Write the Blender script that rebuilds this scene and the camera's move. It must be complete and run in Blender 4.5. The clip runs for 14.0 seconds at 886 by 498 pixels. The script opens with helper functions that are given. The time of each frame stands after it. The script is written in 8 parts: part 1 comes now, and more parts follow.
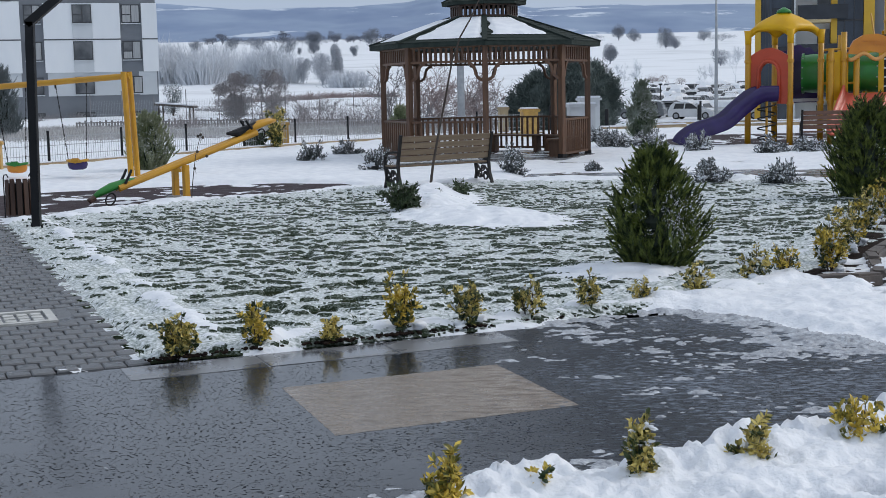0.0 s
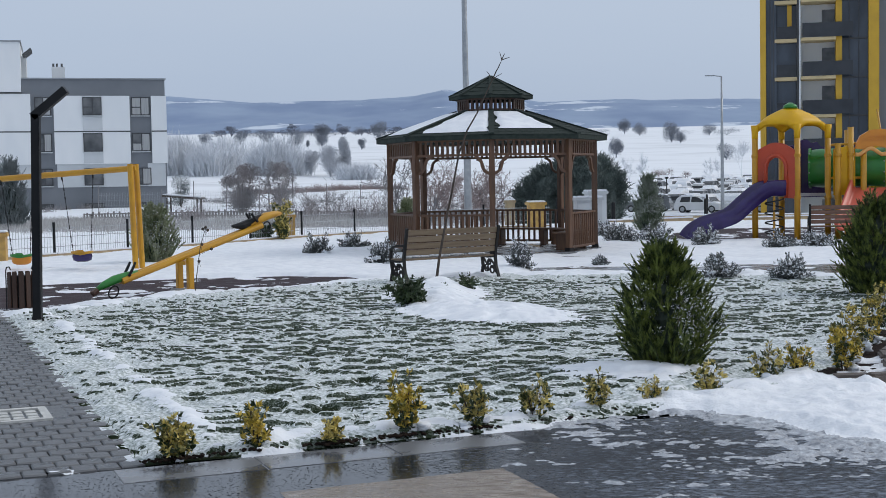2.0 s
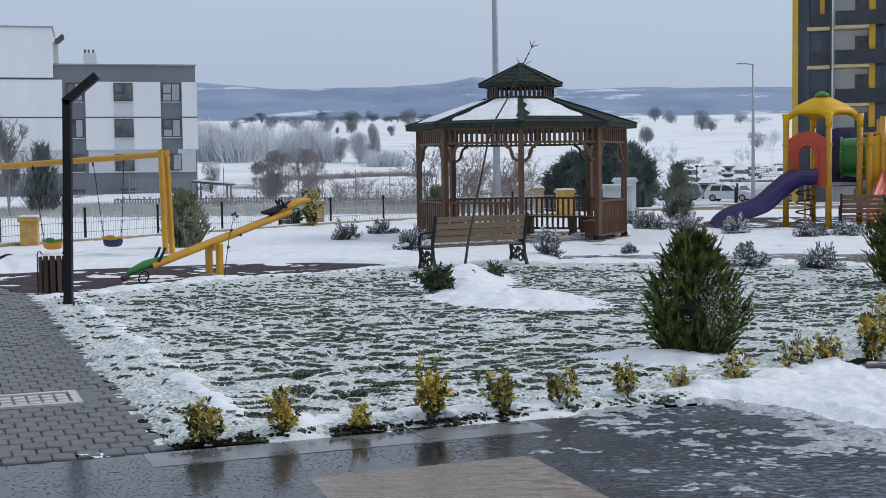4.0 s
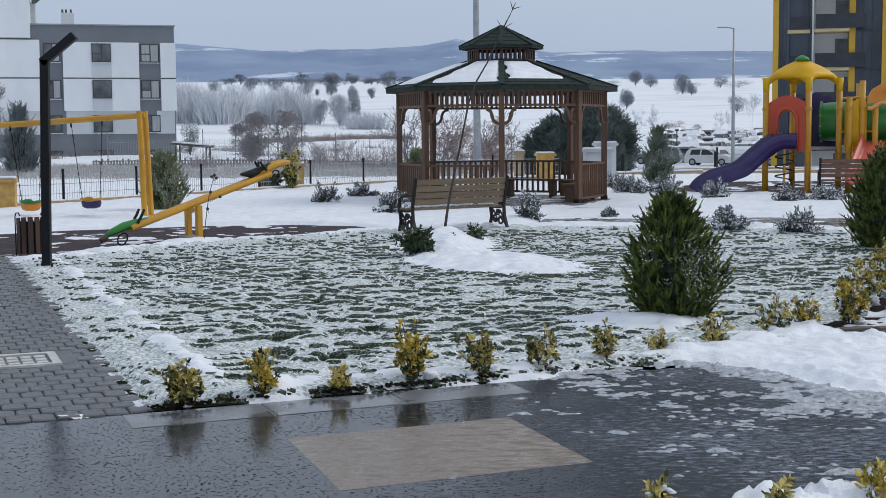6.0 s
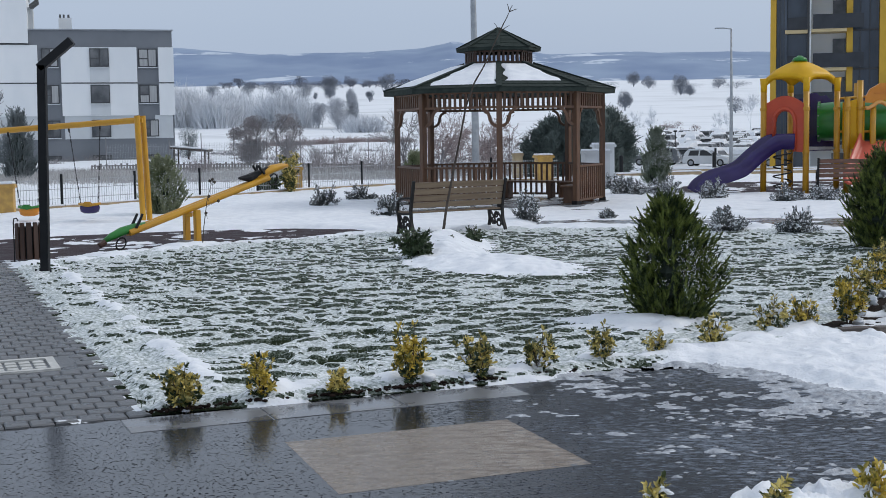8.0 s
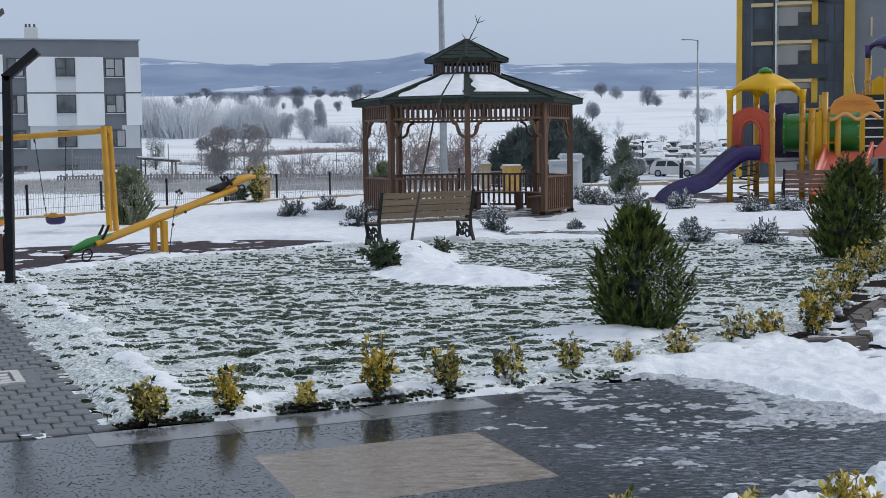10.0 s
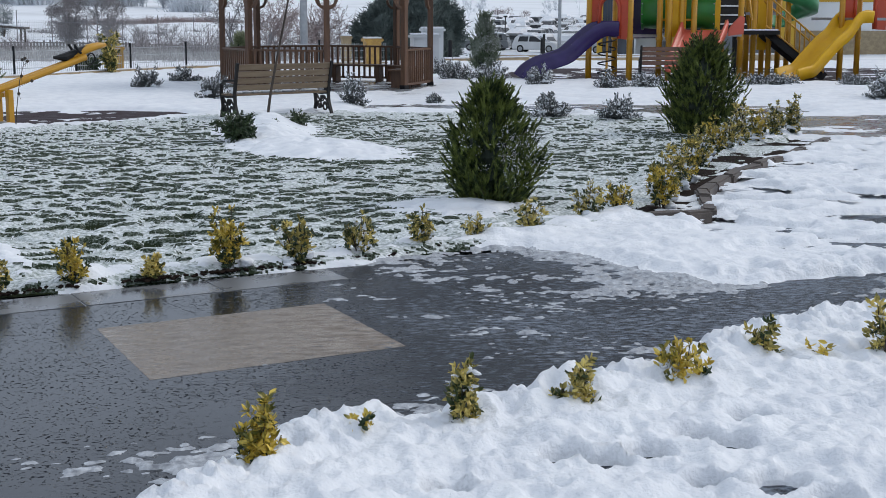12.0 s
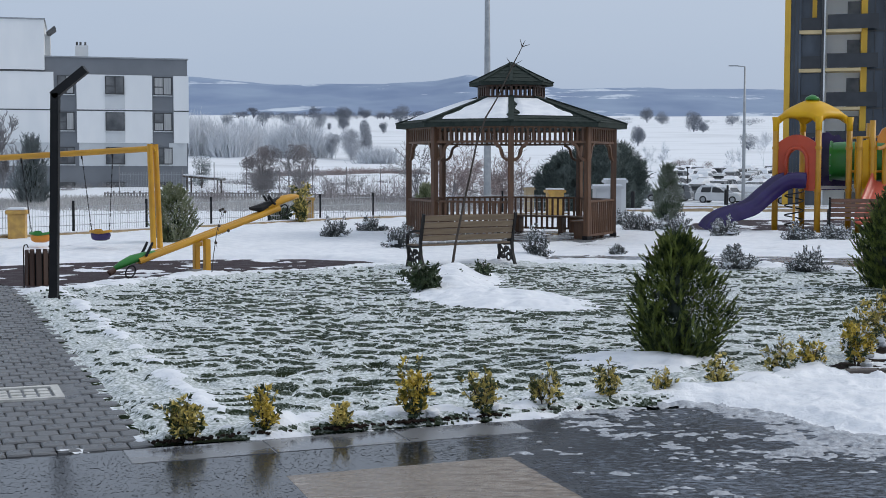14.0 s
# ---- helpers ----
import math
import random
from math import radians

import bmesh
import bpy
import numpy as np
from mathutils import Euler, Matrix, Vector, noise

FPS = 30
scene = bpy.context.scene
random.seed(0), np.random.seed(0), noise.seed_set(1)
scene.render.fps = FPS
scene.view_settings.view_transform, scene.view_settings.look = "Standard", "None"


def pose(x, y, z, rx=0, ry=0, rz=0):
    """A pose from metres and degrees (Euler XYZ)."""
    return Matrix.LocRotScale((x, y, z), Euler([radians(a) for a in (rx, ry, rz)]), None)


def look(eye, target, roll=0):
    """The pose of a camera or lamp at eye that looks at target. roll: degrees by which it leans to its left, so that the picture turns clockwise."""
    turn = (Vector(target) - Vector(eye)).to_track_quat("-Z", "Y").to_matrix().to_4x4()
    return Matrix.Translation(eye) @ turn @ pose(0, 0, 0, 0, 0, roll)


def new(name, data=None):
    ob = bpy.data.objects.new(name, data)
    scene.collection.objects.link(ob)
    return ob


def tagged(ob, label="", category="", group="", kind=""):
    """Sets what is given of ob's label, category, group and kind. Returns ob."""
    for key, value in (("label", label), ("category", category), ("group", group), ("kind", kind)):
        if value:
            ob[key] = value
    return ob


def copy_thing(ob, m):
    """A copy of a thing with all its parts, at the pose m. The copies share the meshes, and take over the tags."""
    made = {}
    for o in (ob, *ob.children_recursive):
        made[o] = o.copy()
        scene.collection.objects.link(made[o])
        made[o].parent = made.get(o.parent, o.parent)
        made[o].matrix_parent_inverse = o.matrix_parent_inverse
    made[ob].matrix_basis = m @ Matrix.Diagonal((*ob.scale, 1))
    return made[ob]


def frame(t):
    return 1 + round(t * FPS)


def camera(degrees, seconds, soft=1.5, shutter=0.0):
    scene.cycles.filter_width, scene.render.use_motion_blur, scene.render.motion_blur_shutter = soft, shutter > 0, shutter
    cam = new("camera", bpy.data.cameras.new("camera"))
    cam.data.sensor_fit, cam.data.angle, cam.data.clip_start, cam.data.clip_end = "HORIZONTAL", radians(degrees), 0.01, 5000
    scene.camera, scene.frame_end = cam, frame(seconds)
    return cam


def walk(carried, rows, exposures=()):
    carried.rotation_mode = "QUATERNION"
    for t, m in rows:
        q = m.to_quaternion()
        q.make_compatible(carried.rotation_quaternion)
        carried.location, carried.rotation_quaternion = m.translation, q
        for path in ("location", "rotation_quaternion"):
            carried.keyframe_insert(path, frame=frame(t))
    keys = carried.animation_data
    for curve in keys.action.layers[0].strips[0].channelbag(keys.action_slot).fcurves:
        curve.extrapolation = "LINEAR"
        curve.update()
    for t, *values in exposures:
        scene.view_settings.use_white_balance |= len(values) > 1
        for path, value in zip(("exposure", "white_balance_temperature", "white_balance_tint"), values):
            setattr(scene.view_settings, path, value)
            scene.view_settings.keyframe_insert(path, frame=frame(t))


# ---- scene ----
# ---------------------------------------------------------------- camera
cam = camera(36.9, 14.0, 0.4)
# seconds, eye x y z, yaw to the left of +y, pitch up, roll
WALK = [
    (0, -0.035, -0.203, 1.636, -0.331, -6.910, -1.207), (0.5, -0.043, -0.457, 1.593, -0.287, -4.827, -1.114), (1, -0.031, -0.013, 1.643, -0.121, -3.956, -1.101),
    (1.5, -0.028, -0.000, 1.649, -0.104, -3.209, -1.014), (2, -0.026, 0.002, 1.653, -0.124, -2.946, -0.982), (2.2, -0.026, 0.002, 1.653, -0.100, -2.812, -0.965),
    (4.5, -0.020, -0.006, 1.652, 1.279, -3.929, -0.681), (5, -0.020, -0.004, 1.649, 0.951, -4.486, -0.509), (5.5, -0.021, 0.001, 1.645, 0.542, -4.940, -0.421),
    (6, -0.022, -0.003, 1.647, 0.275, -5.076, -0.451), (6.5, -0.019, -0.003, 1.649, 0.308, -5.133, -0.603), (7, -0.016, -0.012, 1.648, 0.374, -5.093, -0.727),
    (7.5, -0.012, -0.010, 1.647, 0.383, -5.075, -0.879), (9.8, -0.008, -0.003, 1.661, -0.877, -4.432, -0.545), (10, -0.008, -0.003, 1.661, -1.133, -4.547, -0.777),
    (10.5, -0.006, -0.004, 1.652, -2.860, -5.473, -0.696), (11, 0.032, 0.011, 1.646, -5.253, -7.278, -0.321), (11.5, 0.061, 0.015, 1.641, -7.076, -8.966, 0.005),
    (12, 0.071, 0.011, 1.642, -7.064, -9.977, 0.198), (12.5, 0.051, 0.000, 1.647, -5.001, -9.673, 0.178), (13, 0.034, 0.015, 1.649, -1.957, -8.073, -0.029),
    (13.5, 0.024, 0.004, 1.661, 0.236, -5.866, -0.007), (14, 0.021, 0.001, 1.666, 0.719, -3.577, 0.102),
]

def aim(x, y, z, yaw, pitch, roll):
    a, b = radians(yaw), radians(pitch)
    eye = Vector((x, y, z))
    return look(eye, eye + Vector((-math.sin(a) * math.cos(b), math.cos(a) * math.cos(b), math.sin(b))), roll)


walk(cam, [(r[0], aim(*r[1:])) for r in WALK])

# ---------------------------------------------------------------- light
SUN_ELEV, SUN_ROT = radians(38), radians(80)
world = bpy.data.worlds.new("overcast_sky")
scene.world = world
world.use_nodes = True
wn, wl = world.node_tree.nodes, world.node_tree.links
wn.clear()
w_out = wn.new("ShaderNodeOutputWorld")
w_add = wn.new("ShaderNodeAddShader")
w_sky = wn.new("ShaderNodeTexSky")
w_sky.sky_type, w_sky.sun_disc = "NISHITA", False
w_sky.sun_elevation, w_sky.sun_rotation = SUN_ELEV, SUN_ROT
w_sky.air_density, w_sky.dust_density = 1.0, 3.0
w_bg1 = wn.new("ShaderNodeBackground")
w_bg1.inputs["Strength"].default_value = 0.02
w_bg2 = wn.new("ShaderNodeBackground")
w_bg2.inputs["Strength"].default_value = 0.47
w_co = wn.new("ShaderNodeTexCoord")
w_sep = wn.new("ShaderNodeSeparateXYZ")
w_map = wn.new("ShaderNodeMapping")
w_map.inputs["Scale"].default_value = (1.0, 1.0, 5.0)
w_noi = wn.new("ShaderNodeTexNoise")
w_noi.inputs["Scale"].default_value, w_noi.inputs["Detail"].default_value = 2.2, 4.0
w_mad = wn.new("ShaderNodeMath")
w_mad.operation = "MULTIPLY_ADD"
w_mad.inputs[1].default_value = 0.10
w_ramp = wn.new("ShaderNodeValToRGB")
els = w_ramp.color_ramp.elements
els[0].position, els[0].color = 0.04, (0.58, 0.745, 1.05, 1)
els[1].position, els[1].color = 1.0, (1.02, 1.12, 1.26, 1)
e = els.new(0.24)
e.color = (0.80, 0.91, 1.10, 1)
wl.new(w_co.outputs["Generated"], w_sep.inputs[0])
wl.new(w_co.outputs["Generated"], w_map.inputs["Vector"])
wl.new(w_map.outputs[0], w_noi.inputs["Vector"])
wl.new(w_noi.outputs["Fac"], w_mad.inputs[0])
wl.new(w_sep.outputs["Z"], w_mad.inputs[2])
wl.new(w_mad.outputs[0], w_ramp.inputs[0])
wl.new(w_ramp.outputs[0], w_bg2.inputs["Color"])
wl.new(w_sky.outputs[0], w_bg1.inputs["Color"])
wl.new(w_bg1.outputs[0], w_add.inputs[0])
wl.new(w_bg2.outputs[0], w_add.inputs[1])
wl.new(w_add.outputs[0], w_out.inputs[0])

sun = new("sun", bpy.data.lights.new("sun", "SUN"))
sun.data.energy, sun.data.angle, sun.data.color = 0.8, radians(22), (1.0, 0.97, 0.93)
sun.matrix_world = look((45, 8, 36), (0, 0, 0))
scene.view_settings.exposure = 0.22

# ---------------------------------------------------------------- materials


def mat(name, c1, c2=None, scale=5.0, rough=0.6, rough2=None, bump=0.15, bscale=80.0, metal=0.0, island=0.0, each=0.0,
        stretch=(1, 1, 1), spec=0.5, lo=0.35, hi=0.65, detail=5.0):
    """Two tones mixed by a coarse noise, with a fine relief; island and each vary the tone by loose piece and by object."""
    m = bpy.data.materials.new(name)
    m.use_nodes = True
    n, l = m.node_tree.nodes, m.node_tree.links
    b = n["Principled BSDF"]
    b.inputs["Metallic"].default_value = metal
    b.inputs["Specular IOR Level"].default_value = spec
    co, mp = n.new("ShaderNodeTexCoord"), n.new("ShaderNodeMapping")
    mp.inputs["Scale"].default_value = stretch
    l.new(co.outputs["Object"], mp.inputs["Vector"])
    no = n.new("ShaderNodeTexNoise")
    no.inputs["Scale"].default_value, no.inputs["Detail"].default_value = scale, detail
    l.new(mp.outputs[0], no.inputs["Vector"])
    ra = n.new("ShaderNodeMapRange")
    ra.inputs["From Min"].default_value, ra.inputs["From Max"].default_value = lo, hi
    l.new(no.outputs["Fac"], ra.inputs["Value"])
    fac = ra.outputs[0]
    for amount, node, socket in ((island, "ShaderNodeNewGeometry", "Random Per Island"), (each, "ShaderNodeObjectInfo", "Random")):
        if amount:
            src, ad = n.new(node), n.new("ShaderNodeMath")
            ad.operation = "MULTIPLY_ADD"
            ad.inputs[1].default_value = amount
            sb = n.new("ShaderNodeMath")
            sb.operation, sb.use_clamp = "SUBTRACT", True
            sb.inputs[1].default_value = amount / 2
            l.new(src.outputs[socket], ad.inputs[0])
            l.new(fac, ad.inputs[2])
            l.new(ad.outputs[0], sb.inputs[0])
            fac = sb.outputs[0]
    mx = n.new("ShaderNodeMix")
    mx.data_type = "RGBA"
    mx.inputs["A"].default_value = (*c1, 1)
    mx.inputs["B"].default_value = (*(c2 or [v * 0.8 for v in c1]), 1)
    l.new(fac, mx.inputs["Factor"])
    l.new(mx.outputs["Result"], b.inputs["Base Color"])
    if rough2 is None:
        b.inputs["Roughness"].default_value = rough
    else:
        rr = n.new("ShaderNodeMapRange")
        rr.inputs["To Min"].default_value, rr.inputs["To Max"].default_value = rough, rough2
        l.new(fac, rr.inputs["Value"])
        l.new(rr.outputs[0], b.inputs["Roughness"])
    if bump:
        fn, bp = n.new("ShaderNodeTexNoise"), n.new("ShaderNodeBump")
        fn.inputs["Scale"].default_value, fn.inputs["Detail"].default_value = bscale, 4.0
        bp.inputs["Strength"].default_value, bp.inputs["Distance"].default_value = bump, 0.01
        l.new(mp.outputs[0], fn.inputs["Vector"])
        l.new(fn.outputs["Fac"], bp.inputs["Height"])
        l.new(bp.outputs[0], b.inputs["Normal"])
    return m


SNOW = mat("snow", (0.86, 0.885, 0.92), (0.76, 0.79, 0.84), 5.0, 0.6, bump=1.0, bscale=45, spec=0.3)
SNOW_FIELD = mat("snow_field", (0.82, 0.85, 0.89), (0.62, 0.65, 0.68), 0.035, 0.7, bump=0.0, stretch=(1, 2.5, 1), lo=0.5, hi=0.75)
THIN = mat("thin_wet_snow", (0.78, 0.815, 0.84), (0.21, 0.26, 0.235), 34.0, 0.7, bump=1.0, bscale=60, lo=0.38, hi=0.68, spec=0.2, detail=8.0)
# Bare grass on the hummocks' near sides, their shading put into the colour.
TUSSOCK = mat("shaded_grassy_side", (0.022, 0.034, 0.018), (0.24, 0.275, 0.25), 60.0, 0.9, bump=1.0, bscale=90, lo=0.44, hi=0.74, spec=0.1, detail=8.0)
SLUSH = mat("slush", (0.58, 0.61, 0.65), (0.20, 0.215, 0.245), 26.0, 0.15, 0.4, bump=0.5, bscale=70)
SOIL = mat("soil", (0.012, 0.008, 0.007), (0.026, 0.017, 0.013), 9.0, 0.9, bump=0.8, bscale=50, spec=0.1)
TURF = mat("turf", (0.010, 0.017, 0.008), (0.022, 0.030, 0.013), 5.0, 1.0, bump=0.9, bscale=60, spec=0.05)
FROST = mat("frosted_blade", (0.62, 0.66, 0.68), (0.34, 0.38, 0.34), 3.0, 0.7, bump=0, island=0.9)
GRASS = mat("grass_blade", (0.03, 0.055, 0.018), (0.075, 0.09, 0.035), 3.0, 0.9, bump=0, island=0.9)
ASPHALT = mat("wet_asphalt", (0.018, 0.021, 0.027), (0.034, 0.038, 0.046), 1.1, 0.02, 0.18, bump=0.04, bscale=140, lo=0.44, hi=0.60, spec=0.75)
ASPHALT.node_tree.nodes["Principled BSDF"].inputs["IOR"].default_value = 1.54


def speckle(m, scale, amount, lo, hi, size=0.02):
    """Adds grit that breaks the wet film: raised specks with a rougher skin."""
    n, l = m.node_tree.nodes, m.node_tree.links
    b = n["Principled BSDF"]
    co = n.new("ShaderNodeTexCoord")
    fine, wide, rng_, mul, add = (n.new("ShaderNodeTexNoise"), n.new("ShaderNodeTexNoise"), n.new("ShaderNodeMapRange"), n.new("ShaderNodeMath"), n.new("ShaderNodeMath"))
    fine.inputs["Scale"].default_value, fine.inputs["Detail"].default_value = scale, 4.0
    wide.inputs["Scale"].default_value, wide.inputs["Detail"].default_value = 1.6, 5.0
    amt = n.new("ShaderNodeMapRange")
    amt.inputs["From Min"].default_value, amt.inputs["From Max"].default_value = 0.36, 0.52
    l.new(wide.outputs["Fac"], amt.inputs["Value"])
    rng_.inputs["From Min"].default_value, rng_.inputs["From Max"].default_value = lo, hi
    mul.operation, add.operation = "MULTIPLY", "MULTIPLY_ADD"
    l.new(co.outputs["Object"], fine.inputs["Vector"])
    l.new(co.outputs["Object"], wide.inputs["Vector"])
    l.new(fine.outputs["Fac"], rng_.inputs["Value"])
    xs_, fade, both = n.new("ShaderNodeSeparateXYZ"), n.new("ShaderNodeMapRange"), n.new("ShaderNodeMath")
    fade.inputs["From Min"].default_value, fade.inputs["From Max"].default_value = 0.1, 0.9
    fade.inputs["To Min"].default_value, fade.inputs["To Max"].default_value = 1.0, 0.15
    both.operation = "MULTIPLY"
    l.new(co.outputs["Object"], xs_.inputs[0])
    l.new(xs_.outputs["X"], fade.inputs["Value"])
    l.new(amt.outputs[0], both.inputs[0])
    l.new(fade.outputs[0], both.inputs[1])
    l.new(rng_.outputs[0], mul.inputs[0])
    l.new(both.outputs[0], mul.inputs[1])
    add.inputs[1].default_value = amount
    l.new(mul.outputs[0], add.inputs[0])
    old = b.inputs["Roughness"].links[0].from_socket
    l.new(old, add.inputs[2])
    l.new(add.outputs[0], b.inputs["Roughness"])
    dull = n.new("ShaderNodeMapRange")
    dull.inputs["To Min"].default_value, dull.inputs["To Max"].default_value = 1.52, 1.06
    l.new(mul.outputs[0], dull.inputs["Value"])
    l.new(dull.outputs[0], b.inputs["IOR"])
    bp = n.new("ShaderNodeBump")
    bp.inputs["Strength"].default_value, bp.inputs["Distance"].default_value = 1.0, size
    l.new(mul.outputs[0], bp.inputs["Height"])
    l.new(b.inputs["Normal"].links[0].from_socket, bp.inputs["Normal"])
    l.new(bp.outputs[0], b.inputs["Normal"])


speckle(ASPHALT, 58.0, 0.9, 0.60, 0.64, 0.014)


def slush_film(m):
    """Thin grey slush lying in streaks on the wet road, thicker away from the puddles."""
    n, l = m.node_tree.nodes, m.node_tree.links
    b = n["Principled BSDF"]
    co, mp = n.new("ShaderNodeTexCoord"), n.new("ShaderNodeMapping")
    mp.inputs["Scale"].default_value = (0.7, 1.6, 1.0)
    fine, wide, sep = n.new("ShaderNodeTexNoise"), n.new("ShaderNodeTexNoise"), n.new("ShaderNodeSeparateXYZ")
    fine.inputs["Scale"].default_value, fine.inputs["Detail"].default_value, fine.inputs["Roughness"].default_value = 20.0, 8.0, 0.78
    wide.inputs["Scale"].default_value, wide.inputs["Detail"].default_value = 0.8, 4.0
    l.new(co.outputs["Object"], mp.inputs["Vector"])
    l.new(mp.outputs[0], fine.inputs["Vector"])
    l.new(co.outputs["Object"], wide.inputs["Vector"])
    l.new(co.outputs["Object"], sep.inputs[0])
    side = n.new("ShaderNodeMapRange")
    side.inputs["From Min"].default_value, side.inputs["From Max"].default_value = -0.8, 1.8
    side.inputs["To Min"].default_value, side.inputs["To Max"].default_value = -0.13, 0.04
    l.new(sep.outputs["X"], side.inputs["Value"])
    film = n.new("ShaderNodeMapRange")
    film.inputs["From Min"].default_value, film.inputs["From Max"].default_value = -0.9, 0.8
    film.inputs["To Min"].default_value, film.inputs["To Max"].default_value = 0.7, 0.12
    l.new(sep.outputs["X"], film.inputs["Value"])
    l.new(film.outputs[0], b.inputs["Specular IOR Level"])
    s1, s2 = n.new("ShaderNodeMath"), n.new("ShaderNodeMath")
    s1.operation = "MULTIPLY_ADD"
    s1.inputs[1].default_value = 0.28
    l.new(wide.outputs["Fac"], s1.inputs[0])
    l.new(fine.outputs["Fac"], s1.inputs[2])
    s2.operation = "ADD"
    l.new(s1.outputs[0], s2.inputs[0])
    l.new(side.outputs[0], s2.inputs[1])
    f = n.new("ShaderNodeMapRange")
    f.inputs["From Min"].default_value, f.inputs["From Max"].default_value = 0.625, 0.745
    l.new(s2.outputs[0], f.inputs["Value"])
    mx = n.new("ShaderNodeMix")
    mx.data_type = "RGBA"
    l.new(b.inputs["Base Color"].links[0].from_socket, mx.inputs["A"])
    mx.inputs["B"].default_value = (0.22, 0.255, 0.305, 1)
    l.new(f.outputs[0], mx.inputs["Factor"])
    l.new(mx.outputs["Result"], b.inputs["Base Color"])
    ad = n.new("ShaderNodeMath")
    ad.operation = "MULTIPLY_ADD"
    ad.inputs[1].default_value = 0.35
    l.new(f.outputs[0], ad.inputs[0])
    l.new(b.inputs["Roughness"].links[0].from_socket, ad.inputs[2])
    grit, ad2 = n.new("ShaderNodeMapRange"), n.new("ShaderNodeMath")
    grit.inputs["From Min"].default_value, grit.inputs["From Max"].default_value = -0.2, 0.7
    grit.inputs["To Min"].default_value, grit.inputs["To Max"].default_value = 0.0, 0.34
    l.new(sep.outputs["X"], grit.inputs["Value"])
    l.new(ad.outputs[0], ad2.inputs[0])
    l.new(grit.outputs[0], ad2.inputs[1])
    l.new(ad2.outputs[0], b.inputs["Roughness"])
    bp = n.new("ShaderNodeBump")
    bp.inputs["Strength"].default_value, bp.inputs["Distance"].default_value = 0.6, 0.015
    l.new(f.outputs[0], bp.inputs["Height"])
    l.new(b.inputs["Normal"].links[0].from_socket, bp.inputs["Normal"])
    l.new(bp.outputs[0], b.inputs["Normal"])


slush_film(ASPHALT)
KERB = mat("wet_kerb_stone", (0.10, 0.105, 0.115), (0.17, 0.175, 0.185), 2.6, 0.04, 0.34, lo=0.44, hi=0.56, spec=0.9, bump=0.05, bscale=120)
JOINT = mat("pale_joint", (0.34, 0.35, 0.36), (0.25, 0.26, 0.27), 9.0, 0.5)
TAN = mat("wet_tan_stone", (0.35, 0.30, 0.255), (0.185, 0.155, 0.13), 7.0, 0.07, 0.5, bump=0.8, bscale=90, stretch=(1, 2.4, 1), lo=0.36, hi=0.70, detail=12.0)
slush_film(TAN)
PAVER = mat("grey_paver", (0.045, 0.048, 0.054), (0.135, 0.14, 0.148), 5.0, 0.16, 0.5, bump=0.5, bscale=70, each=0.5, island=0.5, detail=7.0)
MORTAR = mat("sand_joint", (0.018, 0.018, 0.018), (0.032, 0.031, 0.030), 12.0, 0.9, spec=0.1)
CONCRETE = mat("concrete", (0.34, 0.34, 0.33), (0.25, 0.25, 0.245), 3.0, 0.6, bump=0.3, bscale=60)
WETPAVE = mat("wet_paving", (0.09, 0.095, 0.105), (0.17, 0.17, 0.17), 2.6, 0.08, 0.4, bump=0.15, bscale=40)
RUBBER = mat("rubber_mat", (0.026, 0.016, 0.020), (0.044, 0.027, 0.032), 4.0, 0.6, 0.85, bump=0.5, bscale=90, spec=0.22)
WOOD = mat("stained_timber", (0.140, 0.070, 0.036), (0.085, 0.042, 0.023), 3.0, 0.5, bump=0.25, bscale=30, stretch=(6, 6, 0.7), each=0.5)
WOOD_DK = mat("dark_timber", (0.07, 0.032, 0.018), (0.045, 0.022, 0.014), 3.0, 0.5, bump=0.25, bscale=30, stretch=(6, 6, 0.7), each=0.5)
SHINGLE = mat("green_shingle", (0.020, 0.030, 0.026), (0.034, 0.045, 0.040), 8.0, 0.85, bump=0.6, bscale=60, each=0.2, spec=0.2)
SLAT = mat("bench_slat", (0.21, 0.155, 0.10), (0.15, 0.105, 0.066), 4.0, 0.5, bump=0.25, bscale=30, stretch=(0.6, 6, 6), each=0.5)
IRON = mat("black_iron", (0.010, 0.010, 0.011), (0.018, 0.017, 0.017), 8.0, 0.5, bump=0.2, spec=0.25)
LAMPBLACK = mat("black_paint", (0.008, 0.009, 0.011), (0.013, 0.014, 0.016), 6.0, 0.5, bump=0.05, spec=0.25)
YELLOW = mat("yellow_paint", (0.56, 0.29, 0.018), (0.46, 0.23, 0.016), 3.0, 0.35, bump=0.08, bscale=30)
YELLOW_P = mat("yellow_plastic", (0.70, 0.40, 0.008), (0.62, 0.34, 0.008), 3.0, 0.42, bump=0.04, spec=0.3)
ORANGE_P = mat("orange_plastic", (0.66, 0.25, 0.02), (0.58, 0.21, 0.02), 3.0, 0.32, bump=0.04)
RED_P = mat("red_plastic", (0.50, 0.07, 0.028), (0.42, 0.055, 0.024), 3.0, 0.35, bump=0.05)
CORAL_P = mat("coral_plastic", (0.62, 0.115, 0.07), (0.55, 0.10, 0.06), 3.0, 0.35, bump=0.05)
PURPLE_P = mat("purple_plastic", (0.035, 0.022, 0.115), (0.028, 0.018, 0.09), 3.0, 0.25, bump=0.04)
GREEN_P = mat("green_plastic", (0.03, 0.22, 0.035), (0.022, 0.17, 0.028), 3.0, 0.3, bump=0.04)
STEEL = mat("galvanised_steel", (0.36, 0.38, 0.40), (0.28, 0.30, 0.32), 6.0, 0.4, metal=0.5, bump=0.05)
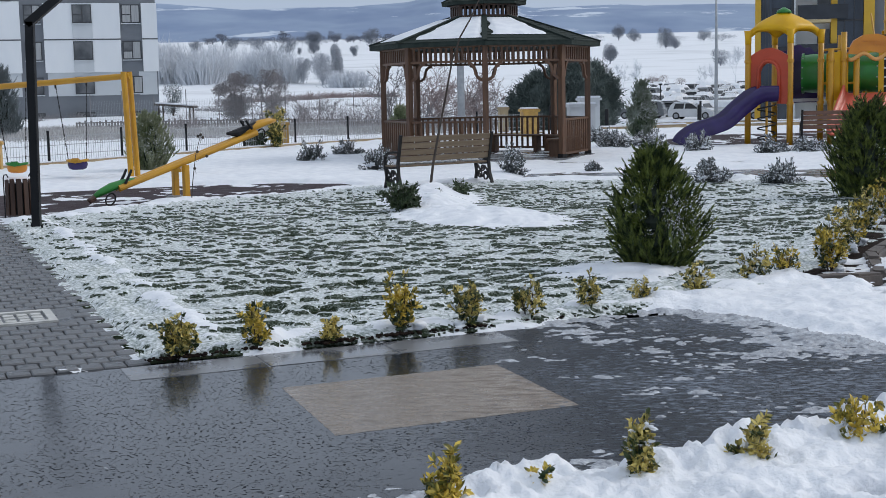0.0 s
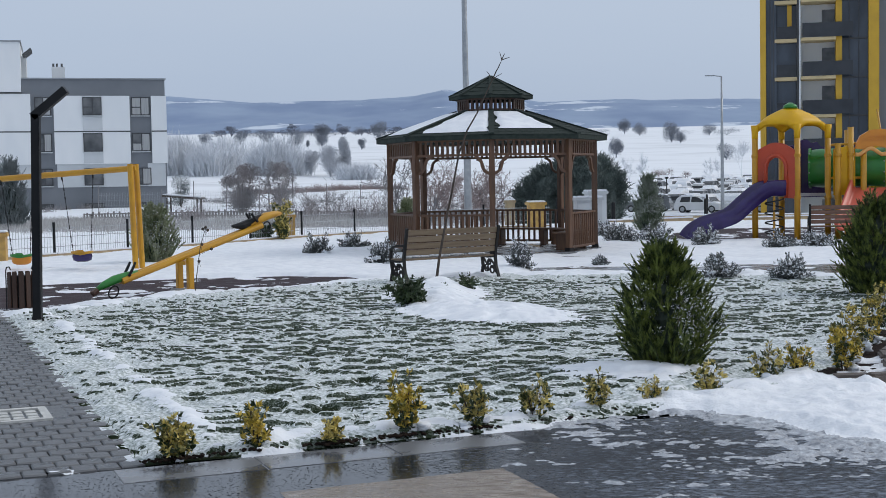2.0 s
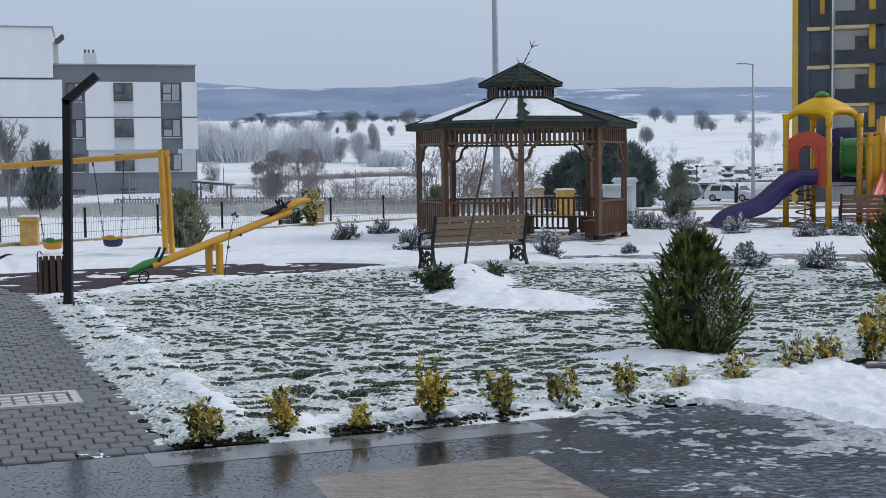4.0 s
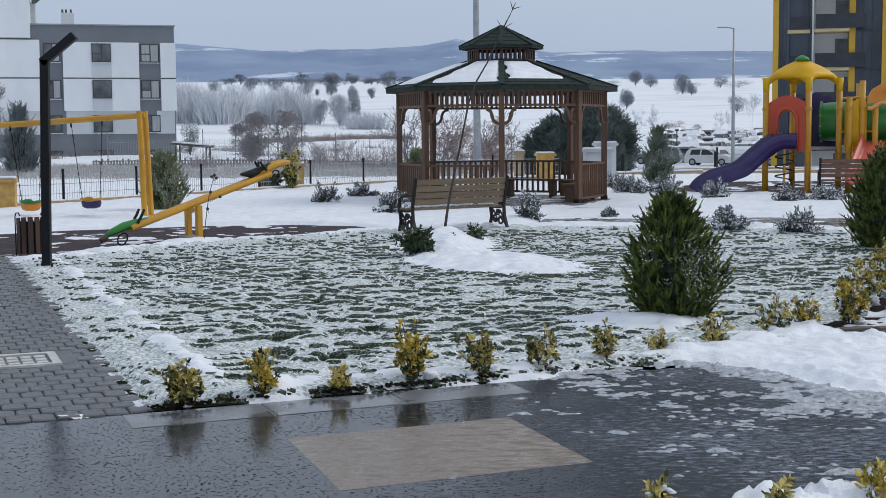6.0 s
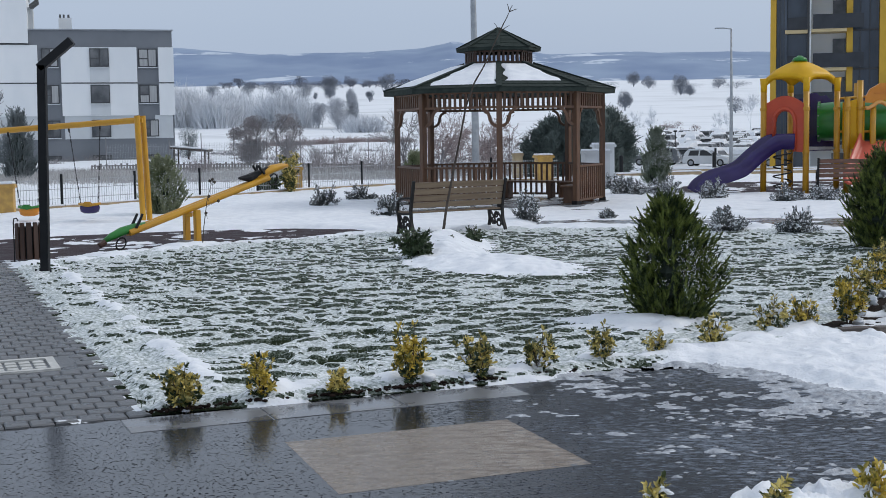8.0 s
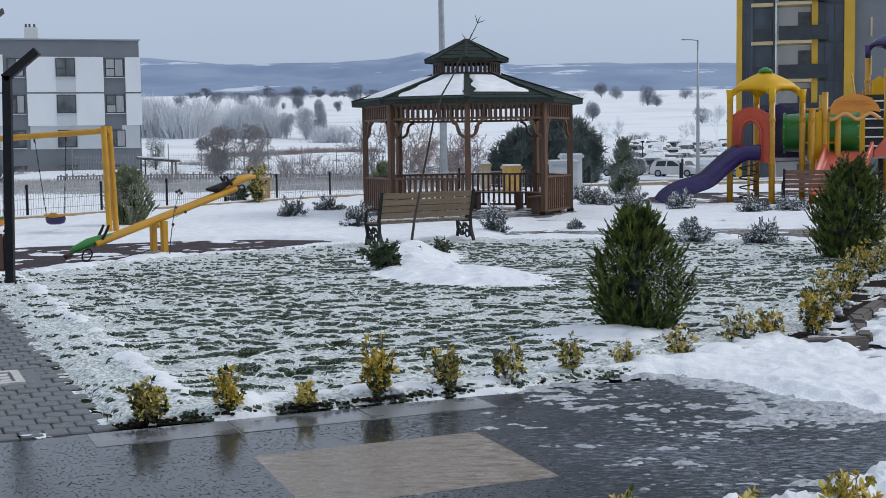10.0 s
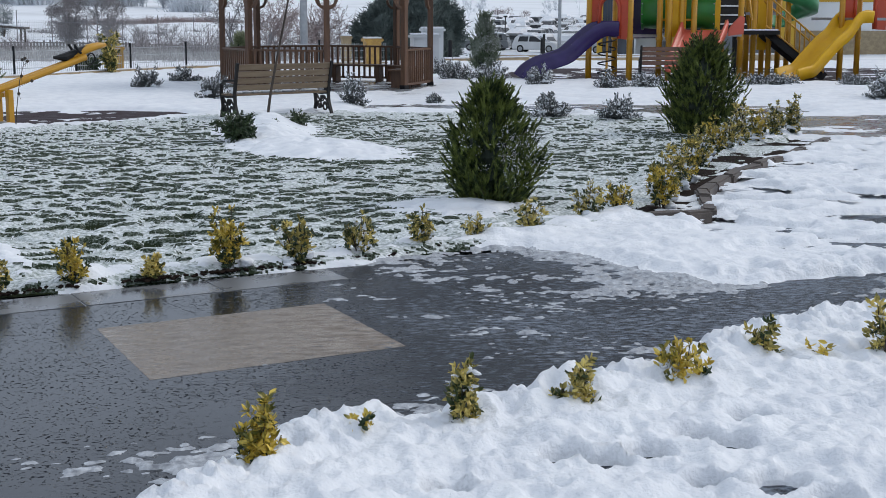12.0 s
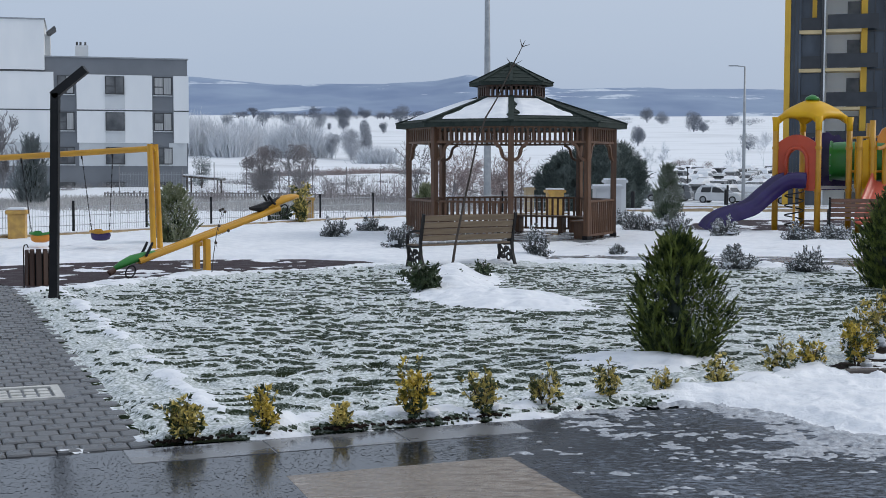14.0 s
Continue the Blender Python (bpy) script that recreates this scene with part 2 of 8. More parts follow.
WHITE_W = mat("white_render", (0.80, 0.82, 0.83), (0.73, 0.76, 0.78), 0.5, 0.75, bump=0.15, bscale=20, stretch=(1, 1, 0.3))
GREY_W = mat("grey_render", (0.19, 0.205, 0.225), (0.165, 0.18, 0.20), 0.5, 0.75, bump=0.15, bscale=20)
PALE_W = mat("pale_grey_render", (0.60, 0.63, 0.65), (0.54, 0.57, 0.59), 0.5, 0.75, bump=0.15, bscale=20)
LINE_W = mat("dark_groove", (0.09, 0.095, 0.10), None, 2.0, 0.7)
PANE = mat("window_glass", (0.05, 0.055, 0.06), (0.15, 0.155, 0.16), 0.9, 0.08, bump=0, spec=0.6)
FRAME = mat("dark_window_frame", (0.05, 0.053, 0.058), None, 2.0, 0.45)
CURTAIN = mat("pale_curtain", (0.42, 0.43, 0.43), (0.32, 0.33, 0.335), 2.0, 0.8, stretch=(6, 6, 0.3))
GLASSWALL = mat("dark_glass_wall", (0.020, 0.027, 0.038), (0.075, 0.095, 0.125), 0.45, 0.10, bump=0, spec=0.6, stretch=(1, 1, 0.4))
YELLOW_W = mat("yellow_cladding", (0.60, 0.36, 0.03), (0.52, 0.31, 0.028), 0.8, 0.6, bump=0.1)
BEIGE = mat("beige_stone", (0.42, 0.33, 0.20), (0.30, 0.23, 0.14), 4.0, 0.6, bump=0.3, bscale=40)
YBEIGE = mat("yellow_marbled_stone", (0.58, 0.36, 0.09), (0.40, 0.24, 0.07), 6.0, 0.5, bump=0.3, bscale=40)
BARK = mat("bark", (0.075, 0.058, 0.046), (0.045, 0.036, 0.030), 8.0, 0.85, bump=0.8, bscale=40)
# Far trees are paled and blued: the haze is put into their colours.
BARK_FAR = mat("hazed_bark", (0.27, 0.265, 0.275), (0.19, 0.185, 0.19), 2.0, 0.9, bump=0)
TWIG_FAR = mat("hazed_twigs", (0.28, 0.275, 0.285), (0.18, 0.175, 0.18), 0.6, 0.9, bump=0, island=0.7)
TWIG_MIST = mat("hazed_pale_twigs", (0.74, 0.77, 0.81), (0.58, 0.605, 0.645), 0.3, 0.9, bump=0, island=0.5)
TWIG_HAZE = mat("hazed_grey_crown", (0.52, 0.545, 0.59), (0.42, 0.44, 0.48), 0.3, 0.9, bump=0, island=0.5)
EVERGREEN_FAR = mat("hazed_evergreen", (0.070, 0.095, 0.090), (0.115, 0.145, 0.135), 1.2, 0.8, bump=0, island=0.7)
TWIG_OAK = mat("hazed_blue_foliage", (0.26, 0.285, 0.33), (0.20, 0.22, 0.26), 0.3, 0.9, bump=0, island=0.5)
TWIG_BROWN = mat("hazed_brown_twigs", (0.36, 0.33, 0.335), (0.20, 0.185, 0.19), 0.9, 0.9, bump=0, island=0.8)
TWIG_RED = mat("reddish_twigs", (0.33, 0.27, 0.265), (0.23, 0.185, 0.18), 0.6, 0.9, bump=0, island=0.6)
TWIG_HEDGE = mat("hazed_dark_hedge", (0.14, 0.155, 0.195), (0.105, 0.115, 0.15), 0.3, 0.9, bump=0, island=0.5)
DRYGRASS = mat("dead_frosted_grass", (0.50, 0.50, 0.50), (0.30, 0.29, 0.28), 0.4, 0.9, bump=0, island=0.8)
# The needles' dark end and the core have the crown's inner shading painted in.
CONIFER = mat("conifer_needles", (0.014, 0.034, 0.008), (0.18, 0.225, 0.045), 11.0, 0.6, bump=0, island=0.40, lo=0.40, hi=0.62)
CONIFER_DK = mat("shaded_core_green", (0.018, 0.030, 0.022), (0.035, 0.05, 0.036), 1.2, 0.7, bump=0, island=0.7)
# Needles of the farther evergreens, paled by haze in the base colour.
CONIFER_HZ = mat("hazed_dark_needles", (0.13, 0.16, 0.165), (0.24, 0.27, 0.28), 1.2, 0.8, bump=0, island=0.6)
CONIFER_LT = mat("light_conifer", (0.11, 0.15, 0.055), (0.36, 0.38, 0.25), 3.0, 0.6, bump=0, island=0.9)
CONIFER_FR = mat("frosted_evergreen", (0.07, 0.11, 0.05), (0.32, 0.36, 0.31), 2.5, 0.7, bump=0, island=0.9)
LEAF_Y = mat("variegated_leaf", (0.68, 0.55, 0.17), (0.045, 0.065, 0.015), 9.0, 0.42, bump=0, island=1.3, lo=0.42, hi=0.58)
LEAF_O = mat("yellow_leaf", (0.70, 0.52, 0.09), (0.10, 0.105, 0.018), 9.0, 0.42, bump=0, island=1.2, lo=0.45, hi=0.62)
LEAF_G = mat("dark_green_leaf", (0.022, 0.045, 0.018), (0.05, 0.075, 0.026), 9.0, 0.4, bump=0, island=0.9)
LEAF_L = mat("grey_green_leaf", (0.075, 0.085, 0.085), (0.16, 0.17, 0.17), 6.0, 0.7, bump=0, island=1.0)
# Distant haze is put into the hills' blue base colour.
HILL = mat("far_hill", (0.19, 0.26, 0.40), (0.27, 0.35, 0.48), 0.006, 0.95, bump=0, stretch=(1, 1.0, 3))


def snow_fields(m, scale, stretch, lo, hi, tone):
    """Snow lying in ragged fields on far slopes."""
    n, l = m.node_tree.nodes, m.node_tree.links
    b = n["Principled BSDF"]
    co, mp, no, f, mx = n.new("ShaderNodeTexCoord"), n.new("ShaderNodeMapping"), n.new("ShaderNodeTexNoise"), n.new("ShaderNodeMapRange"), n.new("ShaderNodeMix")
    mp.inputs["Scale"].default_value = stretch
    no.inputs["Scale"].default_value, no.inputs["Detail"].default_value, no.inputs["Roughness"].default_value = scale, 7.0, 0.62
    f.inputs["From Min"].default_value, f.inputs["From Max"].default_value = lo, hi
    mx.data_type = "RGBA"
    mx.inputs["B"].default_value = (*tone, 1)
    l.new(co.outputs["Object"], mp.inputs["Vector"])
    l.new(mp.outputs[0], no.inputs["Vector"])
    l.new(no.outputs["Fac"], f.inputs["Value"])
    l.new(b.inputs["Base Color"].links[0].from_socket, mx.inputs["A"])
    l.new(f.outputs[0], mx.inputs["Factor"])
    l.new(mx.outputs["Result"], b.inputs["Base Color"])


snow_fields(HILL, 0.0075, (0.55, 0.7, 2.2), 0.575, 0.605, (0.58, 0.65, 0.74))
CARWHITE = mat("white_car_paint", (0.66, 0.67, 0.68), (0.60, 0.61, 0.62), 1.0, 0.25, bump=0)
CARGREY = mat("grey_car_paint", (0.16, 0.17, 0.18), (0.12, 0.13, 0.14), 1.0, 0.25, bump=0)
CARGLASS = mat("car_glass", (0.015, 0.017, 0.02), (0.03, 0.032, 0.036), 1.0, 0.08, bump=0)
TYRE = mat("tyre_rubber", (0.012, 0.012, 0.012), (0.02, 0.02, 0.02), 5.0, 0.8)
RIM = mat("alloy_rim", (0.34, 0.35, 0.36), (0.28, 0.29, 0.30), 5.0, 0.35, metal=0.7)
HEADLIGHT = mat("headlight_lens", (0.70, 0.72, 0.74), (0.6, 0.62, 0.64), 5.0, 0.15)

# ---------------------------------------------------------------- mesh helpers


def mesh_of(bm, name, material, smooth=False):
    me = bpy.data.meshes.new(name)
    bm.to_mesh(me)
    bm.free()
    if isinstance(material, (list, tuple)):
        for one in material:
            me.materials.append(one)
    else:
        me.materials.append(material)
    if smooth:
        me.polygons.foreach_set("use_smooth", [True] * len(me.polygons))
    return me


def part(name, bm, material, parent=None, label="", smooth=False):
    ob = new(name, mesh_of(bm, name, material, smooth))
    if parent is not None:
        ob.parent = parent
    return tagged(ob, label)


def piece(name, mesh, parent, m):
    """An object of its own on a shared mesh."""
    ob = new(name, mesh)
    ob.parent = parent
    ob.matrix_basis = m
    return ob


def thing(name, label, category, m=None, group="", kind=""):
    ob = new(name)
    ob.empty_display_size = 0.2
    if m is not None:
        ob.matrix_basis = m
    return tagged(ob, label, category, group, kind)


def box(bm, c, s, rz=0.0, bevel=0.0, turn=None):
    m = Matrix.Translation(c) @ (turn or Matrix.Rotation(radians(rz), 4, "Z")) @ Matrix.Diagonal((*s, 1))
    vs = bmesh.ops.create_cube(bm, size=1, matrix=m)["verts"]
    if bevel:
        es = list({e for v in vs for e in v.link_edges})
        bmesh.ops.bevel(bm, geom=es, offset=bevel, segments=2, affect="EDGES")
    return bm


def tube(bm, pts, radii, n=8, cap=True):
    """A round bar along points."""
    pts = [Vector(p) for p in pts]
    if not isinstance(radii, (list, tuple)):
        radii = [radii] * len(pts)
    rings, side = [], None
    for i, p in enumerate(pts):
        d = (pts[min(i + 1, len(pts) - 1)] - pts[max(i - 1, 0)]).normalized()
        if side is None:
            side = d.orthogonal().normalized()
        side = (side - d * side.dot(d)).normalized()
        up = d.cross(side)
        rings.append([bm.verts.new(p + radii[i] * (math.cos(2 * math.pi * k / n) * side + math.sin(2 * math.pi * k / n) * up)) for k in range(n)])
    for a, b in zip(rings, rings[1:]):
        for k in range(n):
            bm.faces.new((a[k], a[(k + 1) % n], b[(k + 1) % n], b[k]))
    if cap:
        bm.faces.new(rings[0][::-1])
        bm.faces.new(rings[-1])
    return bm


def strip(bm, pts, width, thick, across=(0, 1, 0)):
    """A flat bar of rectangular section along points; across gives its width's direction."""
    pts, across = [Vector(p) for p in pts], Vector(across).normalized()
    rings = []
    for i, p in enumerate(pts):
        d = (pts[min(i + 1, len(pts) - 1)] - pts[max(i - 1, 0)]).normalized()
        nrm = d.cross(across).normalized()
        rings.append([bm.verts.new(p + a * across * width / 2 + b * nrm * thick / 2) for a, b in ((-1, -1), (1, -1), (1, 1), (-1, 1))])
    for a, b in zip(rings, rings[1:]):
        for k in range(4):
            bm.faces.new((a[k], a[(k + 1) % 4], b[(k + 1) % 4], b[k]))
    bm.faces.new(rings[0][::-1])
    bm.faces.new(rings[-1])
    return bm


def plate(bm, outline, thick, m=None):
    """A flat plate with an outline in x and z, standing in the xz plane, thick along y."""
    m = m or Matrix.Identity(4)
    a = [bm.verts.new(m @ Vector((x, -thick / 2, z))) for x, z in outline]
    b = [bm.verts.new(m @ Vector((x, thick / 2, z))) for x, z in outline]
    bm.faces.new(a)
    bm.faces.new(b[::-1])
    k = len(a)
    for i in range(k):
        bm.faces.new((a[i], b[i], b[(i + 1) % k], a[(i + 1) % k]))
    return bm


def mesh_from(name, verts, faces, material, smooth=False):
    me = bpy.data.meshes.new(name)
    me.from_pydata(verts, [], faces)
    for one in material if isinstance(material, (list, tuple)) else (material,):
        me.materials.append(one)
    if smooth:
        me.polygons.foreach_set("use_smooth", [True] * len(me.polygons))
    return me


def polygon(name, pts, z, material, label, category, thick=0.0, kind="structure"):
    bm = bmesh.new()
    top = [bm.verts.new((x, y, z)) for x, y in pts]
    f = bm.faces.new(top)
    if f.normal.z < 0:
        f.normal_flip()
    f.normal_update()
    if f.normal.z < 0:
        f.normal_flip()
    if thick:
        low = [bm.verts.new((x, y, z - thick)) for x, y in pts]
        k = len(top)
        for i in range(k):
            bm.faces.new((top[i], top[(i + 1) % k], low[(i + 1) % k], low[i]))
    bmesh.ops.recalc_face_normals(bm, faces=bm.faces)
    if f.normal.z < 0:
        bmesh.ops.reverse_faces(bm, faces=bm.faces)
    return tagged(part(name, bm, material), label, category, kind=kind)


# ---------------------------------------------------------------- noise over arrays


def lattice(ix, iy, seed):
    h = (ix.astype(np.int64) * 374761393 + iy.astype(np.int64) * 668265263 + seed * 982451653) & 0x7FFFFFFF
    h = ((h ^ (h >> 13)) * 1274126177) & 0x7FFFFFFF
    h = h ^ (h >> 16)
    return (h & 0xFFFF) / 65535.0


def vnoise(x, y, seed=0):
    ix, iy = np.floor(x), np.floor(y)
    fx, fy = x - ix, y - iy
    fx, fy = fx * fx * (3 - 2 * fx), fy * fy * (3 - 2 * fy)
    ix, iy = ix.astype(int), iy.astype(int)
    a, b = lattice(ix, iy, seed), lattice(ix + 1, iy, seed)
    c, d = lattice(ix, iy + 1, seed), lattice(ix + 1, iy + 1, seed)
    return (a * (1 - fx) + b * fx) * (1 - fy) + (c * (1 - fx) + d * fx) * fy


def fbm(x, y, size, octaves=4, seed=0, gain=0.5):
    out, amp, tot = 0 * x, 1.0, 0.0
    for k in range(octaves):
        c, s = math.cos(0.7 * k), math.sin(0.7 * k)
        out = out + amp * vnoise((c * x - s * y) / size + 13.7 * k, (s * x + c * y) / size + 7.1 * k, seed + k)
        tot, amp, size = tot + amp, amp * gain, size * 0.5
    return out / tot


def smooth(a, b, x):
    t = np.clip((x - a) / (b - a), 0, 1)
    return t * t * (3 - 2 * t)


def inside(poly, x, y):
    """Distance to a polygon's edge, positive inside it."""
    best, flag = np.full(x.shape, 1e9), np.zeros(x.shape, bool)
    for (ax, ay), (bx, by) in zip(poly, poly[1:] + poly[:1]):
        dx, dy = bx - ax, by - ay
        t = np.clip(((x - ax) * dx + (y - ay) * dy) / (dx * dx + dy * dy), 0, 1)
        best = np.minimum(best, np.hypot(x - ax - t * dx, y - ay - t * dy))
        if ay != by:
            flag ^= ((ay > y) != (by > y)) & (x < dx * (y - ay) / dy + ax)
    return np.where(flag, best, -best)


# ---------------------------------------------------------------- ground plan (metres; the kerb's corner by the path is at ORIGIN)
ORIGIN, ALONG, INTO = Vector((-1.83, 7.76)), Vector((0.925, 0.38)), Vector((-0.38, 0.925))


def uv(u, v):
    p = ORIGIN + u * ALONG + v * INTO
    return (p.x, p.y)


LAWN = [(-1.83, 7.76), (0.6, 8.78), (1.9, 9.5), (3.0, 10.5), (3.8, 12.0), (5.2, 14.4), (6.5, 16.2), (7.2, 18.0), (6.8, 21.0),
        (3.4, 22.4), (1.0, 22.6), (-1.2, 22.1), (-2.4, 21.2), (-4.2, 19.5), (-5.4, 17.1), (-5.75, 16.9)]
ROAD = [(-9.0, 4.9), (-1.83, 7.72), (0.6, 8.72), (0.95, 9.02), (1.4, 9.22), (1.8, 9.22), (2.05, 9.0), (2.25, 8.65), (2.45, 8.2), (2.8, 7.8), (3.5, 7.85), (4.5, 8.1), (6.0, 8.3),
        (6.0, 8.15), (4.5, 7.6), (3.5, 7.1), (2.4, 6.5), (1.9, 6.05), (1.7, 5.82), (1.2, 5.68), (0.76, 5.35), (0.45, 5.3), (0.05, 5.12),
        (-0.22, 4.66), (-0.45, 4.4), (-0.85, 3.4), (-1.5, 1.5), (-9.0, 1.5)]
PATH = [uv(0.0, 0.0), uv(-8.5, 0.0), uv(-8.5, 12.6), uv(0.0, 12.6)]
PAD = [(-14, 19.0), (-6.75, 18.95), (-6.0, 17.9), (-5.5, 17.35), (-4.25, 19.45), (-3.6, 20.05), (-2.4, 20.75), (-1.5, 21.7), (-1.15, 22.4), (-1.63, 23.25), (-2.75, 23.7), (-4.24, 23.6), (-6.57, 22.7), (-7.6, 21.9), (-14, 21.6)]
PAVE = [(1.2, 22.9), (3.4, 22.7), (6.6, 21.3), (9.5, 21.9), (9.5, 24.0), (6.4, 24.8), (4.7, 25.6), (3.9, 28.0), (2.6, 28.6), (1.9, 27.4), (1.6, 25.0)]
PATH_R = [(7.4, 17.5), (8.3, 17.2), (11.0, 17.6), (14.0, 18.4), (14.0, 22.2), (9.55, 21.85), (7.0, 21.35)]
PLAYPAD = [(5.6, 33.6), (7.8, 33.0), (9.4, 32.0), (12.5, 31.7), (22.0, 31.4), (22.0, 42.0), (8.0, 42.0), (6.0, 37.5)]

# ---------------------------------------------------------------- ground, road, snow


def land(x, y):
    """Height of the open land: level by the playground, a shallow dip, then a long rise to the hills."""
    d = np.array([0, 44, 60, 110, 135, 200, 260, 500, 1000, 1600, 2400, 3600, 5000.0])
    zr = np.array([-0.05, -0.05, -0.35, -1.45, -1.5, 0.2, 2.6, 14.2, 35, 60, 92, 120, 120.0])
    zl = np.array([-0.05, -0.05, -0.10, -0.25, 0.3, 1.2, 3.0, 14.2, 35, 60, 92, 120, 120.0])
    k = smooth(-12, 10, x)
    r = np.maximum(y, 0.5 * np.hypot(x, y))
    z = (1 - k) * np.interp(r, d, zl) + k * np.interp(r, d, zr)
    rough_ = smooth(46, 130, r)
    return z + rough_ * (fbm(x, y, 26.0, 3, 5) - 0.5) * 0.9 + smooth(200, 900, r) * (fbm(x, y, 190.0, 3, 6) - 0.5) * 6


def build_ground():
    ys = np.concatenate([np.linspace(-60, 44, 14), np.geomspace(46, 4800, 110)])
    half = np.concatenate([np.linspace(0, 60, 40), np.geomspace(64, 4300, 46)])
    xs = np.concatenate([-half[:0:-1], half])
    gx, gy = np.meshgrid(xs, ys)
    gz = land(gx, gy)
    nx, ny = len(xs), len(ys)
    verts = np.stack([gx, gy, gz], -1).reshape(-1, 3).tolist()
    faces = [(j * nx + i, j * nx + i + 1, (j + 1) * nx + i + 1, (j + 1) * nx + i) for j in range(ny - 1) for i in range(nx - 1)]
    ob = new("ground", mesh_from("ground", verts, faces, SNOW_FIELD, True))
    tagged(ob, "wide snow-covered land rising gently to far hills", "ground", kind="structure")


build_ground()


def build_hills():
    """A far range with a notched skyline and streaks of snow on its slopes."""
    sx = np.array([-2600, -1200, -606, -416, -174, -60, 17, 90, 232, 410, 715, 1300, 2600.0])
    sz = np.array([170, 190, 197, 184, 182, 190, 206, 190, 170, 174, 172, 190, 160.0])
    xs, ys = np.linspace(-1700, 2100, 560), np.linspace(2150, 3300, 80)
    gx, gy = np.meshgrid(xs, ys)
    ridge = np.interp(gx * 3000 / gy, sx, sz) + (fbm(gx, gy, 160, 4, 31) - 0.5) * 16
    foot = np.interp(gy, [2150, 3300], [80, 118])
    up = smooth(2200, 3000, gy)
    gz = foot - 6 + (ridge - foot + 6) * up * (0.75 + 0.25 * up) + up * (1 - up) * (fbm(gx, gy, 240, 4, 33) - 0.5) * 110
    nx, ny = len(xs), len(ys)
    verts = np.stack([gx, gy, gz], -1).reshape(-1, 3).tolist()
    faces = [(j * nx + i, j * nx + i + 1, (j + 1) * nx + i + 1, (j + 1) * nx + i) for j in range(ny - 1) for i in range(nx - 1)]
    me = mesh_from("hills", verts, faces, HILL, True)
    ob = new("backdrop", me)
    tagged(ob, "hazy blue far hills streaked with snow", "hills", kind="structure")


build_hills()

polygon("lawn", LAWN, 0.0, TURF, "dark winter turf under patchy snow", "lawn")
polygon("road", [(-9.5, 1.0), (9.0, 1.0), (9.0, 11.5), (4.2, 10.2), uv(2.35, -0.02), uv(2.35, -0.42), uv(-0.15, -0.42), uv(-0.15, -0.02), uv(-9, -0.02)],
        -0.004, ASPHALT, "dark wet asphalt road with puddles and slush", "road", 0.05)
polygon("playground_mat", PAD, -0.002, RUBBER, "dark maroon rubber play surface, wet and flecked with snow", "play surface", 0.04)
polygon("gazebo_paving", PAVE, 0.0, WETPAVE, "wet grey-brown paving before the gazebo", "paving", 0.04)
polygon("side_path", PATH_R, 0.0, WETPAVE, "wet grey path half covered with snow", "path", 0.04)
polygon("play_tower_mat", PLAYPAD, -0.002, RUBBER, "dark rubber mat under the play tower, wet with snow flecks", "play surface", 0.04)

# flush stone kerb strip with pale joints
kerb = tagged(new("kerb"), "smooth wet grey stone strip beside the lawn", "kerb", kind="structure")
for k in range(3):
    bm = bmesh.new()
    u0, u1 = -0.15 + 0.834 * k + 0.004, -0.15 + 0.834 * (k + 1) - 0.004
    c = uv((u0 + u1) / 2, -0.22)
    box(bm, (c[0], c[1], -0.0312), (u1 - u0, 0.385, 0.06), math.degrees(math.atan2(ALONG.y, ALONG.x)), 0.004)
    part("slab", bm, KERB, kerb)
bm = bmesh.new()
c = uv(1.1, -0.22)
box(bm, (c[0], c[1], -0.034), (2.5, 0.39, 0.055), math.degrees(math.atan2(ALONG.y, ALONG.x)))
part("joint_bed", bm, JOINT, kerb)

# tan stone panel let into the road
bm = bmesh.new()
tan_c, tan_u, tan_v = Vector((-0.11, 6.78)), Vector((0.925, 0.38)), Vector((-0.335, 0.942))
rng_t = random.Random(3)
rim_t = [(-1 + 2 * k / 24, -1) for k in range(24)] + [(1, -1 + 2 * k / 24) for k in range(24)] + [(1 - 2 * k / 24, 1) for k in range(24)] + [(-1, 1 - 2 * k / 24) for k in range(24)]
quad = [tan_c + (a + rng_t.uniform(-0.004, 0.004)) * tan_u * 0.66 + (b + rng_t.uniform(-0.005, 0.005)) * tan_v * 0.56 for a, b in rim_t]
top = [bm.verts.new((p.x, p.y, -0.0030)) for p in quad]
low = [bm.verts.new((p.x, p.y, -0.03)) for p in quad]
bm.faces.new(top)
for i in range(96):
    bm.faces.new((top[i], low[i], low[(i + 1) % 96], top[(i + 1) % 96]))
bmesh.ops.recalc_face_normals(bm, faces=bm.faces)
tagged(part("road_panel", bm, TAN), "wet tan stone rectangle let into the asphalt", "paving", kind="structure")

# ---------------------------------------------------------------- snow cover
BED = [(3.05, 10.52), (3.56, 10.66), (3.72, 11.2), (3.93, 11.95), (4.58, 13.15), (5.28, 14.15), (6.03, 15.15), (7.1, 16.75), (7.5, 17.5), (7.2, 17.6), (6.0, 16.4), (4.8, 14.6), (3.6, 12.2), (3.0, 11.0)]


TRODDEN = [(-1.37, 10.5), (-1.23, 12.6), (-0.99, 11.6), (-0.67, 11.0), (-0.88, 9.56), (-0.7, 9.93), (-1.28, 13.45), (-1.38, 12.8), (-1.69, 14.8), (-0.65, 11.9), (-0.94, 12.75), (-1.29, 9.7), (-1.37, 14.7)]
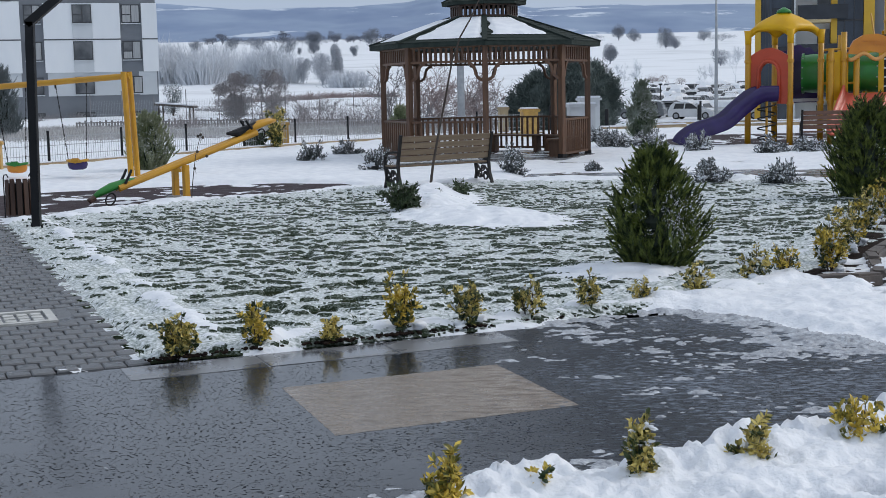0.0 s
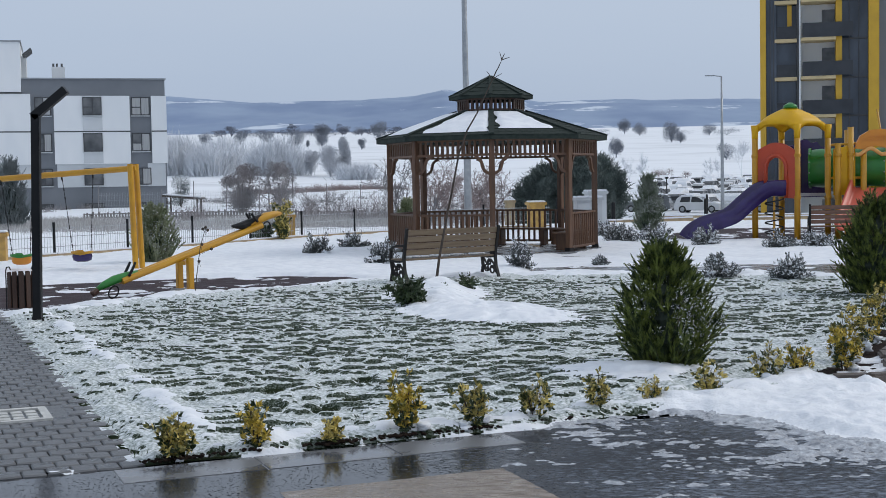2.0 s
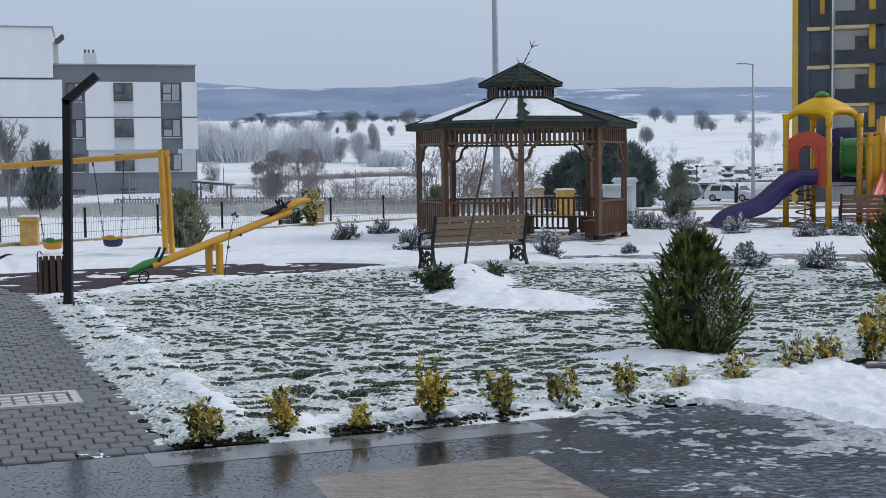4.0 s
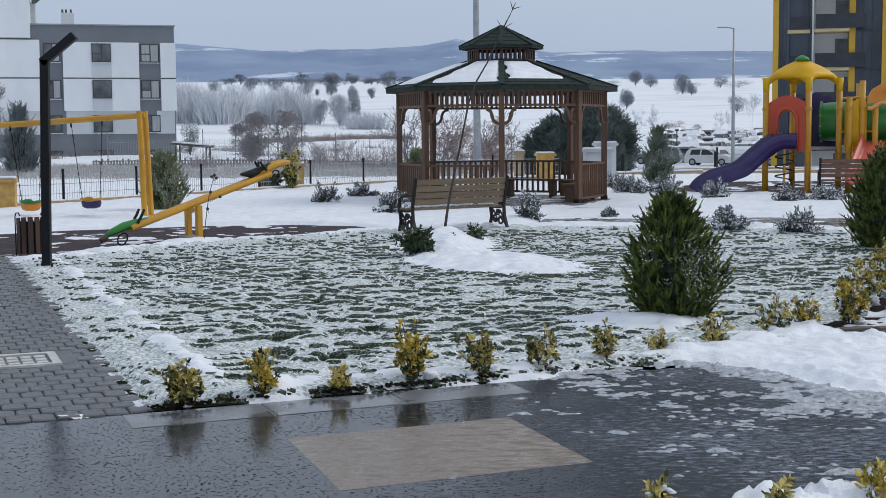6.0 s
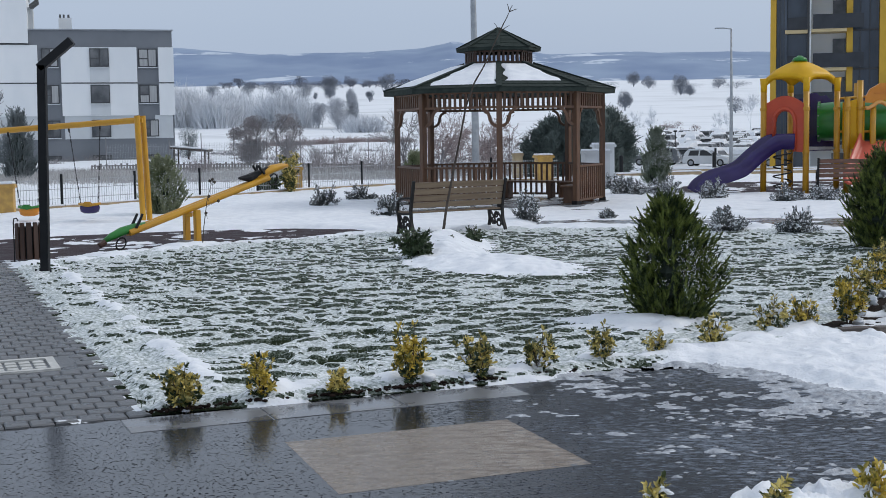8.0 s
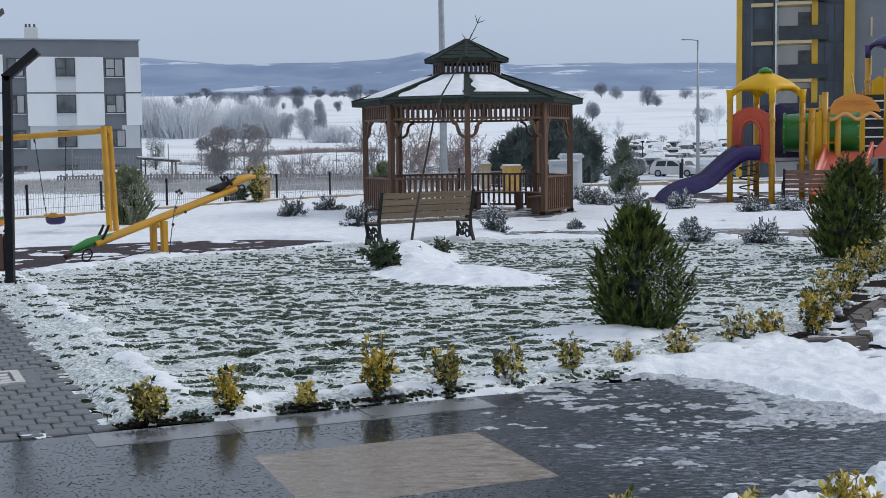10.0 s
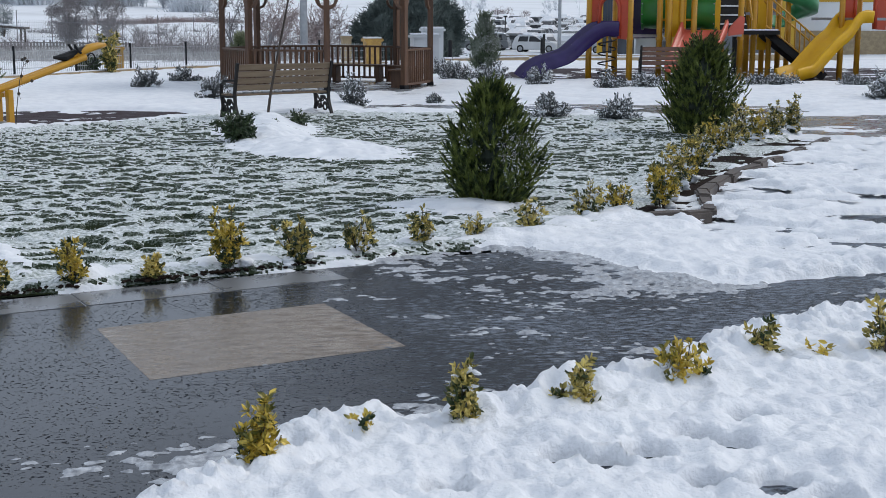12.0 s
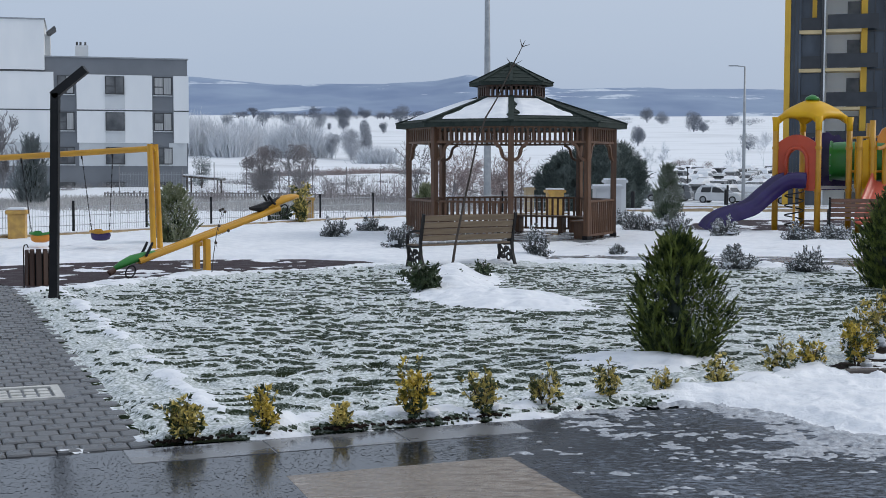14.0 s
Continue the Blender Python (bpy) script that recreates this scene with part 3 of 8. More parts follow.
HOLES = [(1.1, 4.62), (1.24, 4.56), (1.66, 4.79), (1.77, 4.71), (1.94, 5.0), (1.42, 4.64), (0.63, 4.35), (1.94, 4.13), (1.53, 4.29), (1.71, 4.21), (1.8, 4.28)]


def snow_height(x, y):
    """Thickness of the snow over the level ground; below zero the ground shows."""
    n1 = fbm(x, y, 0.55, 4, 1)
    n2 = fbm(x, y, 2.4, 3, 2)
    n3 = fbm(x, y, 0.16, 3, 3)
    n4 = fbm(x, y, 0.085, 2, 4)
    deep = 0.045 + 0.04 * n2 + 0.06 * (n1 - 0.5) + 0.035 * (n3 - 0.5) + 0.016 * (n4 - 0.5)
    h = deep.copy()
    # lawn: frosted tufts with thin dark gaps between them, and a few trodden bare spots
    s = inside(LAWN, x, y)
    wob = fbm(x, y, 0.9, 2, 61) - 0.5
    tuft = fbm(x * 0.75 + 0.4 * wob, y + 0.4 * wob, 0.115, 2, 7, 0.5)
    bare = fbm(x, y, 1.3, 3, 8)
    thin = 0.010 + 0.036 * smooth(0.30, 0.72, 1 - tuft) + 0.012 * (0.5 - bare) + 0.008 * (n3 - 0.5)
    for fx, fy in TRODDEN:
        thin = thin - 0.075 * np.exp(-(((x - fx) / 0.085) ** 2 + ((y - fy) / 0.15) ** 2) ** 2) * (0.1 + 1.2 * tuft)
    lu = (x - ORIGIN.x) * ALONG.x + (y - ORIGIN.y) * ALONG.y
    flank = smooth(0.9, 0.5, lu)
    rim = (1 - smooth(0.15, 0.65, s)) * (1 - flank)
    thin = thin + rim * (0.085 * (n1 + 0.02) + 0.015 * smooth(0.25, 0.05, s))
    drift = np.exp(-((lu - 0.50 - 0.3 * (n2 - 0.5) - 0.12 * (n1 - 0.5)) / 0.11) ** 2)
    thin = thin + flank * (0.040 * drift * (0.55 + 0.6 * smooth(0.36, 0.58, n1)) + 0.006 * smooth(0.42, 0.1, lu) * (n1 - 0.2) + 0.004 * smooth(0.25, 0.05, lu))
    k = smooth(-0.06, 0.05, s + 0.1 * (n3 - 0.5))
    h = h * (1 - k) + thin * k
    # ragged turf along the paver path
    h = h - 0.05 * np.exp(-((lu - 0.01) / 0.07) ** 2) * smooth(0.42, 0.60, fbm(x, y, 0.13, 3, 91)) * smooth(-0.1, 0.1, inside(LAWN, x, y) + 0.12)
    lv = (x - ORIGIN.x) * INTO.x + (y - ORIGIN.y) * INTO.y
    lip = np.exp(-(lu / 0.10) ** 2) * smooth(-0.1, 0.15, lv)
    h = h * (1 - 0.95 * lip) + lip * 0.03 * (fbm(x, y, 0.10, 3, 92) - 0.47)
    # drifted mound beside the young tree
    m = np.exp(-(((x - 0.55 + 0.35 * (y - 15.9)) / 0.80) ** 2 + ((y - 15.9) / 0.95) ** 2) ** 1.6)
    m2 = np.exp(-((x + 0.08) / 0.45) ** 2 - ((y - 18.6) / 1.3) ** 2)
    h = h + 0.14 * m * (0.85 + 0.3 * n1) + 0.24 * m2 * (0.6 + 0.8 * n1)
    # snow piled round the conifer's foot
    h = h + 0.07 * np.exp(-((x - 1.6) / 0.55) ** 2 - ((y - 11.0) / 0.55) ** 2)
    # road: slush, more of it towards the far right
    s = inside(ROAD, x, y)
    wet = 0.42 * fbm(x * 0.8, y * 1.2, 0.050, 2, 11, 0.7) + 0.24 * fbm(x * 0.8, y, 0.15, 2, 13) + 0.34 * fbm(x * 0.7, y, 0.45, 3, 12, 0.6)
    load = smooth(-0.5, 1.6, x + 0.25 * (y - 7)) * (0.5 + 0.7 * smooth(6.2, 8.2, y))
    slush = 0.11 * (wet - 0.790 + 0.115 * load + (0.12 * smooth(-1.2, 0.2, x) + 0.13 * smooth(6.0, 5.4, y)) * (1 - smooth(0.0, 0.45, s)) + 0.17 * np.exp(-((x + 0.5) / 0.55) ** 2 - ((y - 4.85) / 0.28) ** 2))
    slush = np.minimum(slush, 0.014 + 0.02 * (n4 - 0.5))
    edge = smooth(-0.22 + 0.15 * (n3 - 0.5), 0.03 + 0.25 * (n1 - 0.5), s)
    bank = smooth(7.3, 6.3, y - 0.45 * x) * smooth(0.0, 0.6, -s)
    lump = np.abs(fbm(x, y, 0.34, 3, 71) - 0.5) * 2
    clod = np.abs(fbm(x, y, 0.11, 2, 73) - 0.5) * 2
    crumb = smooth(0.55, 0.05, -s)
    chip = np.abs(fbm(x, y, 0.055, 2, 75) - 0.5) * 2
    h = h + bank * (-0.02 + 0.045 * (0.42 - lump) + 0.040 * (0.5 - clod) + 0.022 * (0.5 - chip) + 0.035 * (n3 - 0.5) + 0.014 * (n4 - 0.5))
    rimmed = smooth(7.3, 6.3, y - 0.45 * x) * smooth(-0.02, 0.10, -s) * crumb
    h = h + rimmed * (0.02 + 0.07 * (0.42 - lump) + 0.13 * (0.42 - clod) + 0.06 * (0.45 - chip))
    for fx, fy in HOLES:
        h = h - bank * 0.45 * np.exp(-(((x - fx) / 0.075) ** 2 + ((y - fy) / 0.06) ** 2) ** 2) * (0.4 + 1.2 * n3)
    h = h * (1 - edge) + slush * edge
    # kerb strip and paver path lie bare
    for poly, a, b, amount in ((PATH, 0.0, 0.16, -0.05), (PAD, -0.10, 0.08, None), (PAVE, -0.15, 0.25, None), (PATH_R, -0.3, 0.4, None), (PLAYPAD, -0.3, 0.3, None), (BED, -0.12, 0.1, None)):
        s = inside(poly, x, y)
        k = smooth(a, b, s)
        if amount is None:
            flecks = (0.09 if poly is BED else 0.03) * (fbm(x, y, 0.5, 4, 21, 0.6) - (0.70 if poly is PAD else 0.45 if poly is BED else 0.66 if poly is PLAYPAD else 0.64 if poly is PATH_R else 0.60))
        else:
            flecks = amount
        h = h * (1 - k) + flecks * k
    u = (x - ORIGIN.x) * ALONG.x + (y - ORIGIN.y) * ALONG.y
    v = (x - ORIGIN.x) * INTO.x + (y - ORIGIN.y) * INTO.y
    k = smooth(0.0, -0.05, v) * smooth(-0.5, -0.42, v) * smooth(2.75, 2.3, u)
    h = h * (1 - k) - 0.03 * k
    # trodden hollows on the snowy verge
    pits = fbm(x * 0.5, y, 0.30, 3, 51)
    verge = smooth(1.2, 2.4, x - 0.3 * (y - 8)) * smooth(7.2, 7.9, y) * smooth(21, 15, y) * (1 - smooth(-0.05, 0.05, inside(LAWN, x, y)))
    rut = np.abs(fbm(x * 0.8, y, 0.36, 3, 53) - 0.5) * 2.4
    h = h + verge * (-0.35 * h + 0.034 * (0.45 - rut) + 0.03 * (0.5 - np.abs(fbm(x, y, 0.13, 2, 55) - 0.5) * 2.2))
    h = h - verge * smooth(2.6, 3.6, x) * (smooth(0.50, 0.60, pits) * 0.055 + smooth(0.60, 0.66, fbm(x * 0.7, y, 0.75, 3, 57)) * 0.06)
    gate = smooth(0.4, -0.1, inside([(-1.6, 27.6), (4.0, 27.6), (4.0, 33.5), (-1.6, 33.5)], x, y))
    back = smooth(24, 27, y)
    h = h + back * 0.03 * gate * (1 - smooth(-0.4, 0.1, inside(PLAYPAD, x, y)))
    return h


def snow_sheet(name, x0, x1, y0, y1, step, material, label):
    xs, ys = np.arange(x0, x1 + step / 2, step), np.arange(y0, y1 + step / 2, step)
    gx, gy = np.meshgrid(xs, ys)
    gz = snow_height(gx, gy)
    nx = len(xs)
    top = np.maximum.reduce([gz[:-1, :-1], gz[1:, :-1], gz[:-1, 1:], gz[1:, 1:]])
    keep = (top > -0.002) & (gx[:-1, :-1] > -0.40 * gy[:-1, :-1] - 4.0) & (gx[:-1, :-1] < 0.53 * gy[:-1, :-1] + 4.5)
    jj, ii = np.nonzero(keep)
    a = jj * nx + ii
    quads = np.stack([a, a + 1, a + nx + 1, a + nx], -1)
    used, inv = np.unique(quads, return_inverse=True)
    verts = np.stack([gx, gy, np.maximum(gz, -0.012)], -1).reshape(-1, 3)[used]
    me = mesh_from(name, verts.tolist(), inv.reshape(quads.shape).tolist(), [material, THIN, SLUSH, TUSSOCK], True)
    cx, cy = gx[:-1, :-1][keep], gy[:-1, :-1][keep]
    on_lawn = (inside(LAWN, cx, cy) > 0.0) & (top[keep] < 0.062)
    rise = ((gz[1:, :-1] - gz[:-1, :-1]) / step)[keep] + 0.35 * np.abs((gz[:-1, 1:] - gz[:-1, :-1]) / step)[keep]
    # slopes facing the camera take the darker tone: bare grass plus painted shading
    steep = rise > 0.33 + 0.40 * (fbm(cx, cy, 0.9, 2, 62) - 0.45) + 0.34 * (fbm(cx, cy, 0.06, 2, 63) - 0.5) + 0.32 * smooth(1.3, 0.3, inside(LAWN, cx, cy))
    kind_ = np.where(inside(ROAD, cx, cy) > 0.0, 2, np.where(on_lawn, np.where(steep, 3, 1), 0))
    me.polygons.foreach_set("material_index", kind_.astype(np.int32))
    return tagged(new(name, me), label, "snow", kind="stuff")


snow_sheet("snow_foreground", -1.6, 5.2, 1.0, 3.42, 0.04, SNOW, "trodden snow at the near edge of the road")
snow_sheet("snow_bank", -1.6, 5.2, 3.4, 7.63, 0.016, SNOW, "lumpy trodden snow bank with slush at its edge")
snow_sheet("snow_verge", -3.2, 7.6, 7.6, 10.6, 0.018, SNOW, "patchy snow along the lawn's edge and verge")
snow_sheet("snow_lawn", -5.2, 7.6, 10.6, 14.0, 0.020, SNOW, "thin broken snow crust over the lawn")
snow_sheet("snow_lawn_middle", -6.8, 9.0, 14.0, 18.0, 0.027, SNOW, "thin broken snow crust on the lawn round the mound")
snow_sheet("snow_lawn_far", -9.0, 12.0, 18.0, 26.0, 0.045, SNOW, "thin broken snow crust and smooth drifts")
snow_sheet("snow_drift", -17.0, 24.0, 26.0, 46.0, 0.14, SNOW, "smooth deep snow round the gazebo")

# ---------------------------------------------------------------- gazebo
GZ = Matrix.Translation((1.19, 30.5, 0.0)) @ Matrix.Rotation(radians(-2.2), 4, "Z")
gazebo = thing("gazebo", "brown timber octagonal gazebo with snowy green shingle roof", "gazebo", GZ)
R_POST, R_EAVE = 2.34, 2.64


def oct_at(r, k, z=0.0):
    a = radians(-90 + 45 * k)
    return Vector((r * math.cos(a), r * math.sin(a), z))


bm = bmesh.new()
lo, hi = [bm.verts.new(oct_at(2.55, k, -0.02)) for k in range(8)], [bm.verts.new(oct_at(2.5, k, 0.075)) for k in range(8)]
bm.faces.new(hi)
for k in range(8):
    bm.faces.new((lo[k], lo[(k + 1) % 8], hi[(k + 1) % 8], hi[k]))
part("floor_slab", bm, WETPAVE, gazebo, "wet paved floor")

bm = bmesh.new()
box(bm, (0, 0, 1.3), (0.125, 0.125, 2.5), 0, 0.012)
me_post = mesh_of(bm, "post", WOOD)
bm = bmesh.new()
box(bm, (0, 0, 0.11), (0.15, 0.15, 0.09), 0, 0.006)
me_shoe = mesh_of(bm, "post_shoe", IRON)
for k in range(8):
    m = Matrix.Translation(oct_at(R_POST, k)) @ Matrix.Rotation(radians(45 * k), 4, "Z")
    p = piece("post", me_post, gazebo, m)
    piece("post_shoe", me_shoe, p, Matrix.Identity(4))

side = 2 * R_POST * math.sin(radians(22.5)) - 0.125
bms = {}
for nm, c, s in (("top_rail", (0, 0, 0.90), (side, 0.085, 0.045)), ("bottom_rail", (0, 0, 0.16), (side, 0.06, 0.05)),
                 ("frieze_rail", (0, 0, 2.19), (side, 0.06, 0.05)), ("eave_beam", (0, 0, 2.53), (side, 0.09, 0.10))):
    bm = bmesh.new()
    box(bm, c, s, 0, 0.006)
    bms[nm] = mesh_of(bm, nm, WOOD)
bm = bmesh.new()
box(bm, (0, 0, 0.53), (0.05, 0.028, 0.70))
me_bal = mesh_of(bm, "baluster", WOOD)
bm = bmesh.new()
box(bm, (0, 0, 2.35), (0.05, 0.028, 0.29))
me_fri = mesh_of(bm, "frieze_slat", WOOD)
bm = bmesh.new()
curve = [(0.05 + 0.33 * t + 0.035 * math.sin(2 * math.pi * t), 0, 1.80 + 0.36 * t - 0.03 * math.sin(2 * math.pi * t)) for t in np.linspace(0, 1, 9)]
strip(bm, curve, 0.045, 0.055)
me_brace = mesh_of(bm, "brace", WOOD)
bm = bmesh.new()
box(bm, (0, 0, 0.46), (side - 0.1, 0.36, 0.04), 0, 0.008)
me_seat = mesh_of(bm, "bench_seat", WOOD)
bm = bmesh.new()
box(bm, (0, 0, 0.26), (0.10, 0.30, 0.37), 0, 0.006)
me_sleg = mesh_of(bm, "bench_leg", WOOD)
for k in range(8):
    a, b = oct_at(R_POST, k), oct_at(R_POST, k + 1)
    mid = (a + b) / 2
    ang = math.atan2(b.y - a.y, b.x - a.x)
    m = Matrix.Translation(mid) @ Matrix.Rotation(ang, 4, "Z")
    piece("frieze_rail", bms["frieze_rail"], gazebo, m)
    piece("eave_beam", bms["eave_beam"], gazebo, m)
    for j in range(13):
        piece("frieze_slat", me_fri, gazebo, m @ Matrix.Translation((-side / 2 + side * (j + 0.5) / 13, 0, 0)))
    piece("brace", me_brace, gazebo, m @ Matrix.Translation((-side / 2 - 0.05, 0, 0)))
    piece("brace", me_brace, gazebo, m @ Matrix.Rotation(math.pi, 4, "Z") @ Matrix.Translation((-side / 2 - 0.05, 0, 0)))
    if k == 0:
        continue
    piece("top_rail", bms["top_rail"], gazebo, m)
    piece("bottom_rail", bms["bottom_rail"], gazebo, m)
    for j in range(12):
        piece("baluster", me_bal, gazebo, m @ Matrix.Translation((-side / 2 + side * (j + 0.5) / 12, 0, 0)))
    if k in (1, 2, 3, 4, 5):
        s = piece("bench_seat", me_seat, gazebo, m @ Matrix.Translation((0, 0.26, 0)))
        piece("bench_leg", me_sleg, s, Matrix.Translation((-side / 2 + 0.28, 0.0, 0)))
        piece("bench_leg", me_sleg, s, Matrix.Translation((side / 2 - 0.28, 0.0, 0)))


def roof_panel(r0, z0, r1, z1, k, rows, name, parent):
    """One trapezoid slope laid with overlapping shingle courses that have a notched lower edge."""
    bm = bmesh.new()
    a0, b0, a1, b1 = oct_at(r0, k, z0), oct_at(r0, k + 1, z0), oct_at(r1, k, z1), oct_at(r1, k + 1, z1)
    nrm = (b0 - a0).cross(a1 - a0).normalized()
    for j in range(rows):
        f0, f1 = j / rows, min(1, (j + 1.25) / rows)
        la, lb = a0.lerp(a1, f0), b0.lerp(b1, f0)
        ha, hb = a0.lerp(a1, f1), b0.lerp(b1, f1)
        w = (lb - la).length
        n = max(2, int(w / 0.16))
        for i in range(n):
            g0, g1 = i / n + 0.004, (i + 1) / n - 0.004
            drop = (la - ha).normalized() * (0.006 * ((i * 7 + j * 3) % 3))
            q = [la.lerp(lb, g0) + drop + nrm * 0.016, la.lerp(lb, g1) + drop + nrm * 0.016, ha.lerp(hb, i / n + 1 / n) + nrm * 0.004, ha.lerp(hb, i / n) + nrm * 0.004]
            lowv = [la.lerp(lb, g0) + drop + nrm * 0.008, la.lerp(lb, g1) + drop + nrm * 0.008]
            v = [bm.verts.new(p) for p in q]
            w2 = [bm.verts.new(p) for p in lowv]
            bm.faces.new(v)
            bm.faces.new((w2[0], w2[1], v[1], v[0]))
    vs = [bm.verts.new(p) for p in (a0, b0, b1, a1)]
    bm.faces.new(vs)
    us = [bm.verts.new(p - Vector((0, 0, 0.09 if r0 > 2 else 0.06))) for p in (a0, b0)]
    bm.faces.new((us[0], us[1], vs[1], vs[0]))
    und = [bm.verts.new(Vector((0, 0, z0 - 0.05)))]
    bm.faces.new((us[1], us[0], und[0]))
    return tagged(part(name, bm, SHINGLE, parent), kind="stuff")


for k in range(8):
    roof_panel(R_EAVE, 2.60, 0.78, 3.20, k, 9, "roof_panel", gazebo)
    roof_panel(0.96, 3.54, 0.02, 4.0, k, 5, "cupola_panel", gazebo)
    # ridge caps
    bm = bmesh.new()
    strip(bm, [oct_at(R_EAVE + 0.01, k, 2.625), oct_at(0.78, k, 3.225)], 0.12, 0.03, oct_at(1, k).cross(Vector((0, 0, 1))))
    part("ridge_cap", bm, SHINGLE, gazebo)
    bm = bmesh.new()
    strip(bm, [oct_at(0.97, k, 3.56), oct_at(0.02, k, 4.02)], 0.08, 0.025, oct_at(1, k).cross(Vector((0, 0, 1))))
    part("cupola_ridge", bm, SHINGLE, gazebo)
    a, b = oct_at(0.74, k), oct_at(0.74, k + 1)
    ang, mid, w = math.atan2(b.y - a.y, b.x - a.x), (a + b) / 2, (b - a).length
    bm = bmesh.new()
    for z in (3.22, 3.47):
        box(bm, (mid.x, mid.y, z), (w, 0.05, 0.05), math.degrees(ang))
    part("cupola_rail", bm, WOOD_DK, gazebo)
    for j in range(5):
        p = a.lerp(b, (j + 0.0) / 5)
        bm = bmesh.new()
        box(bm, (p.x, p.y, 3.345), (0.05 if j else 0.07, 0.035, 0.21), math.degrees(ang))
        part("cupola_slat", bm, WOOD_DK, gazebo)


def roof_snow(k, f_lo, f_hi, g0, g1, seed):
    """A smooth sheet of snow left on one slope, with an uneven outline."""
    a0, b0, a1, b1 = oct_at(R_EAVE, k, 2.60), oct_at(R_EAVE, k + 1, 2.60), oct_at(0.78, k, 3.20), oct_at(0.78, k + 1, 3.20)
    nrm = (b0 - a0).cross(a1 - a0).normalized()
    bm = bmesh.new()
    n, rows, grid = 22, 12, []
    for j in range(rows + 1):
        f = f_lo + (f_hi - f_lo) * j / rows
        row = []
        for i in range(n + 1):
            g = g0 + (g1 - g0) * i / n
            wob = 0.035 * math.sin(3.1 * f * 6 + seed) * (1 if i in (0, n) else 0)
            edge = min(i, n - i, j * 2.0, (rows - j) * 2.0) / 3
            t = 0.045 * min(1.0, edge) + 0.02
            row.append(bm.verts.new(a0.lerp(b0, g + wob).lerp(a1.lerp(b1, g + wob), f) + nrm * t))
        grid.append(row)
    for j in range(rows):
        for i in range(n):
            bm.faces.new((grid[j][i], grid[j][i + 1], grid[j + 1][i + 1], grid[j + 1][i]))
    return part("roof_snow", bm, SNOW, gazebo, "smooth white snow sheet", True)


roof_snow(7, 0.10, 0.97, 0.12, 0.97, 0.3)
roof_snow(0, 0.22, 0.93, 0.10, 0.86, 1.7)
roof_snow(6, 0.12, 0.95, 0.08, 0.95, 2.2)
roof_snow(4, 0.1, 0.9, 0.1, 0.9, 2.2)

# ---------------------------------------------------------------- park bench


def park_bench(m, label, length=2.0, material=None):
    """Slatted bench with cast-iron ends; local x along it, its back towards -y."""
    material = material or SLAT
    ob = thing("park_bench", label, "bench", m, "park benches")
    bm = bmesh.new()
    box(bm, (0, 0, 0), (length, 0.028, 0.095), 0, 0.006)
    me_back = mesh_of(bm, "back_slat", material)
    bm = bmesh.new()
    box(bm, (0, 0, 0), (length, 0.075, 0.03), 0, 0.006)
    me_seat_ = mesh_of(bm, "seat_slat", material)
    for j in range(4):
        piece("back_slat", me_back, ob, Matrix.Translation((0, -0.24 - 0.028 * j, 0.54 + 0.112 * j)) @ Matrix.Rotation(radians(14), 4, "X"))
    for j in range(5):
        piece("seat_slat", me_seat_, ob, Matrix.Translation((0, -0.18 + 0.092 * j, 0.42)))
    for sx in (-1, 1):
        bm = bmesh.new()
        x = sx * (length / 2 - 0.02)
        ac = (1, 0, 0)
        strip(bm, [(x, -0.36, 0.95), (x, -0.30, 0.72), (x, -0.23, 0.46), (x, -0.25, 0.25), (x, -0.36, 0.02)], 0.05, 0.045, ac)
        strip(bm, [(x, 0.24, 0.40), (x, 0.20, 0.22), (x, 0.27, 0.02)], 0.05, 0.045, ac)
        strip(bm, [(x, -0.24, 0.40), (x, 0.0, 0.385), (x, 0.25, 0.40)], 0.05, 0.035, ac)
        strip(bm, [(x, -0.31, 0.66), (x, -0.1, 0.66), (x, 0.12, 0.64), (x, 0.25, 0.58), (x, 0.25, 0.40)], 0.05, 0.035, ac)
        strip(bm, [(x, -0.30, 0.10), (x, -0.12, 0.22), (x, 0.02, 0.14), (x, 0.16, 0.24), (x, 0.22, 0.12)], 0.03, 0.025, ac)
        strip(bm, [(x, -0.24, 0.22), (x, -0.08, 0.34), (x, 0.06, 0.26), (x, 0.18, 0.36)], 0.03, 0.025, ac)
        for cy, cz, r in ((-0.12, 0.17, 0.07), (0.08, 0.19, 0.06), (-0.02, 0.30, 0.05)):
            ring = [(x, cy + r * math.cos(a), cz + r * math.sin(a)) for a in np.linspace(0, 2 * math.pi, 11)]
            strip(bm, ring, 0.028, 0.02, ac)
        part("end_frame", bm, IRON, ob, "black cast-iron scrolled end")
    return ob


bench = park_bench(Matrix.Translation((0.04, 21.75, 0.0)) @ Matrix.Rotation(radians(34), 4, "Z") @ Matrix.Diagonal((0.92, 0.8, 0.95, 1)),
                   "weathered brown slatted bench with black cast-iron ends")
bm = bmesh.new()
for j in range(9):
    box(bm, (-0.8 + 0.2 * j + 0.05 * math.sin(j * 3), 0.02, 0.452), (0.16, 0.20 + 0.08 * math.sin(j * 5), 0.035), 9 * j, 0.014)
tagged(part("seat_snow", bm, SNOW, bench, "patch of snow on the seat", True), kind="stuff")

# ---------------------------------------------------------------- plants


def unit(a):
    return a / np.maximum(np.linalg.norm(a, axis=-1, keepdims=True), 1e-9)


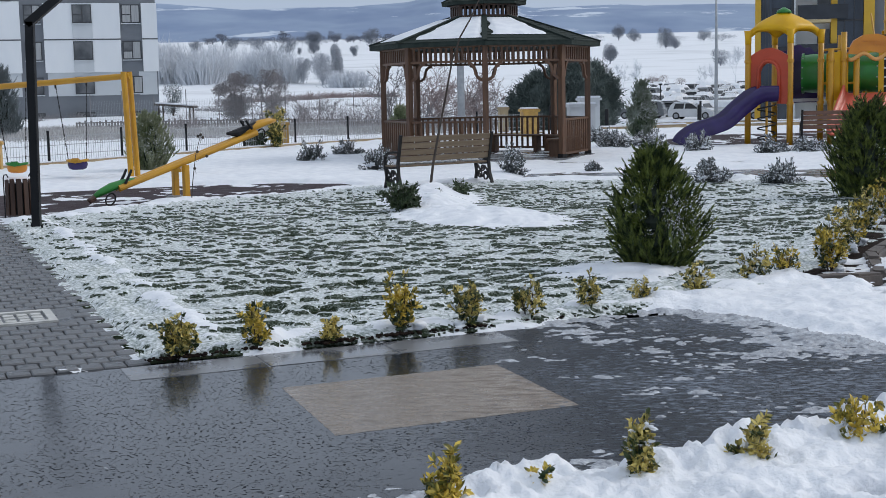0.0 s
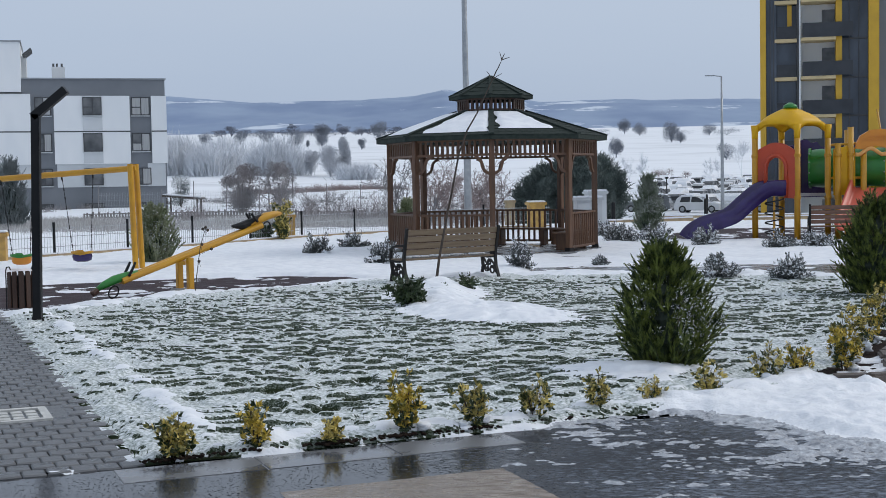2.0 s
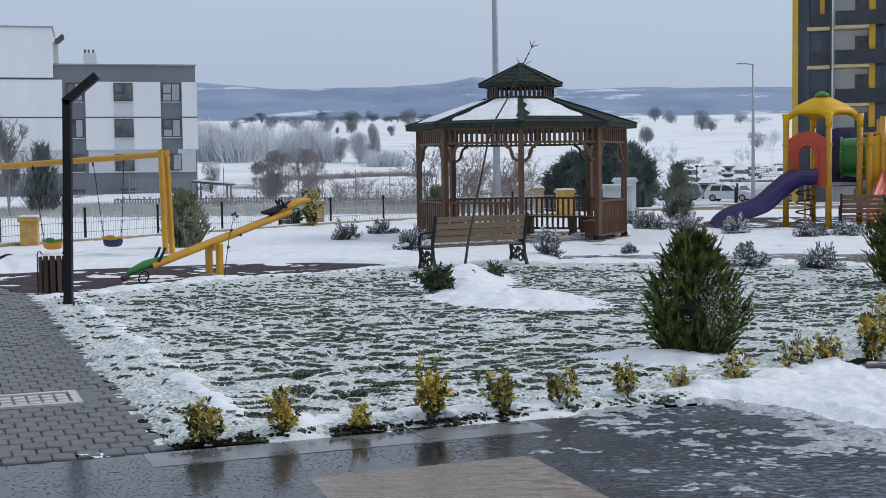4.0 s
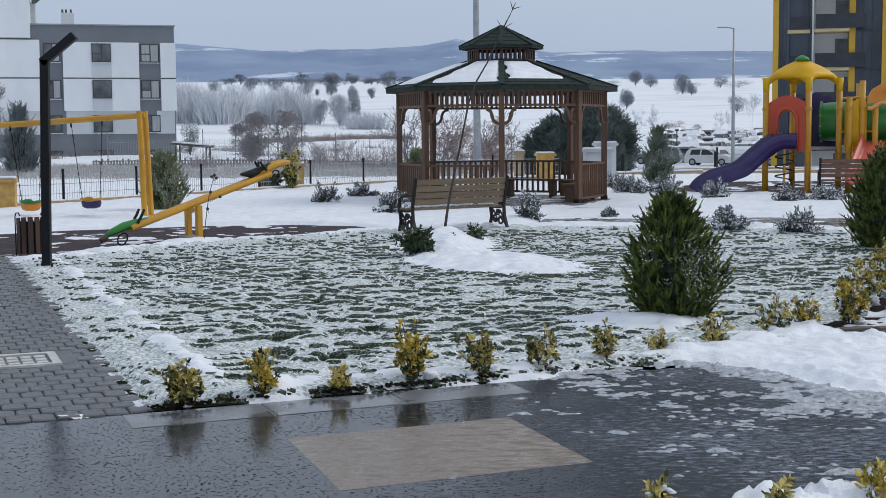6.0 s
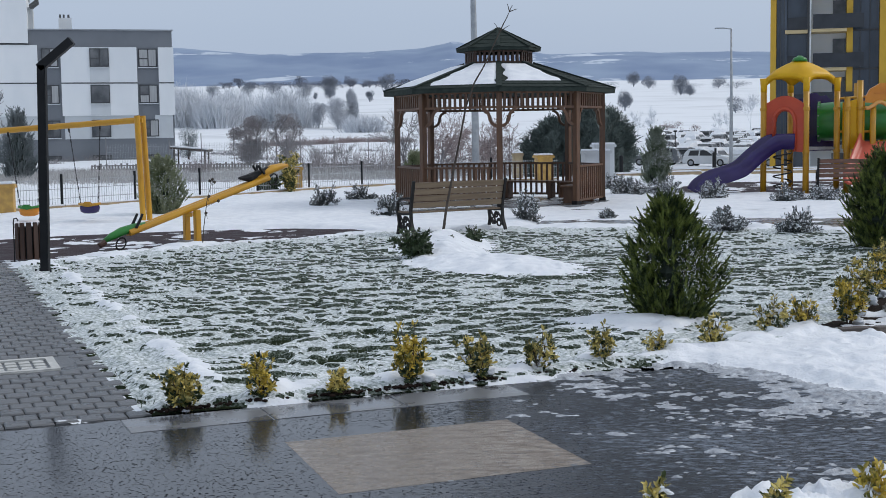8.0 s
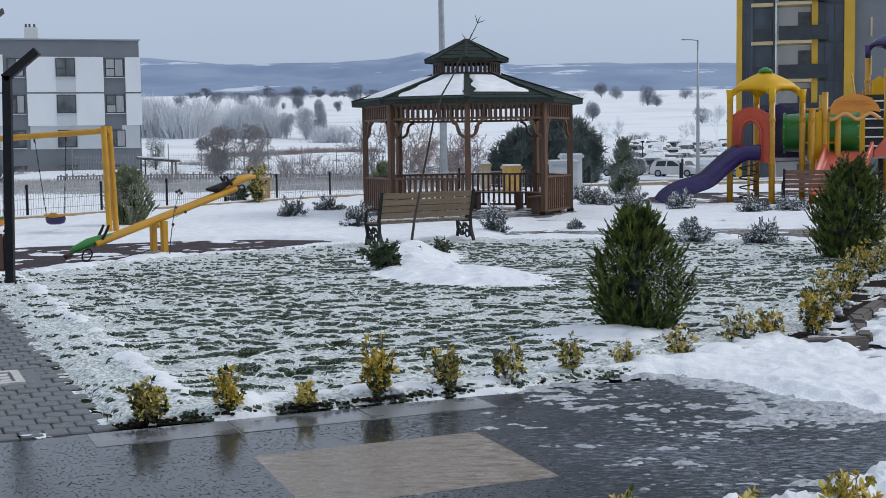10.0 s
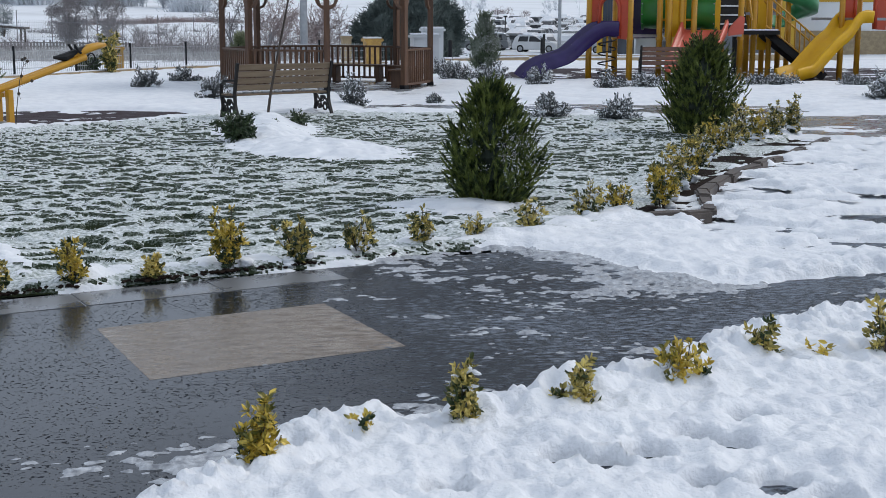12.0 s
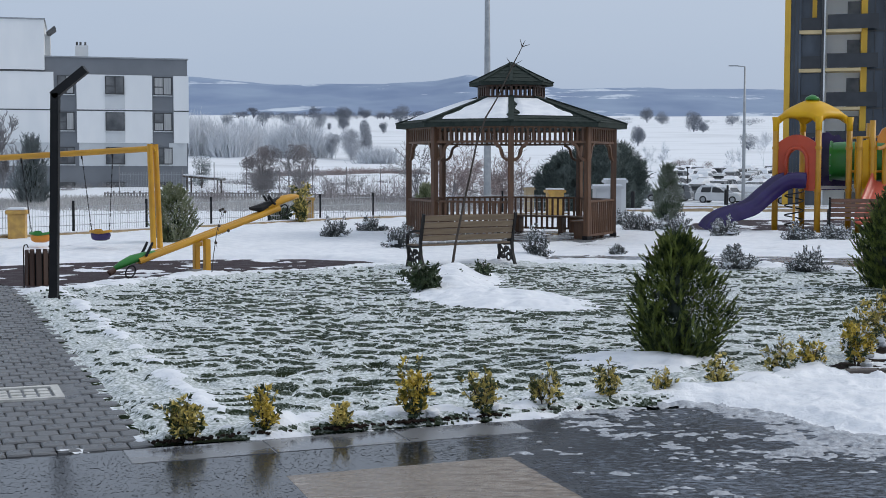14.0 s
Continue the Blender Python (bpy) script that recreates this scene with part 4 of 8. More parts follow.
def blades(base, way, length, width, rng):
    """Thin triangles from base points along ways."""
    n = len(base)
    side = unit(np.cross(way, rng.normal(size=(n, 3)))) * np.reshape(width, (-1, 1)) / 2
    tip = base + way * np.reshape(length, (-1, 1))
    v = np.stack([base - side, base + side, tip], 1).reshape(-1, 3)
    f = np.arange(3 * n).reshape(-1, 3)
    return v, f


def leaves(base, way, length, width, rng):
    """Pointed oval leaves, folded along the middle rib."""
    n = len(base)
    side = unit(np.cross(way, rng.normal(size=(n, 3))))
    up = np.cross(side, way)
    L, W = np.reshape(length, (-1, 1)), np.reshape(width, (-1, 1))
    a = base
    b = base + way * L * 0.35 + side * W / 2 + up * W * 0.22
    c = base + way * L * 0.75 + side * W * 0.36 + up * W * 0.15
    d = base + way * L
    e2 = base + way * L * 0.75 - side * W * 0.36 + up * W * 0.15
    g = base + way * L * 0.35 - side * W / 2 + up * W * 0.22
    v = np.stack([a, b, c, d, e2, g], 1).reshape(-1, 3)
    k = 6 * np.arange(n)[:, None]
    f = np.concatenate([k + np.array([[0, 1, 2, 3]]), k + np.array([[0, 3, 4, 5]])], 0)
    return v, f


def cloud_mesh(name, v, f, material):
    return mesh_from(name, v.tolist(), f.tolist(), material)


def under(name, mesh, parent, label=""):
    ob = new(name, mesh)
    ob.parent = parent
    return tagged(ob, label)


def snow_lumps(spots, parent, rng, flat=0.6):
    """Soft lumps of snow, each a part."""
    for (x, y, z), r in spots:
        bm = bmesh.new()
        bmesh.ops.create_icosphere(bm, subdivisions=2, radius=r)
        ph = rng.uniform(0, 6, 3)
        for v in bm.verts:
            k = 1 + 0.40 * math.sin(v.co.x * 3.6 / r + ph[0]) * math.sin(v.co.y * 3.9 / r + ph[1]) + 0.22 * math.sin(v.co.z * 5 / r + ph[2])
            v.co = Vector((v.co.x * k, v.co.y * k, v.co.z * k * flat))
            v.co += Vector((x, y, z))
        part("snow_lump", bm, SNOW, parent, "", True)


def conifer(m, h, r, seed, label, material=None, sprays=150, lean=0.0, snow=0.3, waist=0.33, needle=0.075, group="", spire=0.24):
    """A dense young conifer: a trunk, limbs that sweep up, and plume-like sprays with dark gaps between them, under a slim leader."""
    rng = np.random.default_rng(seed)
    tree = thing("conifer", label, "tree", m, group)
    bm = bmesh.new()
    tube(bm, [(0, 0, -0.05), (lean * 0.3 * h, 0, 0.35 * h), (lean * 0.9 * h, 0, 0.92 * h)], [0.035 * h, 0.022 * h, 0.005 * h], 7)
    part("trunk", bm, BARK, tree)
    t = (np.arange(sprays) + rng.uniform(0, 1, sprays)) / sprays
    t = 0.03 + 0.90 * t ** 1.12
    a = np.arange(sprays) * 2.39996 + rng.normal(scale=0.35, size=sprays)

    def profile(t):
        low = 0.42 + 0.58 * np.sin(np.clip(t / waist, 0, 1) * math.pi / 2)
        top = np.interp(t, [waist, waist + 0.22, 1 - spire - 0.06, 1 - spire, 0.93, 1.0], [1.0, 0.86, 0.54, 0.36, 0.20, 0.03])
        return np.where(t < waist, low, top)

    lump = 1 + 0.13 * np.sin(2 * a + 5 * t + seed) + 0.10 * np.sin(5 * a - 11 * t)
    reach = r * profile(t) * lump * rng.uniform(0.74, 1.04, sprays)
    out = np.stack([np.cos(a), np.sin(a), np.zeros(sprays)], -1)
    foot = np.stack([lean * h * t, 0 * t, np.maximum(h * (t - 0.07) - 0.42 * reach, 0.015 * h)], -1)
    tip = foot * np.array([1, 1, 0]) + out * reach[:, None] + np.array([0, 0, 1.0]) * (h * (0.02 + 0.93 * t))[:, None]
    bl = bmesh.new()
    for k in range(0, sprays, 3):
        tube(bl, [Vector(foot[k]), Vector(foot[k] * 0.45 + tip[k] * 0.55 - np.array([0, 0, 0.02 * h])), Vector(tip[k])], [0.010 * h, 0.006 * h, 0.002 * h], 4)
    part("branch_frame", bl, BARK, tree)
    # plumes along the outer part of every limb, each a spindle of needles
    per, sub_n = 56, 8
    n = sprays * sub_n
    k = np.repeat(np.arange(sprays), sub_n)
    q = rng.uniform(0.42, 1.0, n) ** 0.8
    limb = unit(tip - foot)
    c = foot[k] + (tip - foot)[k] * q[:, None] + rng.normal(scale=0.030 * h, size=(n, 3))
    way = unit(limb[k] * 0.55 + out[k] * 0.15 + np.array([0, 0, 0.75]) + rng.normal(scale=0.26, size=(n, 3)))
    size = h * (0.065 + 0.075 * rng.uniform(size=n)) * np.where(t[k] > 0.85, 0.8, 1.0)
    j = np.repeat(np.arange(n), per)
    along = rng.uniform(-0.35, 0.95, len(j))
    base = c[j] + way[j] * (size[j] * along)[:, None]
    dirs = unit(way[j] * 1.15 + rng.normal(scale=0.30, size=(len(j), 3)))
    v, f = blades(base, dirs, h * needle * 0.54 * (0.5 + 0.7 * rng.uniform(size=len(j))) * (1.15 - 0.5 * along), 0.0095 * h ** 0.5 * (0.6 + 0.8 * rng.uniform(size=len(j))), rng)
    under("crown", cloud_mesh("crown", v, f, material or CONIFER), tree)
    # dark solid fill: the crown's inner shading put in as a body
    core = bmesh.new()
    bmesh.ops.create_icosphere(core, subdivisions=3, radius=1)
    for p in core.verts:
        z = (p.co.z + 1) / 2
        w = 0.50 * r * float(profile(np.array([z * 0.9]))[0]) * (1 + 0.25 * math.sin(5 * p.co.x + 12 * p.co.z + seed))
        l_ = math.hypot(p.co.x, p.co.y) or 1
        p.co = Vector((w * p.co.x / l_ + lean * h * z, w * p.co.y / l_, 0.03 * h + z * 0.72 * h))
    part("crown_fill", core, CONIFER_DK, tree)
    if snow:
        ns = int(330 * snow)
        side = np.argsort(-(c[:, 0] * 0.8 - c[:, 1] - np.abs(c[:, 2] - 0.42 * h) * 0.9 + rng.normal(scale=0.12 * h, size=n)))
        sel = side[:ns]
        kk = np.repeat(sel, 9)
        b2 = c[kk] + way[kk] * (size[kk] * 0.75)[:, None] + rng.normal(scale=0.020 * h, size=(len(kk), 3))
        v, f = leaves(b2, unit(rng.normal(size=(len(kk), 3)) + np.array([0, 0, 0.3])), 0.017 * h * (0.4 + rng.uniform(size=len(kk))), 0.006 * h * np.ones(len(kk)), rng)
        tagged(under("snow_dusting", cloud_mesh("snow_dusting", v, f, SNOW), tree, "flecks of snow caught in the needles"), kind="stuff")
    return tree


def leaf_shrub(x, y, h, w, seed, label, material=None, count=170, stems=5, z0=0.0, leaf=0.030, lumps=3, group="", category="shrub", name="shrub", droop=0.0, full=0.5, rime=0.0):
    """A small broad-leaved shrub: woody stems from one foot, whorls of leaves, lumps of snow at its base."""
    rng = np.random.default_rng(seed)
    ob = thing(name, label, category, Matrix.Translation((x, y, z0)), group)
    tops = []
    for s in range(stems):
        a = 2 * math.pi * (s + rng.uniform(-0.3, 0.3)) / stems
        hh = h * rng.uniform(0.62, 1.0) if s else h
        rr = w / 2 * rng.uniform(0.5, 0.95) if s else w * 0.08
        p = [(0.01 * math.cos(a), 0.01 * math.sin(a), -0.03), (0.45 * rr * math.cos(a), 0.45 * rr * math.sin(a), 0.45 * hh), (rr * math.cos(a), rr * math.sin(a), hh)]
        bm = bmesh.new()
        tube(bm, p, [0.006, 0.0045, 0.002], 5)
        part("stem", bm, BARK, ob)
        tops.append(np.array(p))
    # whorls of leaves along the stems, yellow higher up and more often dark green lower down
    pts, per = np.array(tops), 8
    n = max(6, int(count * 4.2 / per))
    k = rng.integers(0, stems, n)
    t = rng.uniform(0.22, 1.0, n)
    t[:stems] = 1.0
    k[:stems] = np.arange(stems)
    hub = np.where((t < 0.5)[:, None], pts[k, 0] + (pts[k, 1] - pts[k, 0]) * (2 * t)[:, None], pts[k, 1] + (pts[k, 2] - pts[k, 1]) * (2 * t - 1)[:, None])
    hub = hub + rng.normal(scale=(0.11 * w, 0.11 * w, 0.02), size=(n, 3)) * (t < 0.98)[:, None]
    ball = (rng.uniform(size=n) < full) & (t < 0.98)
    sph = unit(rng.normal(size=(n, 3))) * (rng.uniform(size=n) ** 0.4)[:, None] * np.array([w * 0.45, w * 0.45, h * 0.38]) + np.array([0, 0, h * 0.44])
    hub = np.where(ball[:, None], sph, hub)
    j = np.repeat(np.arange(n), per)
    axis = unit(unit(hub * np.array([1, 1, 0])) * 0.5 + np.array([0, 0, 0.9 - droop]) + rng.normal(scale=0.25, size=(n, 3)))
    way = unit(axis[j] * 0.75 + unit(rng.normal(size=(len(j), 3))))
    base = hub[j] + axis[j] * (leaf * rng.uniform(-0.5, 0.5, len(j)))[:, None]
    L = leaf * (0.65 + 0.7 * rng.uniform(size=len(j)))
    v, f = leaves(base, way, L, L * 0.46, rng)
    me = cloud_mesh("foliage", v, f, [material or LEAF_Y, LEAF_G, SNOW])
    low_green = (rng.uniform(size=n) < np.clip(0.55 - 0.75 * hub[:, 2] / h, 0.04, 0.45))[j] if (material or LEAF_Y) is not LEAF_G else np.zeros(len(j), bool)
    tone = np.where((rng.uniform(size=n) < rime)[j] & (rng.uniform(size=len(j)) < 0.75), 2, low_green.astype(int))
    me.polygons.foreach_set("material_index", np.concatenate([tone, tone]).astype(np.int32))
    under("foliage", me, ob)
    spots = []
    for _ in range(lumps):
        a, d = rng.uniform(0, 6.28), w * rng.uniform(0.1, 0.42)
        spots.append(((d * math.cos(a), d * math.sin(a) - 0.02, h * rng.uniform(0.0, 0.30)), min(h, 0.34) * rng.uniform(0.08, 0.16)))
    snow_lumps(spots, ob, rng)
    return ob


def spiky_shrub(x, y, h, w, seed, label, material=None, count=900, frost=0.35, z0=0.0, group="frosted shrubs"):
    """A low uneven bush: leafy shoots fanning from one foot, with caps of snow caught among them."""
    rng = np.random.default_rng(seed)
    ob = thing("shrub", label, "shrub", Matrix.Translation((x, y, z0)), group)
    shoots = 46
    a = rng.uniform(0, 2 * math.pi, shoots)
    el = np.arcsin(rng.uniform(0.10, 1, shoots))
    q = rng.uniform(0.66, 1.05, shoots) * (1 + 0.16 * np.sin(2 * a + seed) + 0.12 * np.sin(5 * a))
    tip = np.stack([np.cos(a) * np.cos(el) * w / 2, np.sin(a) * np.cos(el) * w / 2, np.sin(el) * h], -1) * q[:, None]
    bm = bmesh.new()
    for k in range(0, shoots, 2):
        tube(bm, [(0, 0, -0.04), Vector(tip[k] * np.array([0.6, 0.6, 0.45])), Vector(tip[k])], [0.014, 0.008, 0.003], 4)
    part("branch_frame", bm, BARK, ob)
    k = rng.integers(0, shoots, count * 3)
    t = rng.uniform(0.25, 1.03, count * 3)
    base = tip[k] * np.stack([t, t, 0.75 * t + 0.25 * t * t], -1) + rng.normal(scale=0.022, size=(count * 3, 3))
    base[:, 2] = np.maximum(base[:, 2], 0.0)
    dirs = unit(unit(tip)[k] * 0.6 + np.array([0, 0, 0.35]) + rng.normal(scale=0.5, size=(count * 3, 3)))
    v, f = leaves(base, dirs, 0.055 * (0.6 + 0.8 * rng.uniform(size=count * 3)), 0.021 * np.ones(count * 3), rng)
    under("foliage", cloud_mesh("foliage", v, f, material or LEAF_L), ob)
    nf = int(count * frost * 3)
    sel = np.argsort(-(t + rng.normal(scale=0.25, size=count * 3)))[:nf]
    v, f = leaves(base[sel] + np.array([0, 0, 0.012]), unit(rng.normal(size=(nf, 3))), 0.042 * (0.5 + 0.8 * rng.uniform(size=nf)), 0.032 * np.ones(nf), rng)
    tagged(under("frost", cloud_mesh("frost", v, f, SNOW), ob, "snow caught on the shoots"), kind="stuff")
    caps = []
    for _ in range(int(3 + 26 * frost)):
        j = rng.integers(0, shoots)
        c = tip[j] * rng.uniform(0.55, 0.85)
        caps.append(((c[0], c[1], max(0.05, c[2])), h * rng.uniform(0.08, 0.15)))
    snow_lumps(caps, ob, rng, 0.5)
    return ob


def brush(m, h, w, seed, label, material, count=420, thick=0.10, group="frosted thicket", name="bare_bush", lean=0.22, fork=5):
    """A stand of thin bare rods that fork upwards from one root, as seen from afar."""
    rng = np.random.default_rng(seed)
    ob = thing(name, label, "bush", m, group)
    foot = np.stack([rng.normal(scale=w * 0.24, size=count), rng.normal(scale=w * 0.24, size=count), np.zeros(count) - 0.1], -1)
    way = unit(np.stack([foot[:, 0] / w * 0.9 + rng.normal(scale=lean, size=count), rng.normal(scale=lean, size=count), np.ones(count)], -1))
    L = h * rng.uniform(0.45, 1.0, count) * np.clip(1.1 - 0.8 * (np.abs(foot[:, 0]) / (0.6 * w)) ** 2, 0.4, 1)
    v1, f1 = blades(foot, way, L, thick * rng.uniform(0.7, 1.4, count), rng)
    k = np.repeat(np.arange(count), fork)
    t = rng.uniform(0.25, 0.85, len(k))
    b2 = foot[k] + way[k] * (L[k] * t)[:, None]
    d2 = unit(way[k] * 0.9 + rng.normal(scale=0.45, size=(len(k), 3)))
    v2, f2 = blades(b2, d2, L[k] * 0.30 * rng.uniform(0.5, 1.1, len(k)), 0.7 * thick * np.ones(len(k)), rng)
    tagged(under("crown", cloud_mesh("crown", np.concatenate([v1, v2]), np.concatenate([f1, f2 + len(v1)]), material), ob), kind="stuff")
    return ob


def dome_pine(m, h, w, seed, label, material):
    """A broad evergreen that reaches the ground: a rounded heap of needle tufts over limbs, with an uneven outline."""
    rng = np.random.default_rng(seed)
    tree = thing("evergreen_bush", label, "bush", m, "evergreen bushes")
    n = 520
    a, z = rng.uniform(0, 2 * math.pi, n), rng.uniform(0.02, 1.0, n)
    rad = np.sqrt(np.clip(1 - (np.maximum(z - 0.25, 0) / 0.75) ** 2, 0, 1)) * (0.86 + 0.14 * np.minimum(z / 0.25, 1))
    lump = 1 + 0.10 * np.sin(3 * a + 4 * z + seed) + 0.08 * np.sin(7 * a - 9 * z) + rng.normal(scale=0.05, size=n)
    q = rng.uniform(0.72, 1.0, n)
    c = np.stack([w / 2 * rad * lump * q * np.cos(a), w / 2 * rad * lump * q * np.sin(a), h * z * (0.93 + 0.05 * np.sin(4 * a))], -1)
    way = unit(np.stack([np.cos(a) * rad, np.sin(a) * rad, 0.45 + 0.6 * z], -1) + rng.normal(scale=0.2, size=(n, 3)))
    bm = bmesh.new()
    for k in range(0, n, 13):
        tube(bm, [(0, 0, 0.1 * h * z[k]), Vector(c[k] * np.array([0.5, 0.5, 0.6])), Vector(c[k])], [0.03 * h, 0.018 * h, 0.006 * h], 5)
    part("trunk", bm, BARK, tree)
    per = 60
    j = np.repeat(np.arange(n), per)
    base = c[j] + way[j] * rng.uniform(-0.18, 0.16, len(j))[:, None] + rng.normal(scale=0.085, size=(len(j), 3))
    dirs = unit(way[j] + rng.normal(scale=0.45, size=(len(j), 3)))
    v, f = blades(base, dirs, rng.uniform(0.12, 0.26, len(j)), rng.uniform(0.03, 0.05, len(j)), rng)
    under("crown", cloud_mesh("crown", v, f, material), tree)
    core = bmesh.new()
    bmesh.ops.create_icosphere(core, subdivisions=3, radius=1)
    for p in core.verts:
        k2 = 0.80 * (1 + 0.08 * math.sin(5 * p.co.x + seed) * math.sin(6 * p.co.y) + 0.06 * math.sin(9 * p.co.z + 4 * p.co.x))
        p.co = Vector((p.co.x * k2 * w / 2, p.co.y * k2 * w / 2, max(0.0, 0.28 * h + p.co.z * k2 * h * 0.76)))
    part("crown_fill", core, material, tree)
    return tree


def grow(rng, p, d, length, radius, depth, out, spread=0.5, up=0.15, kids=(2, 4)):
    """Limbs as lists of points and radii."""
    pts, rad = [p], [radius]
    n = 3
    for i in range(n):
        d = unit(d + rng.normal(scale=0.16, size=3) + np.array([0, 0, up * 0.3]))
        p = p + d * length / n
        pts.append(p)
        rad.append(radius * (1 - 0.55 * (i + 1) / n))
    out.append((depth, pts, rad))
    if depth <= 0:
        return
    for _ in range(rng.integers(kids[0], kids[1] + 1)):
        i = rng.integers(1, n + 1)
        nd = unit(d + rng.normal(scale=spread, size=3) + np.array([0, 0, up]))
        grow(rng, pts[i], nd, length * rng.uniform(0.55, 0.8), rad[i] * 0.68, depth - 1, out, spread, up, kids)


def bare_tree(m, h, seed, label, material, depth=4, spread=0.5, up=0.2, trunk=0.3, stems=1, thin=0.02, kids=(3, 4), group="bare trees"):
    """A leafless tree: a tapered trunk with limbs, and a crown of fine twigs."""
    rng = np.random.default_rng(seed)
    tree = thing("bare_tree", label, "tree", m, group)
    limbs = []
    for s in range(stems):
        d = np.array([rng.normal(scale=0.08 if stems == 1 else 0.35), rng.normal(scale=0.08 if stems == 1 else 0.35), 1.0])
        grow(rng, np.array([0.03 * s, 0, -0.1]), unit(d), h * trunk, thin * h, depth, limbs, spread, up, kids)
    top = max(p[2] for _, pts, _ in limbs for p in pts)
    k = h / top
    bt, bc = bmesh.new(), bmesh.new()
    for dep, pts, rad in limbs:
        tube(bt if dep >= depth - 1 else bc, [Vector(p * k) for p in pts], [max(r, 0.0024 * h) for r in rad], 6 if dep >= depth - 1 else 3, dep >= depth - 1)
    part("trunk", bt, material[0], tree)
    part("crown", bc, material[1], tree)
    return tree


def crown_tree(m, h, w, seed, label, leaf_mat, bark_mat, clumps=14, count=2600, base=0.25, leaf=0.055, group="far trees", category="tree", name="tree", flat=0.62, solid=0.0):
    """A full tree seen from afar: a forked trunk and an uneven crown of many small clumps with gaps."""
    rng = np.random.default_rng(seed)
    tree = thing(name, label, category, m, group)
    bm = bmesh.new()
    tube(bm, [(0, 0, -0.3), (0.01 * h, 0, base * h), (0.02 * h, 0, 0.55 * h)], [0.035 * h, 0.026 * h, 0.012 * h], 7)
    cs = []
    for s in range(clumps):
        a, q = rng.uniform(0, 2 * math.pi), rng.uniform(0.1, 1) ** 0.6
        z = rng.uniform(base, 0.88)
        room = math.sin(math.pi * min(1, max(0.08, (z - base * 0.75) / (1.05 - base * 0.75)))) ** 0.5
        cs.append((0.36 * w * q * room * math.cos(a), 0.36 * w * q * room * math.sin(a), z * h, rng.uniform(0.10, 0.19)))
    if solid:
        cs = [(0.0, 0.0, (0.50 + 0.42 * base) * h, 0.36)]
        for s in range(8):
            a, q = 2 * math.pi * (s + rng.uniform(-0.4, 0.4)) / 8, rng.uniform(0.12, 0.25)
            cs.append((q * w * math.cos(a), q * w * math.sin(a), h * rng.uniform(base + 0.16, 0.76), rng.uniform(0.17, 0.29)))
        clumps = len(cs)
    for x, y, z, r in cs[:8]:
        tube(bm, [(0.01 * h, 0, base * h * 0.9), (x * 0.5, y * 0.5, (base * h + z) / 2), (x, y, z)], [0.014 * h, 0.009 * h, 0.004 * h], 5)
    part("trunk", bm, bark_mat, tree)
    cs = np.array(cs)
    k = rng.integers(0, clumps, count)
    d = unit(rng.normal(size=(count, 3)))
    r = cs[k, 3] * (rng.uniform(0.1, 1.2, count) ** 0.5 if solid else rng.uniform(0.25, 1, count) ** 0.5)
    c = cs[k, :3] + d * r[:, None] * np.array([w * 0.95, w * 0.95, h * flat])
    v, f = leaves(c, unit(d + rng.normal(scale=0.7, size=(count, 3))), leaf * h * (0.5 + rng.uniform(size=count)), leaf * h * 0.6 * np.ones(count), rng)
    under("crown", cloud_mesh("crown", v, f, leaf_mat), tree)
    return tree


def at(x, y, z=0.0, rz=0.0, s=1.0):
    return Matrix.Translation((x, y, z)) @ Matrix.Rotation(radians(rz), 4, "Z") @ Matrix.Scale(s, 4)


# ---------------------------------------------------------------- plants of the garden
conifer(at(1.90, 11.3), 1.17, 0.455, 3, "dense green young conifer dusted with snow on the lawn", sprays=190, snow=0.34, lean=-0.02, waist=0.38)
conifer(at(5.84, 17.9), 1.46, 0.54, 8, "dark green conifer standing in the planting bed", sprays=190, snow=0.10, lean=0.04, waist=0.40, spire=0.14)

HEDGE = [(-1.63, 7.90, 0.27, 0.27, 260, LEAF_Y), (-1.18, 8.13, 0.29, 0.22, 150, LEAF_O), (-0.72, 8.29, 0.15, 0.17, 90, LEAF_Y),
         (-0.26, 8.53, 0.42, 0.27, 230, LEAF_O), (0.18, 8.73, 0.31, 0.22, 200, LEAF_Y), (0.60, 8.93, 0.30, 0.27, 170, LEAF_Y),
         (1.06, 9.28, 0.28, 0.17, 170, LEAF_Y), (1.49, 9.48, 0.19, 0.22, 130, LEAF_Y), (1.96, 9.82, 0.26, 0.25, 170, LEAF_Y),
         (2.57, 10.55, 0.30, 0.28, 200, LEAF_Y), (2.89, 10.76, 0.28, 0.26, 190, LEAF_O)]
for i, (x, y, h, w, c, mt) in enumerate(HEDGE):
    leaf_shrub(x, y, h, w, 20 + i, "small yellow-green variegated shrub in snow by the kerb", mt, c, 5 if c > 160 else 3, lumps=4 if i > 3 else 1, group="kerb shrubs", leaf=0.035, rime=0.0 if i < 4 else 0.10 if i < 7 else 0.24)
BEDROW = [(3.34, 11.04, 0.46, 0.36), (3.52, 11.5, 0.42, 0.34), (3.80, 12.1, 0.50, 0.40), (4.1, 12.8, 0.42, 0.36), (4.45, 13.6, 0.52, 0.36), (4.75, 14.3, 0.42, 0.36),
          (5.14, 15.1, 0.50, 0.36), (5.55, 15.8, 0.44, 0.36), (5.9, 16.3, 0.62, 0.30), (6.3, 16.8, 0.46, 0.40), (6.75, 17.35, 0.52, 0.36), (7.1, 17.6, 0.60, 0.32)]
